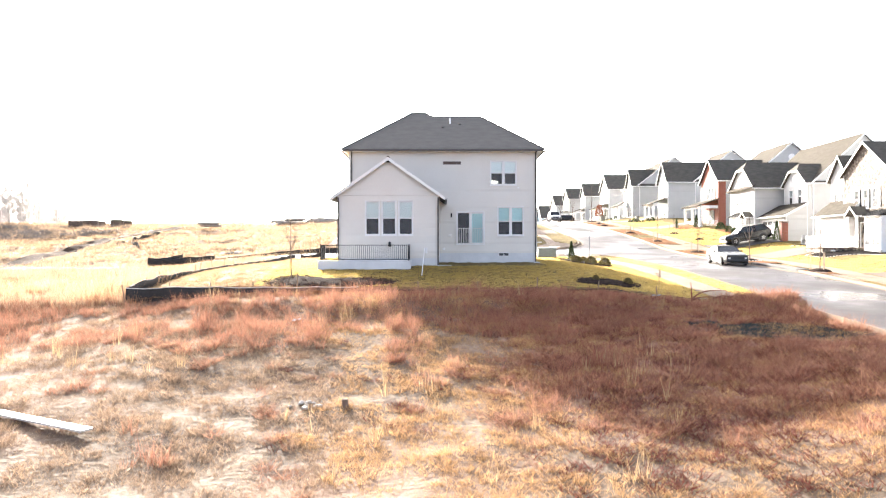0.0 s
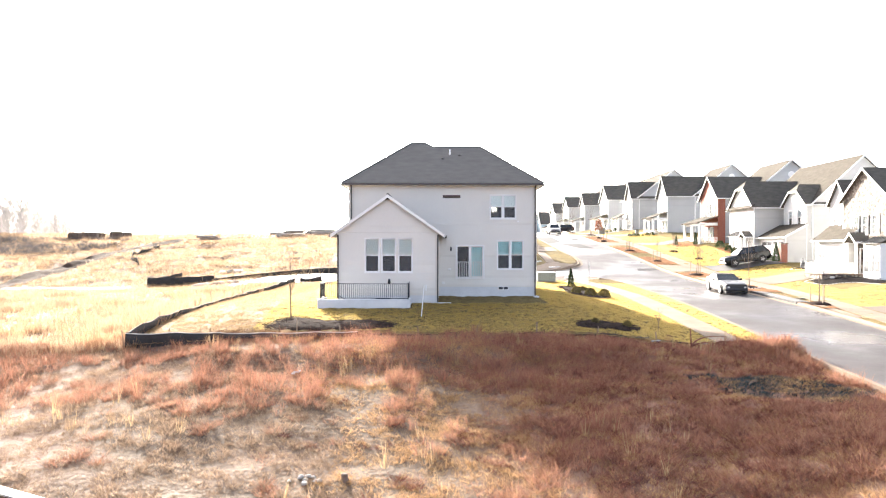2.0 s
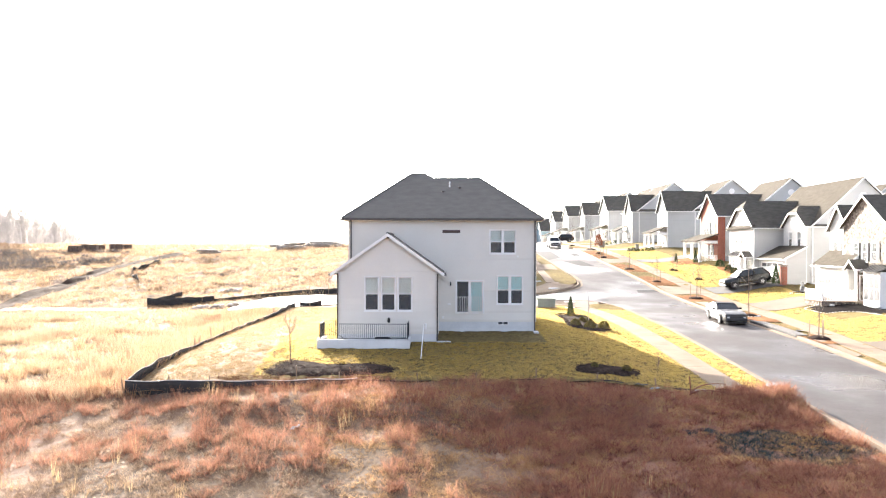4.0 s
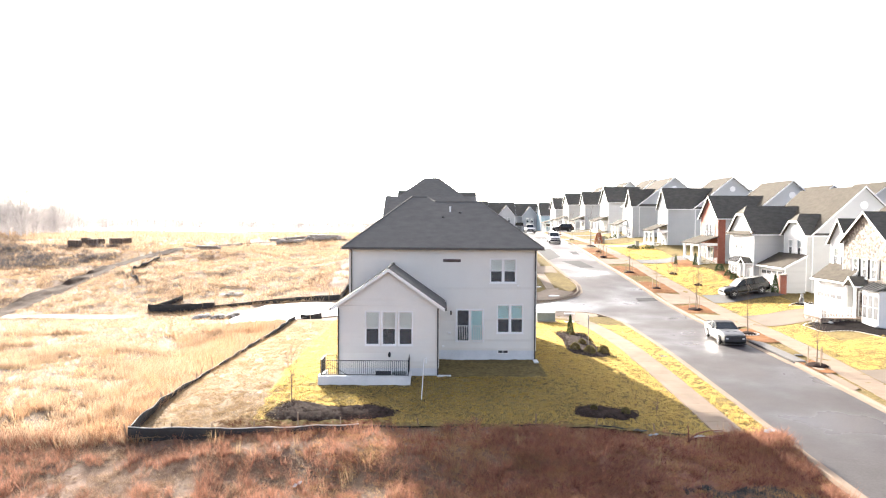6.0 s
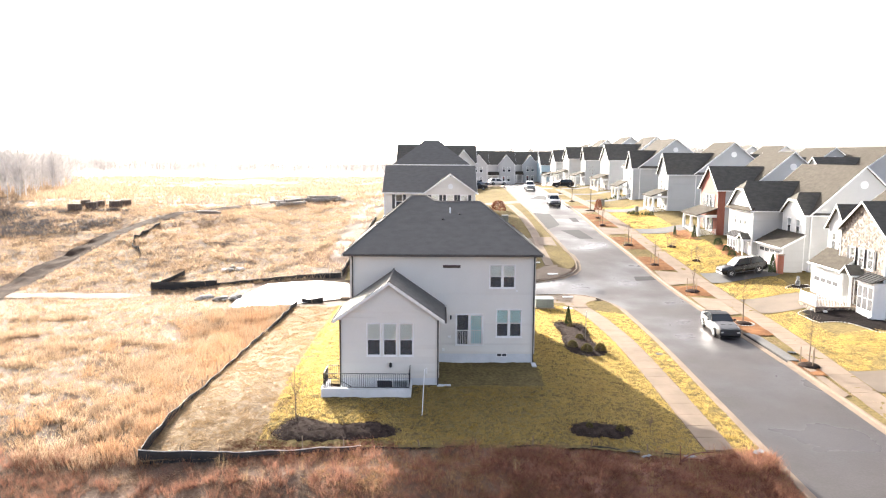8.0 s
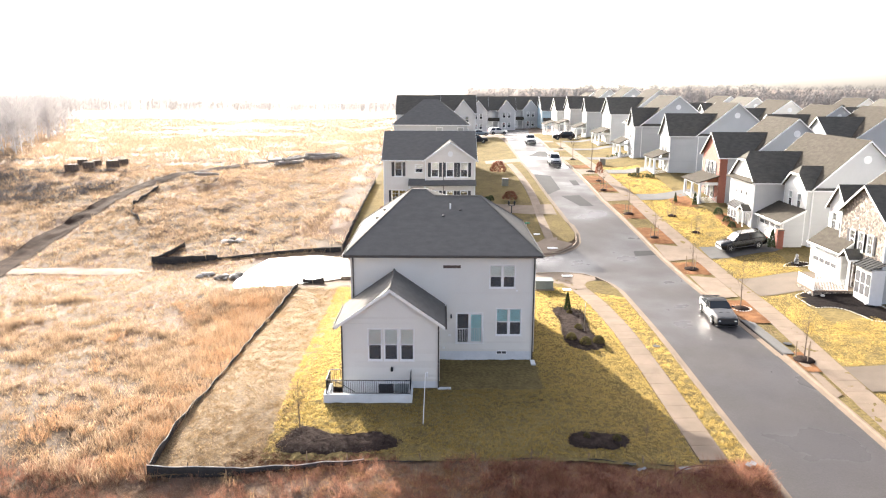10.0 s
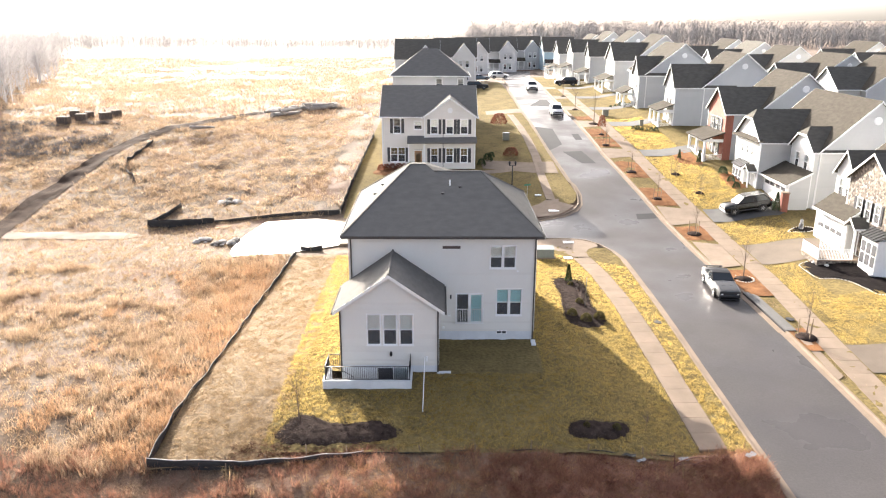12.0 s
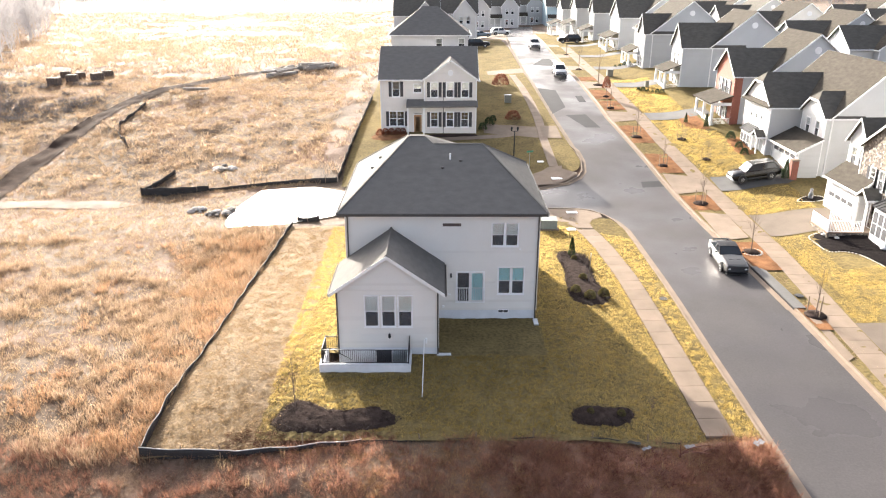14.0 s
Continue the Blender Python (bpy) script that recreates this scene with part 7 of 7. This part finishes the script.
def fallen_branch():
    ob = thing("fallen_branch", pose(12.1, 36.4, float(ground_height(12.1, 36.4))), "dead bent reddish canes lying beside the lawn edge", "branch")
    for p0, p1, p2 in (((0, 0, 0), (.3, 0, .75), (1.9, .3, .55)), ((0, .1, 0), (.5, .2, .55), (2.3, -.2, .05)), ((.1, 0, -.1), (.05, 0, .5), (.02, .02, 1.0)), ((1.1, .1, .1), (1.5, .2, .5), (2.2, .4, .2))):
        s = Shape()
        turn = (Vector(p2) - Vector(p0)).to_track_quat("Z", "Y")
        for i in range(9):
            u = i / 8
            q = Vector(p0) * (1 - u) ** 2 + Vector(p1) * 2 * u * (1 - u) + Vector(p2) * u * u
            r = .045 * (1.1 - u * .7)
            s.v += [tuple(q + turn @ Vector((r * math.cos(j * 1.0472), r * math.sin(j * 1.0472), 0))) for j in range(6)]
        s.f = [(i * 6 + j, i * 6 + (j + 1) % 6, i * 6 + 6 + (j + 1) % 6, i * 6 + 6 + j) for i in range(8) for j in range(6)]
        s.f += [(5, 4, 3, 2, 1, 0), (48, 49, 50, 51, 52, 53)]
        part("limb", s, M_CANE, ob, smooth=True)


fallen_branch()


def litter(x, y, w, d, t, yaw, mat, label):
    """A small flat scrap, a little buckled."""
    s = Shape()
    for i in range(3):
        a, b = -w / 2 + w * i / 3, -w / 2 + w * (i + 1) / 3
        s.prism([(a, -d / 2, .02 + t * (i % 2)), (b, -d / 2, .02 + t * ((i + 1) % 2)), (b, d / 2, .02 + t * ((i + 1) % 2)), (a, d / 2, .02 + t * (i % 2))], (0, 0, .015))
    tagged(part("scrap", s, mat, m=pose(x, y, float(ground_height(x, y)) + .1, 0, 0, yaw)), label, "litter", "litter on the ground")


M_SCRAP = material("pale scrap", (0.25, 0.25, 0.26), .7, (0.15, 0.15, 0.165), 8, 40, .2)
litter(12.9, 37.1, .55, .3, .03, 8, M_SCRAP, "pale flat board scrap beside the lawn")
litter(9.9, 37.0, .7, .25, .05, -15, M_SILT, "torn black fabric scrap at the lawn edge")
litter(10.5, 36.7, .5, .2, .06, 25, M_SCRAP, "pale torn scrap in the weeds")
litter(16.4, 37.0, .5, .35, .12, 30, M_SCRAP, "crumpled white plastic bag in the weeds")
litter(-6.2, 31.5, .55, .16, .08, 70, M_SCRAP, "white scrap caught in the dead grass")
bare_tree(11.4, 39.4, 1.3, 77, "small dead stump with broken stems on the lawn")
tagged(part("stump", Shape().lathe([(.15, -.1), (.11, .04), (.1, .2), (.07, .22)], 10), M_BARK, m=pose(-2.95, 22.4, float(ground_height(-2.95, 22.4)))), "small dark stump in the dead grass", "stump")

slabs("pavement", [(14.85, 38.1), (14.5, 47), (14.05, 57), (13.45, 62.7), (12.9, 65.5), (12.55, 67.0)], 1.6, 1.5, "pale concrete pavement slabs beside the lawn")
slabs("pavement", [(27.0, 30), (26.9, 42), (27.0, 50), (27.5, 62), (27.2, 74), (25.9, 90), (25.2, 108), (24.6, 134), (24.9, 160)], 1.8, 1.6, "pale concrete pavement slabs along the front lawns")
slabs("pavement", [(12.3, 83.1), (12.3, 92), (12.5, 100), (12.4, 108), (12.1, 116), (11.5, 127)], 1.4, 1.5, "pale concrete pavement slabs past the corner")


# ---- grass, weeds and woods ----
def tufts(name, x, y, z, blades, height, spread, width, lean, mat, label, category, seed):
    """Tufts of narrow blades, all in one mesh."""
    rnd = np.random.RandomState(seed)
    n = len(x)
    k = blades
    c = np.repeat(np.stack([x, y, z], 1), k, 0)
    hh = np.repeat(height, k) * (0.55 + 0.75 * rnd.rand(n * k))
    a = rnd.rand(n * k) * 6.28319
    r = spread * np.sqrt(rnd.rand(n * k))
    base = c + np.stack([r * np.cos(a), r * np.sin(a), np.full(n * k, -0.03)], 1)
    b = a + rnd.randn(n * k) * 0.9
    ln = lean * hh * (0.3 + rnd.rand(n * k))
    tip = base + np.stack([ln * np.cos(b), ln * np.sin(b), hh], 1)
    s = rnd.rand(n * k) * 6.28319
    w = width * (0.6 + 0.8 * rnd.rand(n * k))
    side = np.stack([w * np.cos(s), w * np.sin(s), np.zeros(n * k)], 1)
    v = np.stack([base - side, base + side, tip], 1).reshape(-1, 3)
    return tagged(part(name, tri_mesh(name, v, mat)), label, category, kind="stuff")


def scatter(x0, x1, y0, y1, per, seed, keep):
    rnd = np.random.RandomState(seed)
    n = int((x1 - x0) * (y1 - y0) * per)
    x, y = x0 + (x1 - x0) * rnd.rand(n), y0 + (y1 - y0) * rnd.rand(n)
    m = keep(x, y)
    return x[m], y[m], rnd.rand(int(m.sum()))


def wild(x, y):
    cx = np.interp(y, (70, 80, 90, 101, 110, 116, 124, 132), (-46.0, -47.5, -47.8, -47.2, -46.4, -44.2, -38, -31))
    return ~developed(x, y) & ~((np.abs(x - cx) < 1.5) & (y > 70) & (y < 132)) & ~((x > -46) & (x < -33) & (y > 76.7) & (y < 78.7))


def stony(x, y):
    return np.hypot((x - 13.7 + .45 * (y - 30)) / 3.3, (y - 30.0) / 2.2) + .35 * hash_noise(x, y, 1.2, 9) < 1


M_DRYSTRAW = blade_material("dry straw blades", (0.54, 0.40, 0.235), (0.22, 0.135, 0.085), .45)
M_DULL = blade_material("grey brown trampled grass", (0.42, 0.295, 0.195), (0.15, 0.098, 0.07), .45)
M_GOLD = blade_material("golden dead grass blades", (0.53, 0.335, 0.165), (0.25, 0.14, 0.072), .5)
M_BROOM = blade_material("russet broomsedge blades", (0.41, 0.205, 0.13), (0.165, 0.082, 0.06), .45)
M_RUSSET = blade_material("light russet blades", (0.51, 0.325, 0.185), (0.25, 0.14, 0.085), .5)
M_TAN = blade_material("tan meadow blades", (0.49, 0.36, 0.235), (0.24, 0.158, 0.108), .45)
M_PALE = blade_material("pale seed stalks", (0.50, 0.36, 0.20), (0.28, 0.185, 0.10), .4)
M_LAWNBLADE = blade_material("golden lawn blades", (0.57, 0.425, 0.15), (0.37, 0.27, 0.095), .75)
M_BRUSH = blade_material("grey dead brush", (0.09, 0.085, 0.085), (0.17, 0.15, 0.145), .2)
M_STONY = blade_material("blackened weeds", (0.035, 0.042, 0.042), (0.085, 0.092, 0.09), .1)

for mt, sd, pick, lb in ((M_GOLD, 1, 1, "golden matted dead grass tufts"), (M_DULL, 30, -1, "grey brown trampled dead grass tufts")):
    X, Y, R = scatter(-30, 27, 10, 38, 64, sd, lambda x, y: wild(x, y) & (np.abs(x) < 4 + .75 * y) & (hash_noise(x, y, .7, 4) > -0.85) & (pick * (x + 3.4 + .25 * (y - 22) + 1.8 * hash_noise(x, y, 2.2, 33)) > 0))
    tufts("dead_grass", X, Y, ground_height(X, Y), 11, (.05 + .10 * R) * (1 + .8 * hash_noise(X, Y, .8, 12)), .14, .009, 1.15, mt, lb, "grass", sd)

X, Y, R = scatter(-22, 22, 12, 37, 75, 15, lambda x, y: wild(x, y) & ~stony(x, y) & (hash_noise(x, y, 2.6, 16) * .5 + .9 * hash_noise(x, y, .55, 18) + 1.5 * smooth(-4, 8, x) * smooth(17, 22, y) > .78))
tufts("dead_grass", X, Y, ground_height(X, Y), 9, (.07 + .13 * R) * (1.25 + 1.3 * hash_noise(X, Y, .8, 19)), .18, .012, 1.5, M_BROOM, "low russet dead grass tufts", "grass", 15)

M_MAROON = blade_material("maroon matted stalks", (0.20, 0.075, 0.055), (0.085, 0.036, 0.03), .3)
X, Y, R = scatter(-7, 21, 16, 37, 16, 51, lambda x, y: wild(x, y) & ~stony(x, y) & (hash_noise(x, y, .55, 52) + .35 * hash_noise(x, y, 2.4, 53) + .9 * smooth(-2, 6, x) > .85))
tufts("dead_weeds", X, Y, ground_height(X, Y), 14, .08 + .17 * R, .2, .017, 1.5, M_MAROON, "low maroon matted weed clumps", "weeds", 51)


def broom_zone(x, y):
    front = .72 * smooth(27.5, 30, y) * (1 - smooth(36.4, 37.6, y)) * (1 - smooth(8, 12, x))
    right = .42 * smooth(1.5, 4.0, x) * smooth(21, 23, y) * (1 - smooth(25, 29, y)) + .2 * smooth(3, 6, x) * smooth(22, 25, y)
    left = smooth(-17.5, -19, x) * smooth(33, 36, y)
    return np.maximum(np.maximum(front, right), left)


X, Y, R = scatter(-30, 27, 18, 38, 7, 2, lambda x, y: wild(x, y) & ~stony(x, y) & (hash_noise(x, y, 3.0, 5) * .6 + hash_noise(x, y, .9, 25) * .5 + broom_zone(x, y) > .55))
tufts("broomsedge", X, Y, ground_height(X, Y), 24, (.22 + .36 * R) * (1.1 + .5 * hash_noise(X, Y, 1.1, 44)), .2, .008, .6, M_BROOM, "tall russet broomsedge clumps", "grass", 2)
X, Y, R = scatter(-72, -14, 38, 128, 8, 3, wild)
tufts("dead_grass", X, Y, ground_height(X, Y), 8, .14 + .2 * R, .25, .02, 1.0, M_DRYSTRAW, "straw-coloured dead grass over the hillside", "grass", 3)
X, Y, R = scatter(-60, -14, 36, 68, 9, 4, lambda x, y: wild(x, y) & (hash_noise(x, y, 6.0, 6) * .9 + .6 * hash_noise(x, y, 1.3, 26) + .9 * smooth(-26, -17, x) > .15))
tufts("broomsedge", X, Y, ground_height(X, Y), 16, (.2 + .4 * R) * (1.1 + .8 * hash_noise(X, Y, 1.1, 45)), .24, .015, .55, M_TAN, "tan broomsedge over the left field", "grass", 4)
X, Y, R = scatter(-27, -14.4, 36, 66, 12, 46, lambda x, y: wild(x, y) & (hash_noise(x, y, .9, 47) * .7 + .5 * hash_noise(x, y, 3.5, 48) + .75 * smooth(-21.5, -16.5, x) > .5))
tufts("broomsedge", X, Y, ground_height(X, Y), 16, (.25 + .4 * R) * (1 + .5 * hash_noise(X, Y, 1.0, 49)), .2, .014, .5, M_RUSSET, "soft russet broomsedge clumps beside the silt fence", "grass", 46)
X, Y, R = scatter(-110, -10, 80, 190, 1.6, 5, lambda x, y: wild(x, y) & (hash_noise(x, y, 8.0, 7) * .5 + hash_noise(x, y, 2.0, 27) > .0))
tufts("broomsedge", X, Y, ground_height(X, Y), 10, .3 + .35 * R, .45, .035, .6, M_TAN, "tan and russet broomsedge over the far hillside", "grass", 5)
X, Y, R = scatter(-190, -8, 126, 340, .3, 28, lambda x, y: wild(x, y) & (hash_noise(x, y, 16.0, 29) > -.35))
tufts("dead_grass", X, Y, ground_height(X, Y), 9, .35 + .5 * R, .9, .09, .9, M_TAN, "tan dead grass over the far fields", "grass", 28)
X, Y, R = scatter(-25, 26, 17, 37, .35, 6, lambda x, y: wild(x, y) & (hash_noise(x, y, 4.0, 8) > .15))
tufts("seed_stalks", X, Y, ground_height(X, Y), 9, .6 + .4 * R, .12, .009, .25, M_PALE, "pale standing seed stalks", "grass", 6)
X, Y, R = scatter(12.6, 21, 33.2, 38.5, 11, 7, lambda x, y: (x < left_kerb(y) - .2) & (y < 37.4 + .5 * smooth(13.5, 15, x)) & (hash_noise(x, y, 1.0, 50) + smooth(13, 16, x) > .2))
tufts("dead_weeds", X, Y, ground_height(X, Y), 15, .22 + .42 * R, .22, .011, .8, M_BROOM, "tangled russet dead weeds at the pavement end", "weeds", 7)
X, Y, R = scatter(8.5, 19.5, 26.5, 34, 75, 8, lambda x, y: stony(x, y) & (x < left_kerb(y) - .4))
tufts("dark_weeds", X, Y, ground_height(X, Y), 12, .05 + .08 * R, .2, .025, 1.3, M_STONY, "flat dark grey weeds", "weeds", 8)
X, Y, R = scatter(-80, -50, 103, 123, 2.2, 9, lambda x, y: (hash_noise(x, y, 5, 10) + .06 * (-56 - x) > -.1))
tufts("dark_brush", X, Y, ground_height(X, Y), 14, .3 + .5 * R, .5, .035, .8, M_BRUSH, "dark low brush on the hill", "brush", 9)


def lawn_keep(x, y):
    m = inside(YARD_EDGE, x, y) & (x > -9.6) & ~((x > -6.5) & (x < 6.3) & (y > 44.2) & (y < 61.5)) & ~((x > -7.3) & (x < -1.7) & (y > 42.3) & (y < 45))
    walk_c = np.interp(y, (38.5, 47, 57, 62.7, 65.5, 67.5), (14.8, 14.5, 14.05, 13.45, 12.9, 12.4))
    m &= (np.abs(x - walk_c) > .85) & (x < left_kerb(y) - .25)
    return m & ~((x < -2.5) & (y < 37.6)) & ~inside(BED_TREE, x, y) & ~inside(BED_SMALL, x, y) & ~inside(BED_LONG, x, y)


X, Y, R = scatter(-9.6, 17.5, 37, 69, 95, 10, lawn_keep)
tufts("lawn_grass", X, Y, land(X, Y) + LAWN, 8, (.055 + .055 * R) * (1.1 + .6 * hash_noise(X, Y, .3, 3)), .09, .013, .55, M_LAWNBLADE, "short golden dormant lawn blades", "grass", 10)
X, Y, R = scatter(-16, -8.2, 36, 67, 60, 11, lambda x, y: inside(YARD_EDGE, x, y) & (hash_noise(x, y, 1.2, 14) > -1.1))
tufts("straw", X, Y, land(X, Y) + LAWN, 9, .04 + .06 * R, .15, .015, 1.8, M_PALE, "loose straw strewn over the seed bed", "straw", 11)


def right_lawn_keep(x, y):
    wx = right_walk(y)
    m = (x > wx + 1.0) & (x < 34.6)
    for a, b in ((64.7, 70.1), (76.0, 80.2), (98.8, 102.4), (116.2, 119.8), (45.8, 49.9)):
        m &= ~((y > a) & (y < b))
    return m & ~((x > 31) & (y > 57.4) & (y < 64.8)) & ~((x > 33.0) & (y > 79.6) & (y < 93)) & ~((x > 31.8) & (y > 93))


X, Y, R = scatter(26, 35, 36, 122, 110, 12, right_lawn_keep)
tufts("lawn_grass", X, Y, land(X, Y) + LAWN, 7, (.05 + .05 * R) * (1.1 + .35 * hash_noise(X, Y, .35, 42)), .1, .012, .6, M_LAWNBLADE, "short golden dormant blades on the front lawns", "grass", 12)


def in_beds(x, y):
    return inside(BED_TREE, x, y) | inside(BED_SMALL, x, y) | inside(BED_LONG, x, y)


M_CHIPS = blade_material("dark mulch chips", (0.02, 0.014, 0.012), (0.075, 0.05, 0.04), .05)
X, Y, R = scatter(-10, 13, 37, 63.5, 60, 13, in_beds)
tufts("mulch_chips", X, Y, land(X, Y) + LAWN + .11, 4, .03 + .04 * R, .06, .025, 1.6, M_CHIPS, "loose dark bark chips on the beds", "mulch", 13)
M_LITTER = blade_material("fallen russet leaves", (0.20, 0.095, 0.06), (0.09, 0.045, 0.03), .3)
X, Y, R = scatter(-11.5, -2.5, 36.2, 38.2, 90, 16, lambda x, y: inside(YARD_EDGE, x, y) & ~inside(BED_TREE, x, y) & (y < 37.75 + .25 * hash_noise(x, y, 1.0, 17)))
tufts("leaf_litter", X, Y, land(X, Y) + LAWN, 8, .03 + .05 * R, .12, .03, 1.6, M_LITTER, "drift of fallen russet leaves along the fence", "leaves", 16)
X, Y, R = scatter(21, 27, 36, 124, 34, 14, lambda x, y: (x > right_kerb(y) + .25) & (x < right_kerb(y) + 1.7) & (np.sin(y * .55) > -.7))
tufts("dead_verge_grass", X, Y, land(X, Y) + LAWN, 5, .03 + .05 * R, .12, .018, 1.4, M_DRYSTRAW, "dead straw grass on the kerb strips", "grass", 14)


def woods(name, x, y, height, mat, label, seed, twigs=60):
    """Far bare trees: a tapered stem and many upward twigs each, all in one mesh."""
    rnd = np.random.RandomState(seed)
    n = len(x)
    z = land(x, y)
    out = []
    a = rnd.rand(n) * 6.28
    w = .06 + .006 * height
    base = np.stack([x, y, z - .3], 1)
    sd = np.stack([w, np.zeros(n), np.zeros(n)], 1)
    out.append(np.stack([base - sd, base + sd, base + np.stack([np.zeros(n), np.zeros(n), height * .95], 1)], 1).reshape(-1, 3))
    k = twigs
    hh = np.repeat(height, k)
    t = .08 + .82 * rnd.rand(n * k) ** .75
    a = rnd.rand(n * k) * 6.28319
    root = np.repeat(base, k, 0) + np.stack([np.zeros(n * k), np.zeros(n * k), hh * t], 1)
    reach = hh * .3 * np.sqrt(np.maximum(.08, 1 - ((t - .5) / .52) ** 2)) * (.4 + .8 * rnd.rand(n * k))
    j = rnd.rand(n * k, 1) * .5
    tip = root + np.stack([reach * np.cos(a), reach * np.sin(a), np.minimum(reach * (.5 + rnd.rand(n * k)), hh * (1.04 - t))], 1)
    st = root * (1 - j) + tip * j
    ww = .035 + .045 * rnd.rand(n * k)
    s2 = np.stack([ww * np.sin(a), -ww * np.cos(a), ww], 1)
    out.append(np.stack([st - s2, st + s2, tip], 1).reshape(-1, 3))
    return tagged(part(name, tri_mesh(name, np.concatenate(out), mat)), label, "woods", kind="stuff")


# Distance haze is put into the pale colour of these twigs.
M_WOODS_HAZE = blade_material("haze-paled winter twigs", (0.30, 0.285, 0.28), (0.42, 0.40, 0.39), .3)
rw = np.random.RandomState(31)
n = 900
wy = 138 + 230 * rw.rand(n) ** 1.5
wx = -76 - .42 * (wy - 138) - 130 * rw.rand(n)
woods("woods", wx, wy, 6 + 6 * rw.rand(n), M_WOODS_HAZE, "hazy bare winter woods beyond the field", 32, 90)
M_FARWOODS = blade_material("grey distant twigs", (0.13, 0.13, 0.135), (0.2, 0.2, 0.205), .1)
n = 4600
wx = 15 + 780 * rw.rand(n)
wy = 390 + 90 * rw.rand(n) + .06 * np.abs(wx)
woods("woods", wx, wy, 6 + 9 * rw.rand(n) ** 1.3, M_FARWOODS, "distant bare winter treeline on the horizon", 33, 36)
n = 3200
wx = -700 + 720 * rw.rand(n)
wy = 430 + 80 * rw.rand(n)
woods("woods", wx, wy, 4 + 6 * rw.rand(n) * (.5 + .5 * np.sin(wx * .02)), M_WOODS_HAZE, "thin pale treeline far beyond the field", 36, 34)
n = 14
wx, wy = 108 + 70 * rw.rand(n), 205 + 60 * rw.rand(n)
woods("woods", wx, wy, 8 + 4.5 * rw.rand(n), M_FARWOODS, "scattered thin bare trees behind the houses", 35, 26)
